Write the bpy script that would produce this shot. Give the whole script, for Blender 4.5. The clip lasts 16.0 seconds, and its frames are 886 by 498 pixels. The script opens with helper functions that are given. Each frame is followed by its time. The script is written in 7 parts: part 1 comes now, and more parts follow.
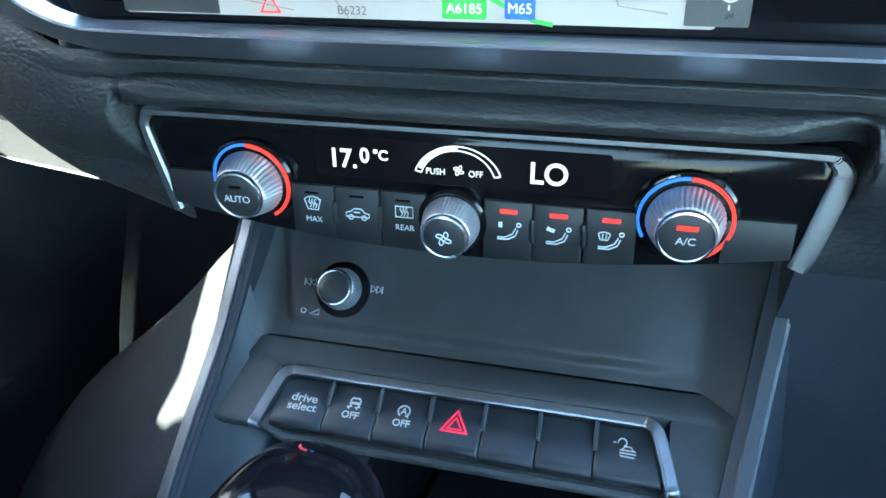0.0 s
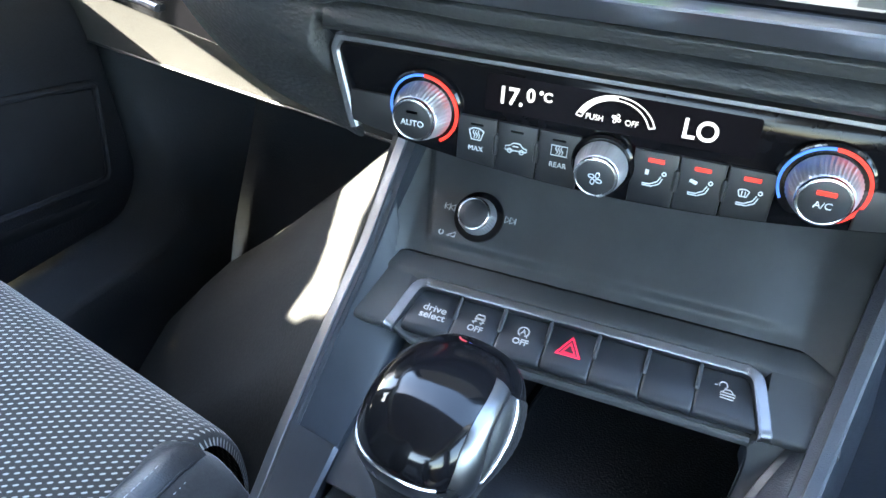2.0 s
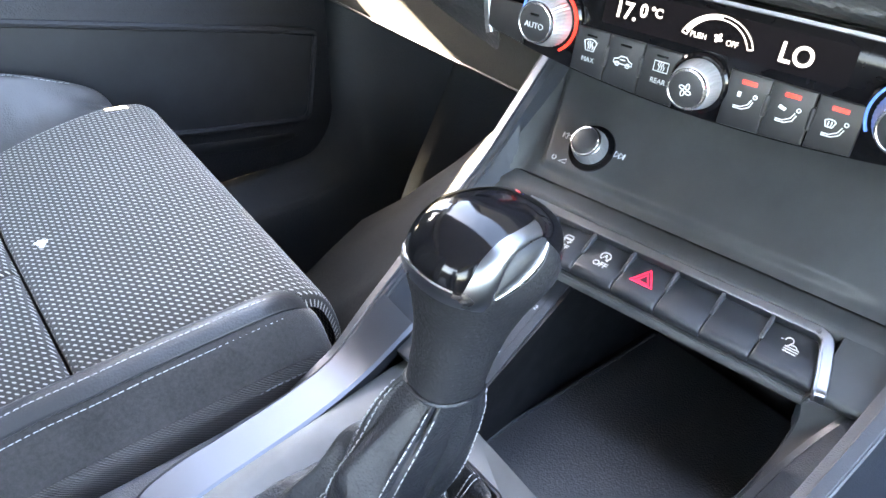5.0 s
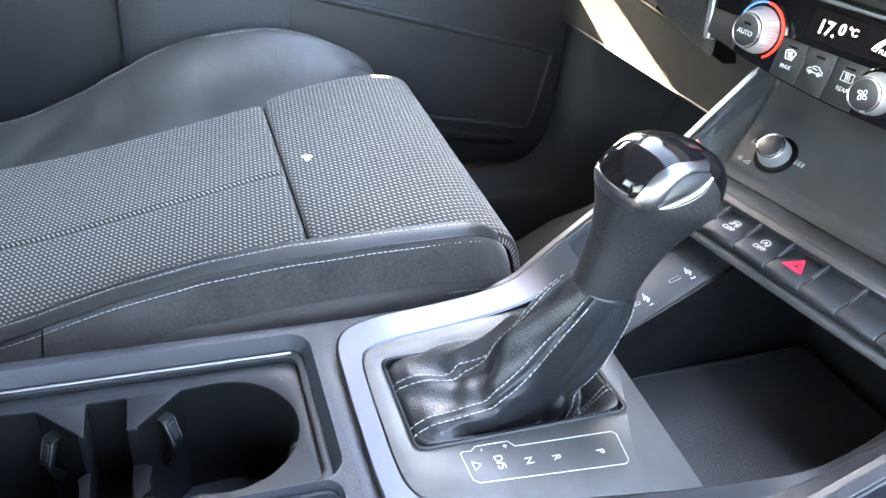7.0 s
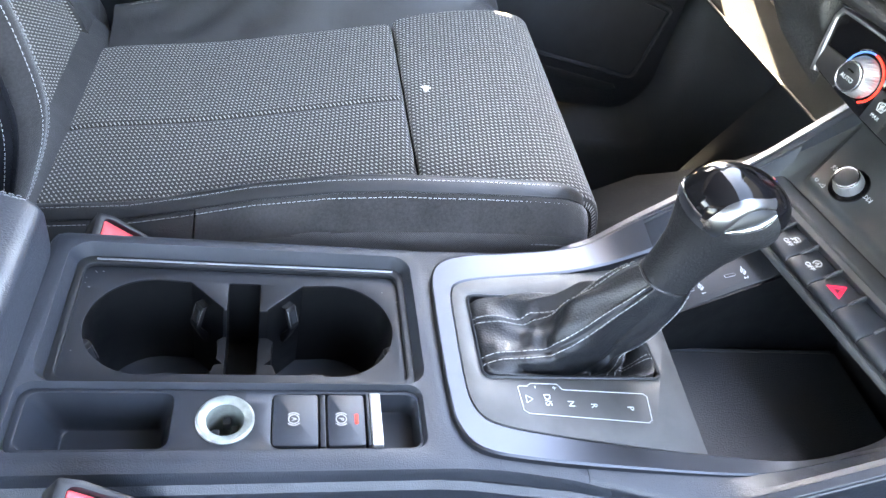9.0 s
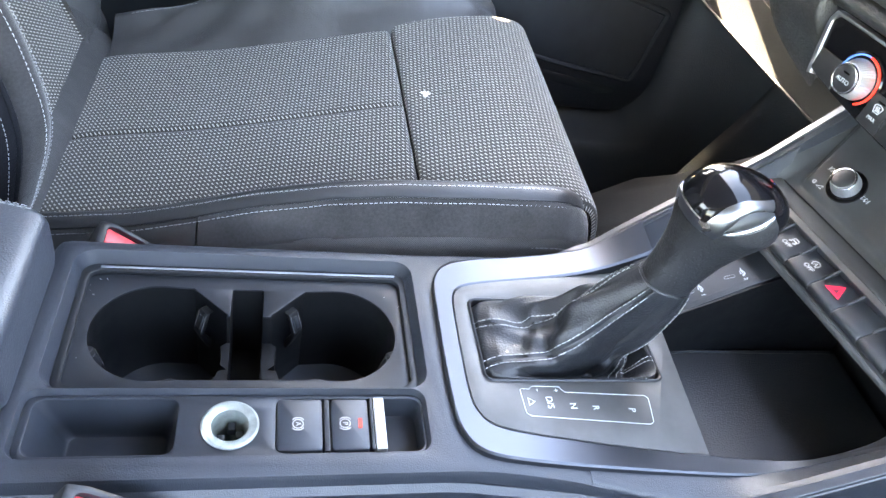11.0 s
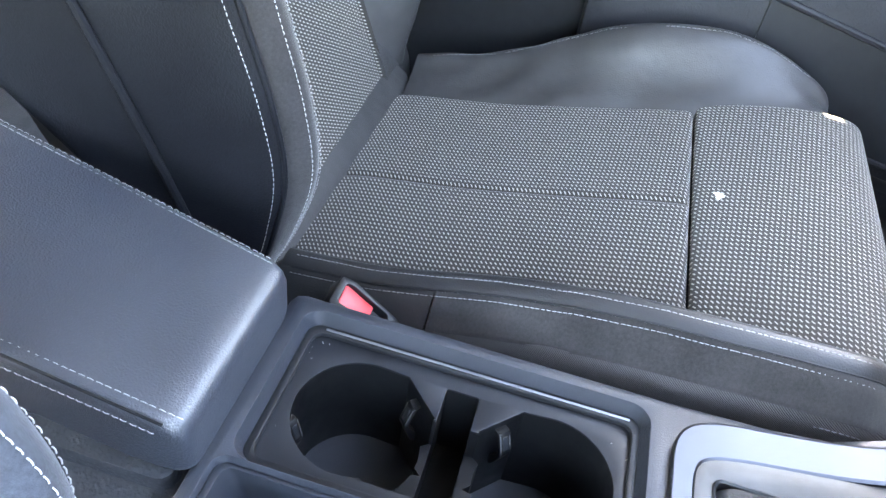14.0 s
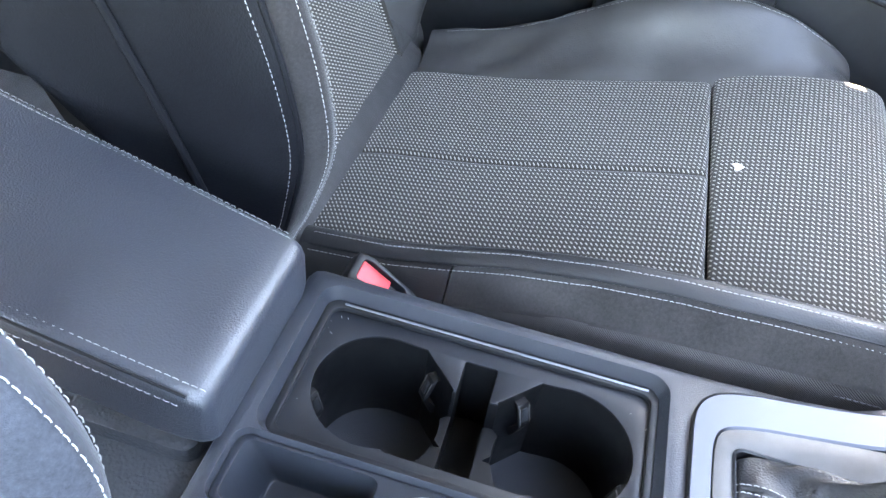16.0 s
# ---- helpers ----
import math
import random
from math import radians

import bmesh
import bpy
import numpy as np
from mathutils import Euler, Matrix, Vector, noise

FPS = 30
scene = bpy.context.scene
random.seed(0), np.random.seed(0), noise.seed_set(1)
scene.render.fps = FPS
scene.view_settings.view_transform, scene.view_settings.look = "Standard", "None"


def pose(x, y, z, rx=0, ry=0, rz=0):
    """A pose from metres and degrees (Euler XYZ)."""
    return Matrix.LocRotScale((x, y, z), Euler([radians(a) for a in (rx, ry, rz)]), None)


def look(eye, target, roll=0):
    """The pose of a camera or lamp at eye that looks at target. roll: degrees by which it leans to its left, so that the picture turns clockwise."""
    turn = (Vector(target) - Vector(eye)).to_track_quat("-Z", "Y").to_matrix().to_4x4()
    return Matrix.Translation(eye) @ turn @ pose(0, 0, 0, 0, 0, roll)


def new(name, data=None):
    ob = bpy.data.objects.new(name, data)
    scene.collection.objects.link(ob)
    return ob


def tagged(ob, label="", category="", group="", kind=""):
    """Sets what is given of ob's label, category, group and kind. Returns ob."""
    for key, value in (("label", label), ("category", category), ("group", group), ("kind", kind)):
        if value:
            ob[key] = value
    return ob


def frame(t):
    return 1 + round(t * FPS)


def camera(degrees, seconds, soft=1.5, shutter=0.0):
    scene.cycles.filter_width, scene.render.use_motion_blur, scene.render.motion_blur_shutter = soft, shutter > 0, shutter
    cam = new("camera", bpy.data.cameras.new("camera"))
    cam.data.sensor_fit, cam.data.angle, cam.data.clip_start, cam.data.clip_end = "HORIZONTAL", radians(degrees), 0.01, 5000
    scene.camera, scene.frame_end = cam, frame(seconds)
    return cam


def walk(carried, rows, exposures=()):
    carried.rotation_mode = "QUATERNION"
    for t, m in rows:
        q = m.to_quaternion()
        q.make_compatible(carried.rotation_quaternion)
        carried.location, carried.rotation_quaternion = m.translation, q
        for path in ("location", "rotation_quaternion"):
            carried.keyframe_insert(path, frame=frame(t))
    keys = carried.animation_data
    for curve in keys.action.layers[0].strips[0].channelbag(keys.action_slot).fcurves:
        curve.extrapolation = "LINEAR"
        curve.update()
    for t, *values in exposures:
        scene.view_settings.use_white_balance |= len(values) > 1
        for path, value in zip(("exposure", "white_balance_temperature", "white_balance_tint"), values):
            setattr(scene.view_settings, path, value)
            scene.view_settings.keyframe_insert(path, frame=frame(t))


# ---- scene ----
cam = camera(61.7, 16.0)
PATH = [
    (0, (0.1066, 0.7890, 0.8686), (-0.6239, 2.2641, -0.2674), -3.48),
    (0.5, (0.0830, 0.7778, 0.8913), (-0.6298, 2.1617, -0.3643), -3.02),
    (1, (0.0776, 0.7731, 0.8961), (-0.6740, 2.1298, -0.3666), -2.38),
    (1.5, (0.0805, 0.7617, 0.8934), (-0.7285, 2.0892, -0.3649), -1.53),
    (2, (0.0953, 0.7430, 0.8838), (-0.7704, 2.0512, -0.3568), -0.70),
    (2.5, (0.1090, 0.7335, 0.8745), (-0.8058, 2.0317, -0.3410), 0.11),
    (3, (0.1269, 0.7246, 0.8600), (-0.8498, 2.0033, -0.3278), 0.70),
    (3.2, (0.1357, 0.7221, 0.8545), (-0.8643, 1.9889, -0.3267), 0.80),
    (5.5, (0.1952, 0.7198, 0.8390), (-1.1593, 1.6534, -0.2983), 2.51),
    (6, (0.2177, 0.6915, 0.8313), (-1.2175, 1.5390, -0.2741), 3.78),
    (6.5, (0.2477, 0.6649, 0.8258), (-1.2656, 1.4167, -0.2443), 4.95),
    (7, (0.2829, 0.6566, 0.8316), (-1.2872, 1.2943, -0.2306), 6.34),
    (7.5, (0.3122, 0.6432, 0.8573), (-1.2770, 1.1825, -0.2308), 8.76),
    (8, (0.3201, 0.6296, 0.8873), (-1.2355, 1.1028, -0.2773), 11.59),
    (8.5, (0.3214, 0.6189, 0.9022), (-1.1572, 1.0819, -0.3625), 14.04),
    (9, (0.3164, 0.6143, 0.9106), (-1.1175, 1.0767, -0.4048), 15.04),
    (11.3, (0.3204, 0.6126, 0.9133), (-1.1253, 1.0692, -0.3910), 14.16),
    (11.5, (0.3214, 0.6139, 0.9107), (-1.1343, 1.0539, -0.3882), 13.96),
    (12, (0.3226, 0.6143, 0.9092), (-1.1516, 1.0036, -0.3851), 13.40),
    (12.5, (0.3115, 0.6130, 0.9134), (-1.1850, 0.9109, -0.3794), 12.65),
    (13, (0.2663, 0.6137, 0.9173), (-1.2429, 0.6858, -0.3932), 11.95),
    (13.5, (0.2299, 0.6176, 0.9097), (-1.2506, 0.4888, -0.4287), 10.98),
    (14, (0.2250, 0.6166, 0.9095), (-1.2243, 0.3937, -0.4506), 9.79),
    (14.5, (0.2250, 0.6160, 0.9080), (-1.1977, 0.3618, -0.4745), 8.72),
    (15, (0.2277, 0.6161, 0.9083), (-1.1836, 0.3586, -0.4853), 8.29),
    (15.5, (0.2286, 0.6174, 0.9065), (-1.1795, 0.3615, -0.4905), 8.14),
    (16, (0.2291, 0.6175, 0.9056), (-1.1767, 0.3659, -0.4946), 8.10),
]
EXPOSURE = [(0, 4.9, 5700, -6), (0.5, 5.28, 6700, -3), (1, 5.36, 6800, 1), (1.5, 5.3, 6850, 4), (2.5, 5.45, 6900, 9), (3.2, 5.62, 7300, 10), (5.5, 6.0, 8250, 15), (9, 5.97, 8600, 15), (16, 6.03, 8700, 15)]
walk(cam, [(t, look(eye, target, roll)) for t, eye, target, roll in PATH], EXPOSURE)

# ---- light ----
SUN = Vector((-0.70, -0.40, 0.59)).normalized()
world = bpy.data.worlds.new("sky")
scene.world = world
world.use_nodes = True
wn = world.node_tree
sky = wn.nodes.new("ShaderNodeTexSky")
sky.sky_type, sky.sun_disc = "NISHITA", False
sky.sun_elevation = math.asin(SUN.z)
sky.sun_rotation = math.atan2(SUN.x, SUN.y)
wn.links.new(sky.outputs[0], wn.nodes["Background"].inputs[0])
wn.nodes["Background"].inputs[1].default_value = 0.15
sun = new("sun", bpy.data.lights.new("sun", "SUN"))
sun.data.energy, sun.data.angle, sun.data.color = 5.0, radians(0.6), (1.0, 0.95, 0.86)
sun.matrix_world = look(SUN * 5, (0, 0, 0))

# ---- helpers ----
# the dash is turned ten degrees to the driver: its own frame, about the middle switch
DASH = Matrix.Translation((0, 1.0, 0.6)) @ Matrix.Rotation(radians(10), 4, "Z") @ Matrix.Translation((0, -1.0, -0.6))
ID = Matrix.Identity(4)


def thing(name, base, label, category, group="", kind=""):
    """An Empty at its base, under which the parts hang."""
    ob = new(name)
    ob.empty_display_size = 0.02
    ob.location = base
    return tagged(ob, label, category, group, kind)


def adopt(ob, parent):
    if parent is not None:
        ob.parent = parent
        if parent.type == "EMPTY":
            ob.matrix_parent_inverse = Matrix.Translation(-parent.location)
    return ob


def mesh(name, V, F, mat, parent=None, label="", xf=ID, smooth=35, uv=None):
    me = bpy.data.meshes.new(name)
    me.from_pydata([tuple(xf @ Vector(v)) for v in V], [], [tuple(f) for f in F])
    if uv is not None:
        lay = me.uv_layers.new(name="UVMap")
        for loop in me.loops:
            lay.data[loop.index].uv = uv[loop.vertex_index]
    bm = bmesh.new()
    bm.from_mesh(me)
    bmesh.ops.recalc_face_normals(bm, faces=bm.faces[:])
    bm.to_mesh(me)
    bm.free()
    if smooth:
        me.polygons.foreach_set("use_smooth", [True] * len(me.polygons))
        me.set_sharp_from_angle(angle=radians(smooth))
    me.materials.append(mat)
    ob = new(name, me)
    adopt(ob, parent)
    if label:
        ob["label"] = label
    return ob


def part(name, bm, mat, parent=None, label="", xf=ID, smooth=35):
    bmesh.ops.recalc_face_normals(bm, faces=bm.faces[:])
    bm.transform(xf)
    me = bpy.data.meshes.new(name)
    bm.to_mesh(me)
    bm.free()
    if smooth:
        me.polygons.foreach_set("use_smooth", [True] * len(me.polygons))
        me.set_sharp_from_angle(angle=radians(smooth))
    me.materials.append(mat)
    ob = new(name, me)
    adopt(ob, parent)
    if label:
        ob["label"] = label
    return ob


class Geo:
    """A growing list of vertices and faces."""

    def __init__(self):
        self.V, self.F = [], []

    def add(self, V, F):
        n = len(self.V)
        self.V += [tuple(v) for v in V]
        self.F += [tuple(i + n for i in f) for f in F]
        return self

    def put(self, name, mat, parent=None, label="", xf=ID, smooth=35):
        return mesh(name, self.V, self.F, mat, parent, label, xf, smooth)


def loft(rings, closed=True, caps=True):
    n = len(rings[0])
    V = [tuple(p) for r in rings for p in r]
    F = []
    for a in range(len(rings) - 1):
        for b in range(n if closed else n - 1):
            c = (b + 1) % n
            F.append((a * n + b, a * n + c, (a + 1) * n + c, (a + 1) * n + b))
    if caps and closed:
        F.append(tuple(range(n))[::-1])
        F.append(tuple((len(rings) - 1) * n + i for i in range(n)))
    return V, F


def grid(fn, nu, nv):
    """A sheet of nu x nv cells; fn(u, v) with u, v from 0 to 1."""
    V = [fn(i / nu, j / nv) for j in range(nv + 1) for i in range(nu + 1)]
    F = [(j * (nu + 1) + i, j * (nu + 1) + i + 1, (j + 1) * (nu + 1) + i + 1, (j + 1) * (nu + 1) + i) for j in range(nv) for i in range(nu)]
    return V, F


def tube(path, r, n=8, flat=1.0):
    P = [Vector(p) for p in path]
    rings = []
    side = None
    for i, p in enumerate(P):
        d = (P[min(i + 1, len(P) - 1)] - P[max(i - 1, 0)]).normalized()
        if side is None:
            side = d.orthogonal().normalized()
        side = (side - d * side.dot(d)).normalized()
        up = d.cross(side)
        rr = r(i / max(1, len(P) - 1)) if callable(r) else r
        rings.append([p + rr * (math.cos(2 * math.pi * k / n) * side + flat * math.sin(2 * math.pi * k / n) * up) for k in range(n)])
    return loft(rings)


def smooth_path(P, n):
    """A Catmull-Rom line through P, n steps a span."""
    P = [Vector(p) for p in P]
    out = []
    for i in range(len(P) - 1):
        a, b, c, d = P[max(i - 1, 0)], P[i], P[i + 1], P[min(i + 2, len(P) - 1)]
        for k in range(n):
            t = k / n
            out.append(0.5 * (2 * b + (c - a) * t + (2 * a - 5 * b + 4 * c - d) * t * t + (3 * b - a - 3 * c + d) * t**3))
    return out + [P[-1]]


def interp(x, table):
    """Smooth-stepped look-up in rows (x, value)."""
    if x <= table[0][0]:
        return table[0][1]
    for (a, va), (b, vb) in zip(table, table[1:]):
        if x <= b:
            t = (x - a) / (b - a)
            return va + (vb - va) * t
    return table[-1][1]


def ease(t):
    t = min(1, max(0, t))
    return t * t * (3 - 2 * t)


def rrect(x0, y0, x1, y1, r, n=6):
    """A rounded rectangle as a ring of 2D points, counter-clockwise."""
    r = min(r, (x1 - x0) / 2 - 1e-5, (y1 - y0) / 2 - 1e-5)
    out = []
    for cx, cy, a in ((x1 - r, y0 + r, -90), (x1 - r, y1 - r, 0), (x0 + r, y1 - r, 90), (x0 + r, y0 + r, 180)):
        for k in range(n + 1):
            t = radians(a + 90 * k / n)
            out.append((cx + r * math.cos(t), cy + r * math.sin(t)))
    return out


def inset(pts, d):
    """A ring moved inwards by d (counter-clockwise rings)."""
    n, out = len(pts), []
    for i in range(n):
        a, b, c = Vector(pts[i - 1]), Vector(pts[i]), Vector(pts[(i + 1) % n])
        e, f = b - a, c - b
        e = e.normalized() if e.length > 1e-7 else f.normalized()
        f = f.normalized() if f.length > 1e-7 else e
        nrm = Vector((-(e.y + f.y), e.x + f.x))
        nrm = nrm.normalized() if nrm.length > 1e-7 else Vector((-e.y, e.x))
        k = 1 / max(0.5, nrm.dot(Vector((-e.y, e.x))))
        out.append((b.x + nrm.x * d * k, b.y + nrm.y * d * k))
    return out


def prism(ring, z0, z1, b=0.0, bb=0.0):
    """An upright prism over a 2D ring, with its upper edge (b) and lower edge (bb) rounded."""
    rings = []
    if bb:
        rings += [[(x, y, z0) for x, y in inset(ring, bb)], [(x, y, z0 + bb * 0.4) for x, y in inset(ring, bb * 0.3)], [(x, y, z0 + bb) for x, y in ring]]
    else:
        rings.append([(x, y, z0) for x, y in ring])
    if b:
        rings += [[(x, y, z1 - b) for x, y in ring], [(x, y, z1 - 0.35 * b) for x, y in inset(ring, b * 0.3)], [(x, y, z1) for x, y in inset(ring, b)]]
    else:
        rings.append([(x, y, z1) for x, y in ring])
    return loft(rings)


def box(x0, y0, z0, x1, y1, z1, r=0.0, seg=2):
    bm = bmesh.new()
    bmesh.ops.create_cube(bm, size=1)
    for v in bm.verts:
        v.co = Vector(((x0 + x1) / 2 + v.co.x * (x1 - x0), (y0 + y1) / 2 + v.co.y * (y1 - y0), (z0 + z1) / 2 + v.co.z * (z1 - z0)))
    if r:
        bmesh.ops.bevel(bm, geom=bm.edges[:], offset=r, segments=seg, affect="EDGES", profile=0.5)
    return bm


def carve(name, V, F, cutters, mat, parent=None, label="", xf=ID, smooth=30, bevel=0.0, seg=2):
    """A solid less its cutters, with its edges then rounded."""
    base = mesh("shape", V, F, mat, None, smooth=0)
    made = []
    for cv, cf in cutters:
        c = mesh("cutter", cv, cf, mat, None, smooth=0)
        made.append(c)
        mod = base.modifiers.new("cut", "BOOLEAN")
        mod.operation, mod.object, mod.solver = "DIFFERENCE", c, "EXACT"
    if bevel:
        mod = base.modifiers.new("edge", "BEVEL")
        mod.width, mod.segments, mod.limit_method, mod.angle_limit = bevel, seg, "ANGLE", radians(40)
    me = bpy.data.meshes.new_from_object(base.evaluated_get(bpy.context.evaluated_depsgraph_get()))
    for o in made + [base]:
        bpy.data.objects.remove(o)
    me.transform(xf)
    me.polygons.foreach_set("use_smooth", [True] * len(me.polygons))
    me.set_sharp_from_angle(angle=radians(smooth))
    me.materials.clear()
    me.materials.append(mat)
    me.name = name
    ob = new(name, me)
    adopt(ob, parent)
    if label:
        ob["label"] = label
    return ob


def lathe(profile, n=48, caps=False):
    """A body of turning about z; profile rows (radius, z)."""
    rings = [[(r * math.cos(2 * math.pi * k / n), r * math.sin(2 * math.pi * k / n), z) for k in range(n)] for r, z in profile]
    return loft(rings, True, caps)


def facing(origin, normal, up=(0, 0, 1)):
    """A frame whose z is the given normal and whose y is as near to up as may be: for what lies on a face."""
    z = Vector(normal).normalized()
    x = Vector(up).cross(z).normalized()
    y = z.cross(x)
    m = Matrix((x, y, z)).transposed().to_4x4()
    return Matrix.Translation(origin) @ m


def letters(text, size, mat, parent, m, name="lettering", h=0.0002, bold=0.0, align="CENTER", label="", sx=1.0):
    cu = bpy.data.curves.new(name, "FONT")
    cu.body, cu.size, cu.extrude, cu.align_x, cu.align_y, cu.offset = text, size, h, align, "CENTER", bold
    ob = new("letters", cu)
    me = bpy.data.meshes.new_from_object(ob.evaluated_get(bpy.context.evaluated_depsgraph_get()))
    bpy.data.objects.remove(ob)
    me.transform(m @ Matrix.Diagonal((sx, 1, 1, 1)))
    me.materials.clear()
    me.materials.append(mat)
    me.name = name
    out = new(name, me)
    adopt(out, parent)
    if label:
        out["label"] = label
    return out


def strokes(lines, w, h=0.0003):
    """Flat strokes of width w along 2D lines, as geometry with a little height."""
    g = Geo()
    for line in lines:
        P = [Vector((p[0], p[1], 0)) for p in line]
        shut = (P[0] - P[-1]).length < 1e-6 and len(P) > 2
        L, R = [], []
        for i, p in enumerate(P):
            a = P[i - 1] if i else (P[-2] if shut else P[0])
            b = P[i + 1] if i < len(P) - 1 else (P[1] if shut else P[-1])
            d = (b - a).normalized() if (b - a).length > 1e-9 else Vector((1, 0, 0))
            s = Vector((-d.y, d.x, 0)) * w / 2
            L.append(p + s)
            R.append(p - s)
        rings = [[l, r, r + Vector((0, 0, h)), l + Vector((0, 0, h))] for l, r in zip(L, R)]
        g.add(*loft(rings))
    return g


def arc(cx, cy, r, a0, a1, n=12, ry=None):
    ry = r if ry is None else ry
    return [(cx + r * math.cos(radians(a0 + (a1 - a0) * k / n)), cy + ry * math.sin(radians(a0 + (a1 - a0) * k / n))) for k in range(n + 1)]


def stitches(path, mat, parent, pitch=0.0045, length=0.0032, r=0.0005, lift=0.0004, up=None, name="stitching", label=""):
    """A seam of single threads along a line."""
    P = [Vector(p) for p in path]
    g = Geo()
    lengths = [0]
    for a, b in zip(P, P[1:]):
        lengths.append(lengths[-1] + (b - a).length)

    def at(s):
        for i in range(len(P) - 1):
            if s <= lengths[i + 1]:
                t = (s - lengths[i]) / max(1e-9, lengths[i + 1] - lengths[i])
                return P[i].lerp(P[i + 1], t)
        return P[-1]

    s = 0.0
    up = Vector(up) if up is not None else Vector((0, 0, 1))
    rnd = random.Random(len(P))
    while s + length < lengths[-1]:
        j = rnd.uniform(-0.1, 0.1) * pitch
        a, b = at(s + j if s + j > 0 else s), at(s + length + j)
        m = (a + b) / 2 + up * (lift + r * 0.5)
        g.add(*tube([a + up * lift * 0.2, a.lerp(m, 0.4) + up * r * 0.3, m, b.lerp(m, 0.4) + up * r * 0.3, b + up * lift * 0.2], r, 5))
        s += pitch
    return g.put(name, mat, parent, label)


# ---- materials ----
def material(name, base, rough, metal=0.0, spec=0.5, coat=0.0, sheen=0.0):
    m = bpy.data.materials.new(name)
    m.use_nodes = True
    nt = m.node_tree
    b = nt.nodes["Principled BSDF"]
    b.inputs["Base Color"].default_value = (*base, 1)
    b.inputs["Roughness"].default_value = rough
    b.inputs["Metallic"].default_value = metal
    b.inputs["Specular IOR Level"].default_value = spec
    b.inputs["Coat Weight"].default_value = coat
    b.inputs["Coat Roughness"].default_value = 0.08
    if sheen:
        b.inputs["Sheen Weight"].default_value = sheen
        b.inputs["Sheen Roughness"].default_value = 0.45
    return m, nt, b


def coords(nt, kind="Object", scale=(1, 1, 1)):
    tc = nt.nodes.new("ShaderNodeTexCoord")
    mp = nt.nodes.new("ShaderNodeMapping")
    mp.inputs["Scale"].default_value = scale
    nt.links.new(tc.outputs[kind], mp.inputs["Vector"])
    return mp.outputs[0]


def noise_tex(nt, vec, scale, detail=3, rough=0.55):
    n = nt.nodes.new("ShaderNodeTexNoise")
    n.inputs["Scale"].default_value, n.inputs["Detail"].default_value, n.inputs["Roughness"].default_value = scale, detail, rough
    nt.links.new(vec, n.inputs["Vector"])
    return n.outputs["Fac"]


def cells(nt, vec, scale, feature="F1", rnd=1.0):
    n = nt.nodes.new("ShaderNodeTexVoronoi")
    n.feature = feature
    n.inputs["Scale"].default_value = scale
    n.inputs["Randomness"].default_value = rnd
    nt.links.new(vec, n.inputs["Vector"])
    return n.outputs["Distance"]


def remap(nt, value, lo, hi, a=0.0, b=1.0):
    r = nt.nodes.new("ShaderNodeMapRange")
    r.inputs["From Min"].default_value, r.inputs["From Max"].default_value = lo, hi
    r.inputs["To Min"].default_value, r.inputs["To Max"].default_value = a, b
    nt.links.new(value, r.inputs["Value"])
    return r.outputs[0]


def math2(nt, op, a, b=None, c=None):
    n = nt.nodes.new("ShaderNodeMath")
    n.operation = op
    for i, v in enumerate((a, b, c)):
        if v is None:
            continue
        if isinstance(v, (int, float)):
            n.inputs[i].default_value = v
        else:
            nt.links.new(v, n.inputs[i])
    return n.outputs[0]


def tint(nt, bsdf, fac, dark, light):
    r = nt.nodes.new("ShaderNodeValToRGB")
    r.color_ramp.elements[0].color, r.color_ramp.elements[1].color = (*dark, 1), (*light, 1)
    nt.links.new(fac, r.inputs[0])
    nt.links.new(r.outputs[0], bsdf.inputs["Base Color"])
    return r


def bump(nt, bsdf, height, strength, dist):
    n = nt.nodes.new("ShaderNodeBump")
    n.inputs["Strength"].default_value, n.inputs["Distance"].default_value = strength, dist
    nt.links.new(height, n.inputs["Height"])
    old = bsdf.inputs["Normal"].links
    if old:
        nt.links.new(old[0].from_socket, n.inputs["Normal"])
    nt.links.new(n.outputs[0], bsdf.inputs["Normal"])


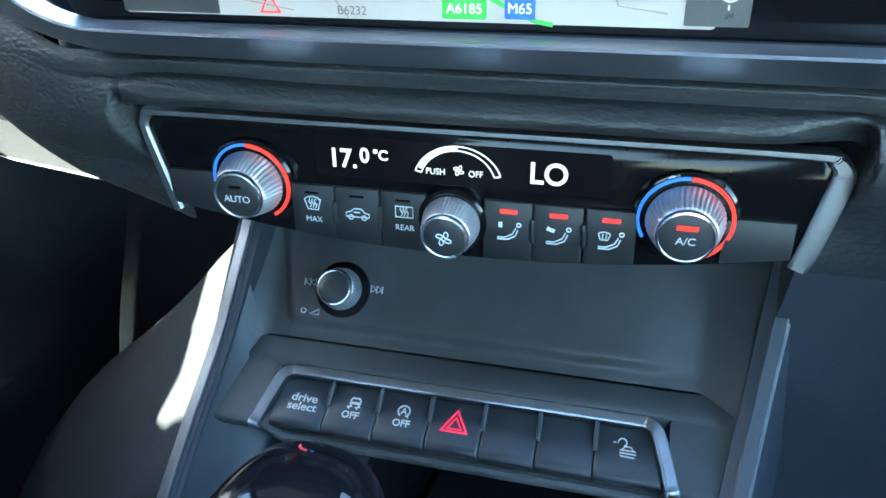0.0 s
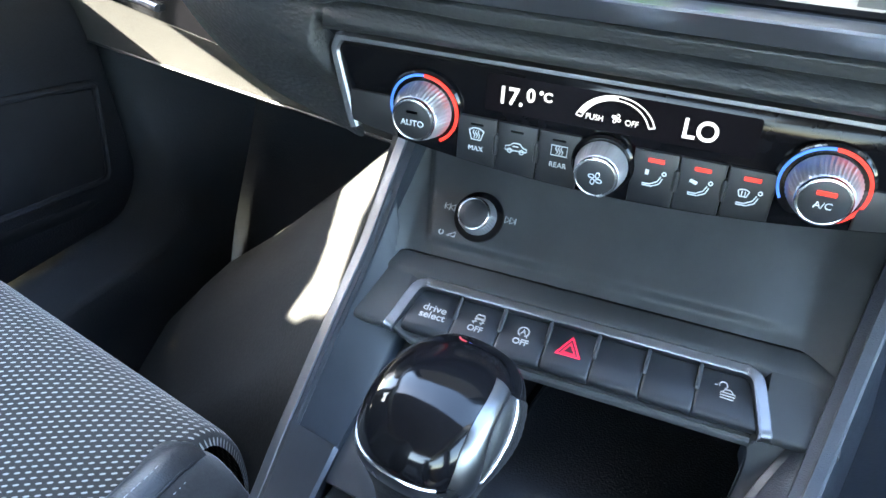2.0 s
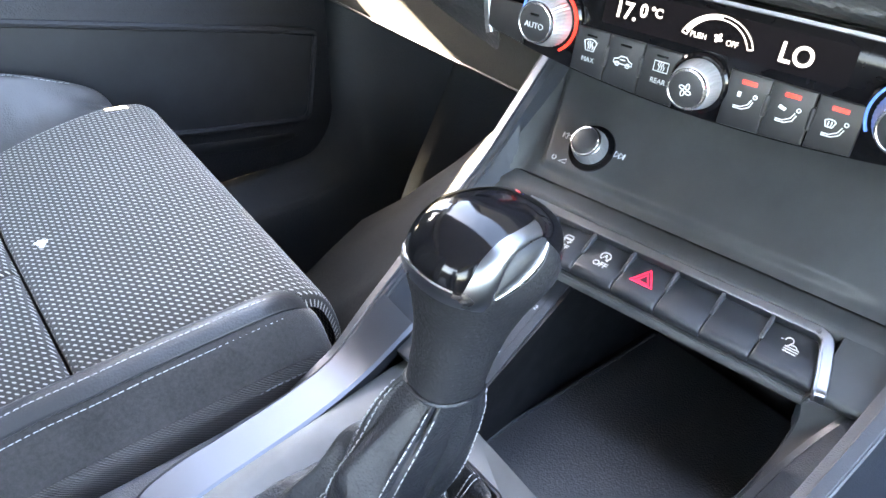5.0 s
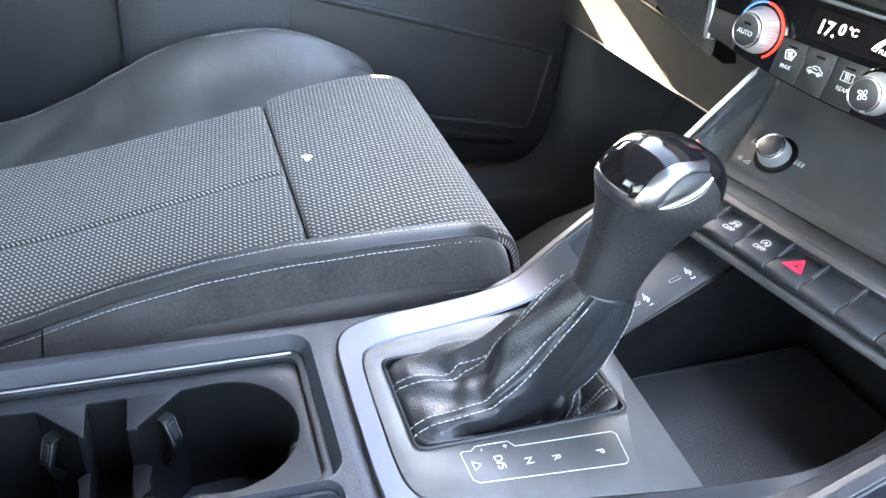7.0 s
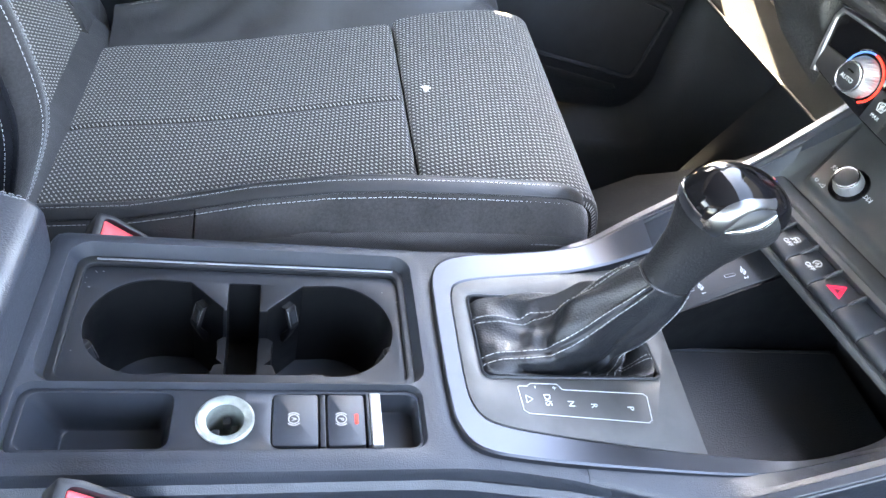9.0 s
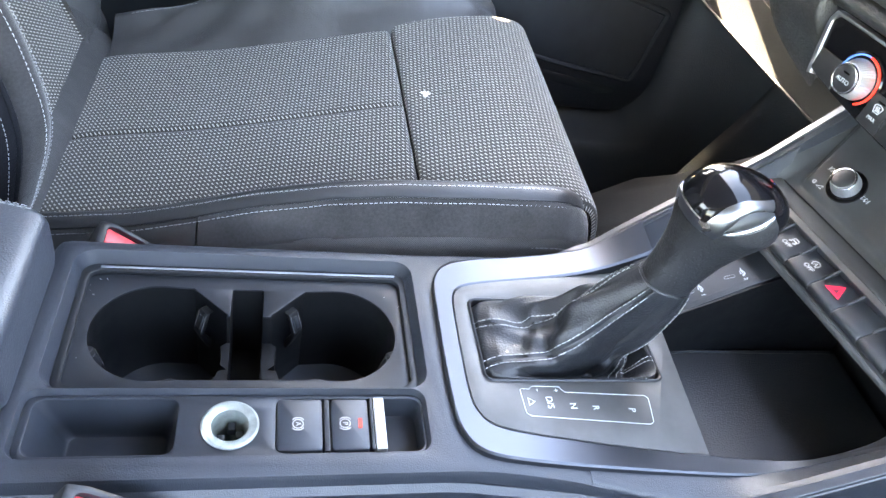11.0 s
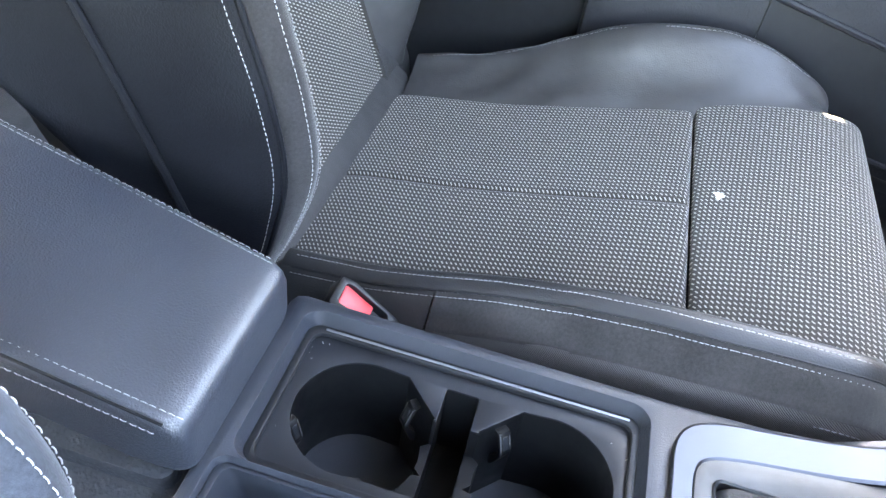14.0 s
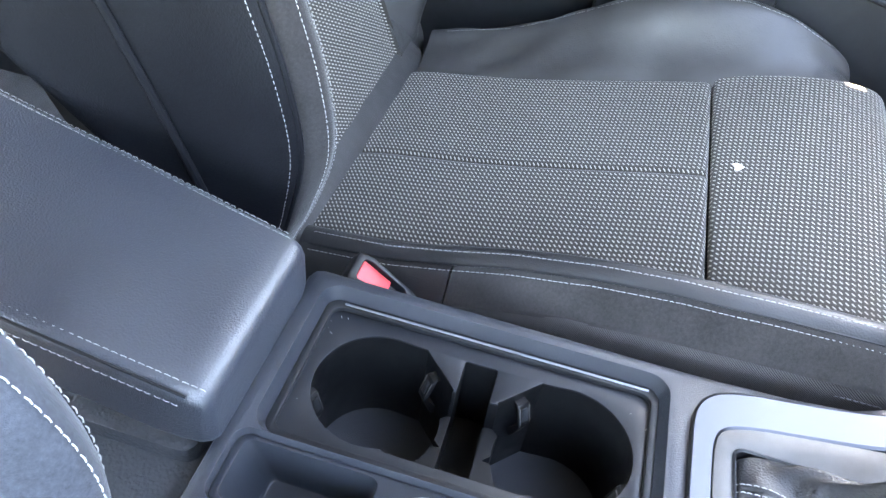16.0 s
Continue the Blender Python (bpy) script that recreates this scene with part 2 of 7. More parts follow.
def grained(name, dark, light, rough, grain, depth, spec=0.5, smear=14, sheen=0.0, wrinkle=0.0, stretch=(1, 1, 1)):
    """Leather or moulded plastic with a pebbled grain (grain: cells a metre)."""
    m, nt, b = material(name, light, rough, 0, spec, 0, sheen)
    v = coords(nt, scale=stretch)
    big = noise_tex(nt, v, smear, 4)
    warp = nt.nodes.new("ShaderNodeVectorMath")
    warp.operation = "ADD"
    nz = nt.nodes.new("ShaderNodeTexNoise")
    nz.inputs["Scale"].default_value = grain * 0.7
    nt.links.new(v, nz.inputs["Vector"])
    sc = nt.nodes.new("ShaderNodeVectorMath")
    sc.operation = "SCALE"
    sc.inputs["Scale"].default_value = 0.9 / grain
    nt.links.new(nz.outputs["Color"], sc.inputs[0])
    nt.links.new(v, warp.inputs[0])
    nt.links.new(sc.outputs[0], warp.inputs[1])
    peb = cells(nt, warp.outputs[0], grain, "SMOOTH_F1")
    fine = noise_tex(nt, v, grain * 2.2, 2)
    h = math2(nt, "ADD", remap(nt, peb, 0.05, 0.75, 1, 0), math2(nt, "MULTIPLY", fine, 0.3))
    tint(nt, b, remap(nt, big, 0.3, 0.7), dark, light)
    r = math2(nt, "ADD", remap(nt, big, 0.3, 0.7, rough - 0.05, rough + 0.05), remap(nt, peb, 0.1, 0.7, 0, 0.12))
    nt.links.new(r, b.inputs["Roughness"])
    if wrinkle:
        bump(nt, b, noise_tex(nt, v, 22, 2), wrinkle, 0.01)
    bump(nt, b, h, 0.55, depth)
    return m


def plain(name, base, rough, metal=0.0, spec=0.5, coat=0.0, smear=25, vary=0.25, fine=0.0):
    """A moulded or painted surface with faint smears and fine relief."""
    m, nt, b = material(name, base, rough, metal, spec, coat)
    v = coords(nt)
    big = noise_tex(nt, v, smear, 5)
    d = tuple(c * (1 - vary) for c in base)
    l = tuple(min(1, c * (1 + vary)) for c in base)
    tint(nt, b, remap(nt, big, 0.3, 0.7), d, l)
    nt.links.new(remap(nt, noise_tex(nt, v, smear * 3, 4), 0.3, 0.7, max(0.02, rough * 0.85), min(1, rough * 1.15)), b.inputs["Roughness"])
    if fine:
        bump(nt, b, noise_tex(nt, v, 2600, 2), fine, 0.0004)
    return m


def brushed(name, base, rough, axis, vary=0.12):
    m, nt, b = material(name, base, rough, 1.0)
    s = [900, 900, 900]
    s[axis] = 25
    v = coords(nt, scale=tuple(s))
    n = noise_tex(nt, v, 3, 3)
    tint(nt, b, n, tuple(c * (1 - vary) for c in base), base)
    nt.links.new(remap(nt, n, 0.2, 0.8, rough * 0.8, rough * 1.2), b.inputs["Roughness"])
    bump(nt, b, n, 0.05, 0.0003)
    return m


def glow(name, colour, strength):
    m, nt, b = material(name, tuple(c * 0.3 for c in colour), 0.4)
    b.inputs["Emission Color"].default_value = (*colour, 1)
    b.inputs["Emission Strength"].default_value = strength * 0.6
    return m


def woven(name, dark, light, pitch_u, pitch_v, length, width, slant):
    """Seat cloth: a dark ground with rows of short pale slanting threads; its map is in metres."""
    m, nt, b = material(name, dark, 0.85, 0, 0.25, 0, 0.25)
    uv = nt.nodes.new("ShaderNodeUVMap")
    uv.uv_map = "UVMap"
    sep = nt.nodes.new("ShaderNodeSeparateXYZ")
    nt.links.new(uv.outputs[0], sep.inputs[0])
    x, y = sep.outputs[0], sep.outputs[1]
    row = math2(nt, "FLOOR", math2(nt, "DIVIDE", x, pitch_v))
    fx = math2(nt, "SUBTRACT", math2(nt, "FRACT", math2(nt, "DIVIDE", x, pitch_v)), 0.5)
    shift = math2(nt, "MULTIPLY", row, 0.12)
    fy = math2(nt, "SUBTRACT", math2(nt, "FRACT", math2(nt, "ADD", math2(nt, "DIVIDE", y, pitch_u), shift)), 0.5)
    px, py = math2(nt, "MULTIPLY", fx, pitch_v), math2(nt, "MULTIPLY", fy, pitch_u)
    ca, sa = math.cos(slant), math.sin(slant)
    along = math2(nt, "ADD", math2(nt, "MULTIPLY", py, ca), math2(nt, "MULTIPLY", px, sa))
    across = math2(nt, "SUBTRACT", math2(nt, "MULTIPLY", px, ca), math2(nt, "MULTIPLY", py, sa))
    da = math2(nt, "DIVIDE", math2(nt, "ABSOLUTE", along), length / 2)
    dc = math2(nt, "DIVIDE", math2(nt, "ABSOLUTE", across), width / 2)
    d = math2(nt, "ADD", math2(nt, "POWER", da, 3.0), math2(nt, "POWER", dc, 2.0))
    thread = remap(nt, d, 0.6, 1.3, 1, 0)
    v = coords(nt)
    weave = noise_tex(nt, v, 1500, 2)
    blotch = noise_tex(nt, v, 9, 3)
    mixn = nt.nodes.new("ShaderNodeMix")
    mixn.data_type = "RGBA"
    lo = nt.nodes.new("ShaderNodeValToRGB")
    lo.color_ramp.elements[0].color, lo.color_ramp.elements[1].color = (*[c * 0.5 for c in dark], 1), (*[c * 1.7 for c in dark], 1)
    nt.links.new(math2(nt, "ADD", math2(nt, "MULTIPLY", weave, 0.7), math2(nt, "MULTIPLY", blotch, 0.3)), lo.inputs[0])
    nt.links.new(thread, mixn.inputs["Factor"])
    nt.links.new(lo.outputs[0], mixn.inputs["A"])
    mixn.inputs["B"].default_value = (*light, 1)
    nt.links.new(mixn.outputs["Result"], b.inputs["Base Color"])
    bump(nt, b, weave, 0.35, 0.0006)
    bump(nt, b, thread, 0.5, 0.0008)
    return m


def napped(name, base, scale=160, sheen=0.6):
    m, nt, b = material(name, base, 0.95, 0, 0.15, 0, sheen)
    v = coords(nt)
    n = math2(nt, "ADD", math2(nt, "MULTIPLY", noise_tex(nt, v, scale, 5, 0.7), 0.5), math2(nt, "MULTIPLY", noise_tex(nt, v, 16, 3), 0.5))
    tint(nt, b, remap(nt, n, 0.32, 0.68), tuple(c * 0.5 for c in base), tuple(c * 1.5 for c in base))
    bump(nt, b, noise_tex(nt, v, 1400, 3), 0.4, 0.0006)
    return m


def ribbed(name, base, pitch, rough=0.6, twill=False):
    """A rubber mat of small studs, or a coarse twill."""
    m, nt, b = material(name, base, rough, 0, 0.4)
    v = coords(nt, scale=(1, 1, 1))
    sep = nt.nodes.new("ShaderNodeSeparateXYZ")
    nt.links.new(v, sep.inputs[0])
    k = 2 * math.pi / pitch
    if twill:
        w = math2(nt, "SINE", math2(nt, "MULTIPLY", math2(nt, "ADD", sep.outputs[1], math2(nt, "MULTIPLY", sep.outputs[2], 1.6)), k))
    else:
        a = math2(nt, "SINE", math2(nt, "MULTIPLY", math2(nt, "ADD", sep.outputs[0], sep.outputs[1]), k))
        c = math2(nt, "SINE", math2(nt, "MULTIPLY", math2(nt, "SUBTRACT", sep.outputs[0], sep.outputs[1]), k))
        w = math2(nt, "MULTIPLY", a, c)
    big = noise_tex(nt, v, 30, 4)
    mix = math2(nt, "ADD", math2(nt, "MULTIPLY", remap(nt, w, -1, 1), 0.6), math2(nt, "MULTIPLY", big, 0.4))
    tint(nt, b, mix, tuple(c * 0.4 for c in base), tuple(c * 1.7 for c in base))
    bump(nt, b, w, 0.8, pitch * 0.25)
    return m


LEATHER_DASH = grained("dash_skin", (0.017, 0.019, 0.021), (0.021, 0.0235, 0.026), 0.42, 640, 0.0006, stretch=(0.55, 1, 1))
LEATHER_ARM = grained("armrest_leather", (0.020, 0.024, 0.033), (0.027, 0.032, 0.043), 0.35, 900, 0.0004, spec=1.0)
LEATHER_SEAT = grained("seat_leather", (0.031, 0.0305, 0.031), (0.044, 0.0435, 0.044), 0.37, 800, 0.0003, wrinkle=0.32)
LEATHER_DARK = grained("dark_seat_leather", (0.016, 0.0165, 0.018), (0.024, 0.0245, 0.026), 0.38, 800, 0.0003, wrinkle=0.2)
LEATHER_BOOT = grained("boot_leather", (0.010, 0.011, 0.013), (0.016, 0.017, 0.020), 0.34, 900, 0.0004, wrinkle=0.28)
LEATHER_SIDE = grained("seat_side_leather", (0.0045, 0.005, 0.007), (0.0075, 0.0085, 0.011), 0.5, 800, 0.0003, spec=0.09, wrinkle=0.08)
# near-black plastic: the shade inside the bin and cup wells is in its colour
WELL_SHADED = plain("shaded_well_plastic", (0.0040, 0.0042, 0.0050), 0.45, spec=0.3, fine=0.2)
PLASTIC_SOFT = grained("console_skin", (0.015, 0.018, 0.024), (0.022, 0.026, 0.035), 0.38, 1400, 0.00022, spec=0.65)
PLASTIC_COARSE = grained("coarse_plastic", (0.014, 0.016, 0.020), (0.026, 0.029, 0.035), 0.5, 420, 0.0008)
PLASTIC = plain("satin_plastic", (0.015, 0.0165, 0.0195), 0.44, fine=0.25)
PLASTIC_BLUE = plain("satin_console_plastic", (0.017, 0.020, 0.026), 0.38, fine=0.2)
PANEL_BLACK = plain("panel_black", (0.0035, 0.0035, 0.0045), 0.10, spec=0.14, vary=0.1)
PLASTIC_GREY = plain("grey_plastic", (0.070, 0.069, 0.068), 0.45, fine=0.2)
PLASTIC_DARK = plain("dark_plastic", (0.007, 0.008, 0.010), 0.5)
PLASTIC_FACIA = plain("facia_plastic", (0.029, 0.031, 0.032), 0.48, spec=0.42, fine=0.25)
INSERT = plain("insert_plastic", (0.0120, 0.0138, 0.0175), 0.40, fine=0.1)
GLOSS = plain("gloss_black", (0.004, 0.004, 0.005), 0.10, spec=0.28, vary=0.1)
RUBBER = grained("mat_rubber", (0.022, 0.023, 0.026), (0.029, 0.030, 0.034), 0.5, 800, 0.0005)
CUPMAT = ribbed("cup_mat_rubber", (0.095, 0.090, 0.082), 0.0036)
ALU = brushed("brushed_aluminium", (0.082, 0.089, 0.102), 0.38, 1)
ALU_X = brushed("satin_silver", (0.40, 0.415, 0.45), 0.36, 0, 0.06)
CHROME = plain("bright_chrome", (0.66, 0.67, 0.69), 0.24, metal=1.0, vary=0.05)
SATIN = plain("satin_chrome", (0.32, 0.33, 0.35), 0.40, metal=1.0, vary=0.08)
KNURL = plain("knurled_metal", (0.46, 0.47, 0.49), 0.34, metal=0.8, vary=0.05)
WING = plain("wing_plastic", (0.012, 0.015, 0.020), 0.42, spec=0.32, fine=0.15)
# chrome edge as pale paint: its even sky reflection is in the colour
PULL_EDGE_SHEEN = plain("pull_edge_sky_sheen", (0.42, 0.415, 0.405), 0.4, metal=0.3, vary=0.04)
SWITCH_CHROME = brushed("switch_chrome", (0.27, 0.28, 0.30), 0.34, 0, 0.06)
TRIM = brushed("silver_trim", (0.20, 0.207, 0.22), 0.45, 0, 0.06)
EDGE_TRIM = brushed("wing_trim", (0.15, 0.158, 0.175), 0.40, 1, 0.08)
LID = grained("lid_plastic", (0.030, 0.030, 0.0275), (0.036, 0.0355, 0.0325), 0.6, 700, 0.0003, spec=0.3)
TUNNEL = grained("tunnel_trim", (0.019, 0.0192, 0.0187), (0.024, 0.0242, 0.0235), 0.75, 500, 0.0003, spec=0.12)
SUEDE = napped("suede", (0.029, 0.0270, 0.0272), 420, 0.35)
SUEDE_DARK = napped("dark_suede", (0.021, 0.020, 0.0215), 420, 0.3)
DRIVER_SUEDE = napped("driver_suede", (0.036, 0.041, 0.052), 420, 0.3)
DOOR_PLASTIC = grained("door_plastic", (0.015, 0.016, 0.019), (0.019, 0.020, 0.024), 0.55, 520, 0.0005, spec=0.3)
KICK = grained("kick_panel_plastic", (0.033, 0.035, 0.038), (0.041, 0.043, 0.046), 0.6, 500, 0.0003, spec=0.2)
CARPET = napped("carpet", (0.055, 0.058, 0.062), 500, 0.3)
CLOTH = woven("seat_cloth", (0.0285, 0.0258, 0.0230), (0.405, 0.378, 0.335), 0.0042, 0.0056, 0.0038, 0.0012, radians(53))
TWILL = ribbed("twill_cloth", (0.050, 0.046, 0.046), 0.0022, 0.9, True)
THREAD = plain("white_thread", (0.34, 0.34, 0.34), 0.7, vary=0.1)
THREAD_DARK = plain("grey_thread", (0.16, 0.16, 0.17), 0.8, vary=0.1)
# faint emission added to make the white switch symbols brighter
WHITE_MARK = glow("glowing_white_mark", (0.80, 0.86, 0.92), 0.017)
PAINT_GREY = plain("printed_grey", (0.58, 0.60, 0.62), 0.5, vary=0.05)
LIT_WHITE = glow("lit_white", (1.0, 1.0, 1.0), 0.075)
LIT_RED = glow("lit_red", (1.0, 0.045, 0.03), 0.075)
LIT_PINK = glow("lit_pink", (1.0, 0.03, 0.10), 0.07)
LIT_BLUE = glow("lit_blue", (0.07, 0.25, 1.0), 0.055)
RED = plain("red_plastic", (0.72, 0.05, 0.06), 0.4, vary=0.08)
HEADLINER = napped("headliner", (0.42, 0.42, 0.41), 300, 0.2)

# ---- the cabin's shell ----
def slab(name, x0, y0, z0, x1, y1, z1, mat, r=0.0, label="", category="", kind="structure"):
    return tagged(part(name, box(x0, y0, z0, x1, y1, z1, r), mat, None), label, category, "", kind)


tagged(mesh("ground", *grid(lambda u, v: ((u - 0.5) * 4000, (v - 0.5) * 4000, -0.35), 8, 8), plain("asphalt", (0.055, 0.055, 0.057), 0.9, smear=3), smooth=0), "grey asphalt ground outside the parked car", "ground", "", "structure")
slab("floor", -0.74, -0.9, 0.07, 0.80, 1.75, 0.12, CARPET, 0, "dark grey carpeted car floor", "floor")
tagged(mesh("ceiling", *prism(rrect(-0.66, -0.9, 0.66, 0.90, 0.05), 1.27, 1.31), HEADLINER), "pale grey cloth headliner", "ceiling", "", "structure")
slab("wall_left_front", -0.78, 1.14, 0.10, -0.705, 1.68, 0.82, CARPET, 0, "dark trimmed side wall of the footwell", "wall")
slab("wall_rear", -0.74, -0.95, 0.12, 0.80, -0.9, 0.95, CARPET, 0, "dark carpeted rear bulkhead of the cabin", "wall")
slab("wall_front", -0.74, 1.62, 0.10, 0.80, 1.68, 0.84, CARPET, 0, "dark carpeted firewall ahead of the footwell", "wall")
# left side behind the front door: pillar with an added sun blocker, and dark rear quarter
slab("wall_left", -0.78, -0.9, 0.12, -0.70, 0.40, 0.80, PLASTIC_DARK, 0.01, "dark rear quarter trim of the cabin", "wall")
slab("roof_rail", -0.78, -0.9, 1.18, -0.64, 1.02, 1.31, HEADLINER, 0.02, "pale trimmed roof rail over the side window", "roof rail")
# lobes and slot are added out of view, cut to shape the sun patches
tagged(mesh("pillar_sun_blocker", *prism([(0.34, 0.12), (0.80, 0.12), (0.80, 0.60), (0.775, 0.622), (0.772, 0.688), (0.800, 0.688), (0.804, 0.600), (0.945, 0.600), (0.955, 0.90), (0.955, 1.20), (0.855, 1.20), (0.862, 0.99), (0.850, 0.943), (0.790, 0.968), (0.765, 0.975), (0.755, 0.968), (0.7445, 0.955), (0.7424, 0.934), (0.741, 0.908), (0.727, 0.926), (0.710, 0.950), (0.704, 0.968), (0.697, 0.985), (0.6855, 1.004), (0.6786, 1.0235), (0.698, 1.029), (0.715, 1.042), (0.730, 1.052), (0.743, 1.061), (0.799, 1.062), (0.832, 1.09), (0.852, 1.20), (0.86, 1.29), (0.34, 1.29)], -0.005, 0.02, 0.006), PLASTIC_DARK, xf=Matrix(((0, 0, 1, -0.70), (1, 0, 0, 0), (0, 1, 0, 0), (0, 0, 0, 1)))), "black centre pillar plate with an added unseen outline that shapes the sunlight", "pillar", "", "structure")
# solid panel added where the rear side window would be, to block light
slab("light_block_left_upper", -0.76, -0.9, 0.80, -0.70, 0.36, 1.27, PLASTIC_DARK, 0.01, "unseen opaque panel added in place of the rear side window to block light", "wall")
# right side: the driver's side below its windows
slab("wall_right", 0.72, -0.9, 0.10, 0.80, 1.68, 0.74, PLASTIC_DARK, 0.01, "dark trimmed driver's side of the cabin below the windows", "wall")
slab("roof_rail_right", 0.64, -0.9, 1.09, 0.78, 1.02, 1.31, HEADLINER, 0.02, "pale trimmed roof rail over the side window", "roof rail")
slab("pillar_right", 0.68, 0.10, 0.12, 0.78, 0.30, 1.29, PLASTIC_DARK, 0.015, "black trimmed centre pillar", "pillar")
slab("sill_left", -0.78, 0.34, 0.10, -0.66, 1.20, 0.27, CARPET, 0.01, "dark carpeted door sill", "sill")
# windscreen pillars
for sx in (-1, 1):
    g = Geo().add(*loft([[Vector((sx * x, y, z)) + Vector(o) for o in ((-0.03, -0.02, 0), (0.03, -0.02, 0), (0.03, 0.03, 0), (-0.03, 0.03, 0))] for x, y, z in ((0.74, 1.62, 0.82), (0.70, 1.30, 1.06), (0.65, 0.95, 1.29))]))
    tagged(g.put("windscreen_pillar", PLASTIC_DARK), "black windscreen pillar of the car", "pillar", "", "structure")

# ---- passenger door ----
DOOR = thing("car_door", (-0.70, 0.95, 0.2), "closed passenger door with a black plastic pocket", "car door")
door_ring = rrect(0.60, 0.345, 1.190, 0.640, 0.062, 10)
DM = Matrix(((0, 0, 1, -0.70), (1, 0, 0, 0), (0, 1, 0, 0), (0, 0, 0, 1)))
mesh("door_panel", *prism(door_ring, -0.05, 0.052, 0.012), DOOR_PLASTIC, DOOR, xf=DM)
# map pocket: a raised rim round a field, and a dark strip modelled as the shadow below it
RIM = [(0.80, 0.478, 0.0545), (0.97, 0.4345, 0.0545), (1.10, 0.4140, 0.0545), (1.135, 0.4085, 0.0545), (1.147, 0.4130, 0.0545), (1.152, 0.4300, 0.0545), (1.165, 0.5080, 0.0545), (1.164, 0.5200, 0.0545), (1.152, 0.5250, 0.0545), (1.10, 0.5360, 0.0545), (0.98, 0.5620, 0.0545), (0.80, 0.600, 0.0545)]
mesh("pocket_rim", *tube(smooth_path(RIM, 5), 0.0042, 8), DOOR_PLASTIC, DOOR, xf=DM)
mesh("pocket_face", *prism([(0.80, 0.482), (0.97, 0.4385), (1.138, 0.413), (1.150, 0.435), (1.160, 0.516), (1.10, 0.532), (0.80, 0.596)], 0.04, 0.0545), PLASTIC, DOOR, xf=DM)
mesh("pocket_shade", *prism([(0.80, 0.440), (0.97, 0.400), (1.10, 0.378), (1.130, 0.384), (1.125, 0.392), (1.10, 0.396), (0.97, 0.417), (0.80, 0.458)], 0.040, 0.0535, 0.003), PLASTIC_DARK, DOOR, xf=DM)
mesh("sill_trim", *prism([(0.775, 0.625), (1.55, 0.625), (1.55, 0.640), (1.15, 0.655), (1.085, 0.700), (1.0, 0.700), (0.90, 0.700), (0.87, 0.660), (0.845, 0.632), (0.775, 0.632)], -0.04, 0.025, 0.006), PLASTIC_DARK, DOOR, xf=DM)

# ---- left footwell ----
KICK_ROWS = [
    [(-0.70, 0.70, 0.340), (-0.635, 0.70, 0.340), (-0.602, 0.70, 0.322), (-0.583, 0.70, 0.298), (-0.580, 0.70, 0.12)],
    [(-0.70, 1.08, 0.340), (-0.635, 1.08, 0.340), (-0.602, 1.08, 0.324), (-0.583, 1.08, 0.300), (-0.580, 1.08, 0.12)],
    [(-0.70, 1.17, 0.400), (-0.640, 1.17, 0.365), (-0.605, 1.17, 0.335), (-0.583, 1.17, 0.297), (-0.578, 1.16, 0.12)],
    [(-0.70, 1.215, 0.590), (-0.628, 1.215, 0.470), (-0.600, 1.215, 0.380), (-0.582, 1.205, 0.288), (-0.576, 1.17, 0.12)],
    [(-0.68, 1.270, 0.590), (-0.612, 1.265, 0.480), (-0.594, 1.255, 0.390), (-0.581, 1.230, 0.282), (-0.575, 1.18, 0.12)],
    [(-0.610, 1.420, 0.590), (-0.592, 1.365, 0.490), (-0.586, 1.320, 0.400), (-0.580, 1.252, 0.280), (-0.574, 1.19, 0.12)],
]
kick_cols = [smooth_path([r[i] for r in KICK_ROWS], 6) for i in range(5)]
kick_rings = [smooth_path([c[j] for c in kick_cols], 5) for j in range(len(kick_cols[0]))]
tagged(mesh("kick_panel", *loft(kick_rings, False, False), KICK, smooth=60), "smooth grey plastic sill and kick panel in the footwell", "panel", "", "structure")
tagged(mesh("toe_board", *grid(lambda u, v: (-0.640 + 0.55 * u, 1.263 + 0.571 * (0.11 + 0.50 * v - 0.275), 0.11 + 0.50 * v), 6, 8), KICK), "smooth dark panel closing the front of the footwell", "panel", "", "structure")
def tunnel(u, v):
    """The flared side of the centre tunnel, from under the console's wing down to the floor."""
    y = 0.90 + (0.235 + 0.06 * (1 - v)) * u
    top = interp(y, [(0.90, 0.530), (0.928, 0.555), (0.995, 0.610), (1.044, 0.660), (1.10, 0.690), (1.32, 0.70)])
    x = interp(v, [(0, -0.128), (0.08, -0.140), (0.25, -0.170), (0.45, -0.215), (0.62, -0.270), (0.78, -0.350), (0.90, -0.430), (1, -0.520)])
    drop = interp(v, [(0, 0), (0.08, 0.010), (0.25, 0.042), (0.45, 0.090), (0.62, 0.150), (0.78, 0.230), (0.90, 0.300), (1, 0.40)])
    drop += 0.022 * ease(v / 0.08)
    drop *= 1 + 1.4 * ease((0.968 - y) / 0.05)
    return (x - 0.02 * u * v, y, max(0.13, top - drop))


tagged(mesh("tunnel_side", *grid(tunnel, 24, 20), TUNNEL, smooth=60), "grey trimmed side of the centre tunnel in the footwell", "tunnel trim", "", "structure")

# ---- centre console ----
TOP = 0.521
CONSOLE = thing("centre_console", (0, 0.75, 0.12), "dark grey centre console with cup holders and a gear plate", "console")

# the deck behind the gear plate, with the tray and the switch well let into it
LEFT_TOP = [(0.466, TOP - 0.012), (0.80, TOP - 0.012), (0.845, 0.5135), (0.880, 0.529), (0.928, 0.567), (0.995, 0.621), (1.044, 0.672), (1.10, 0.735)]
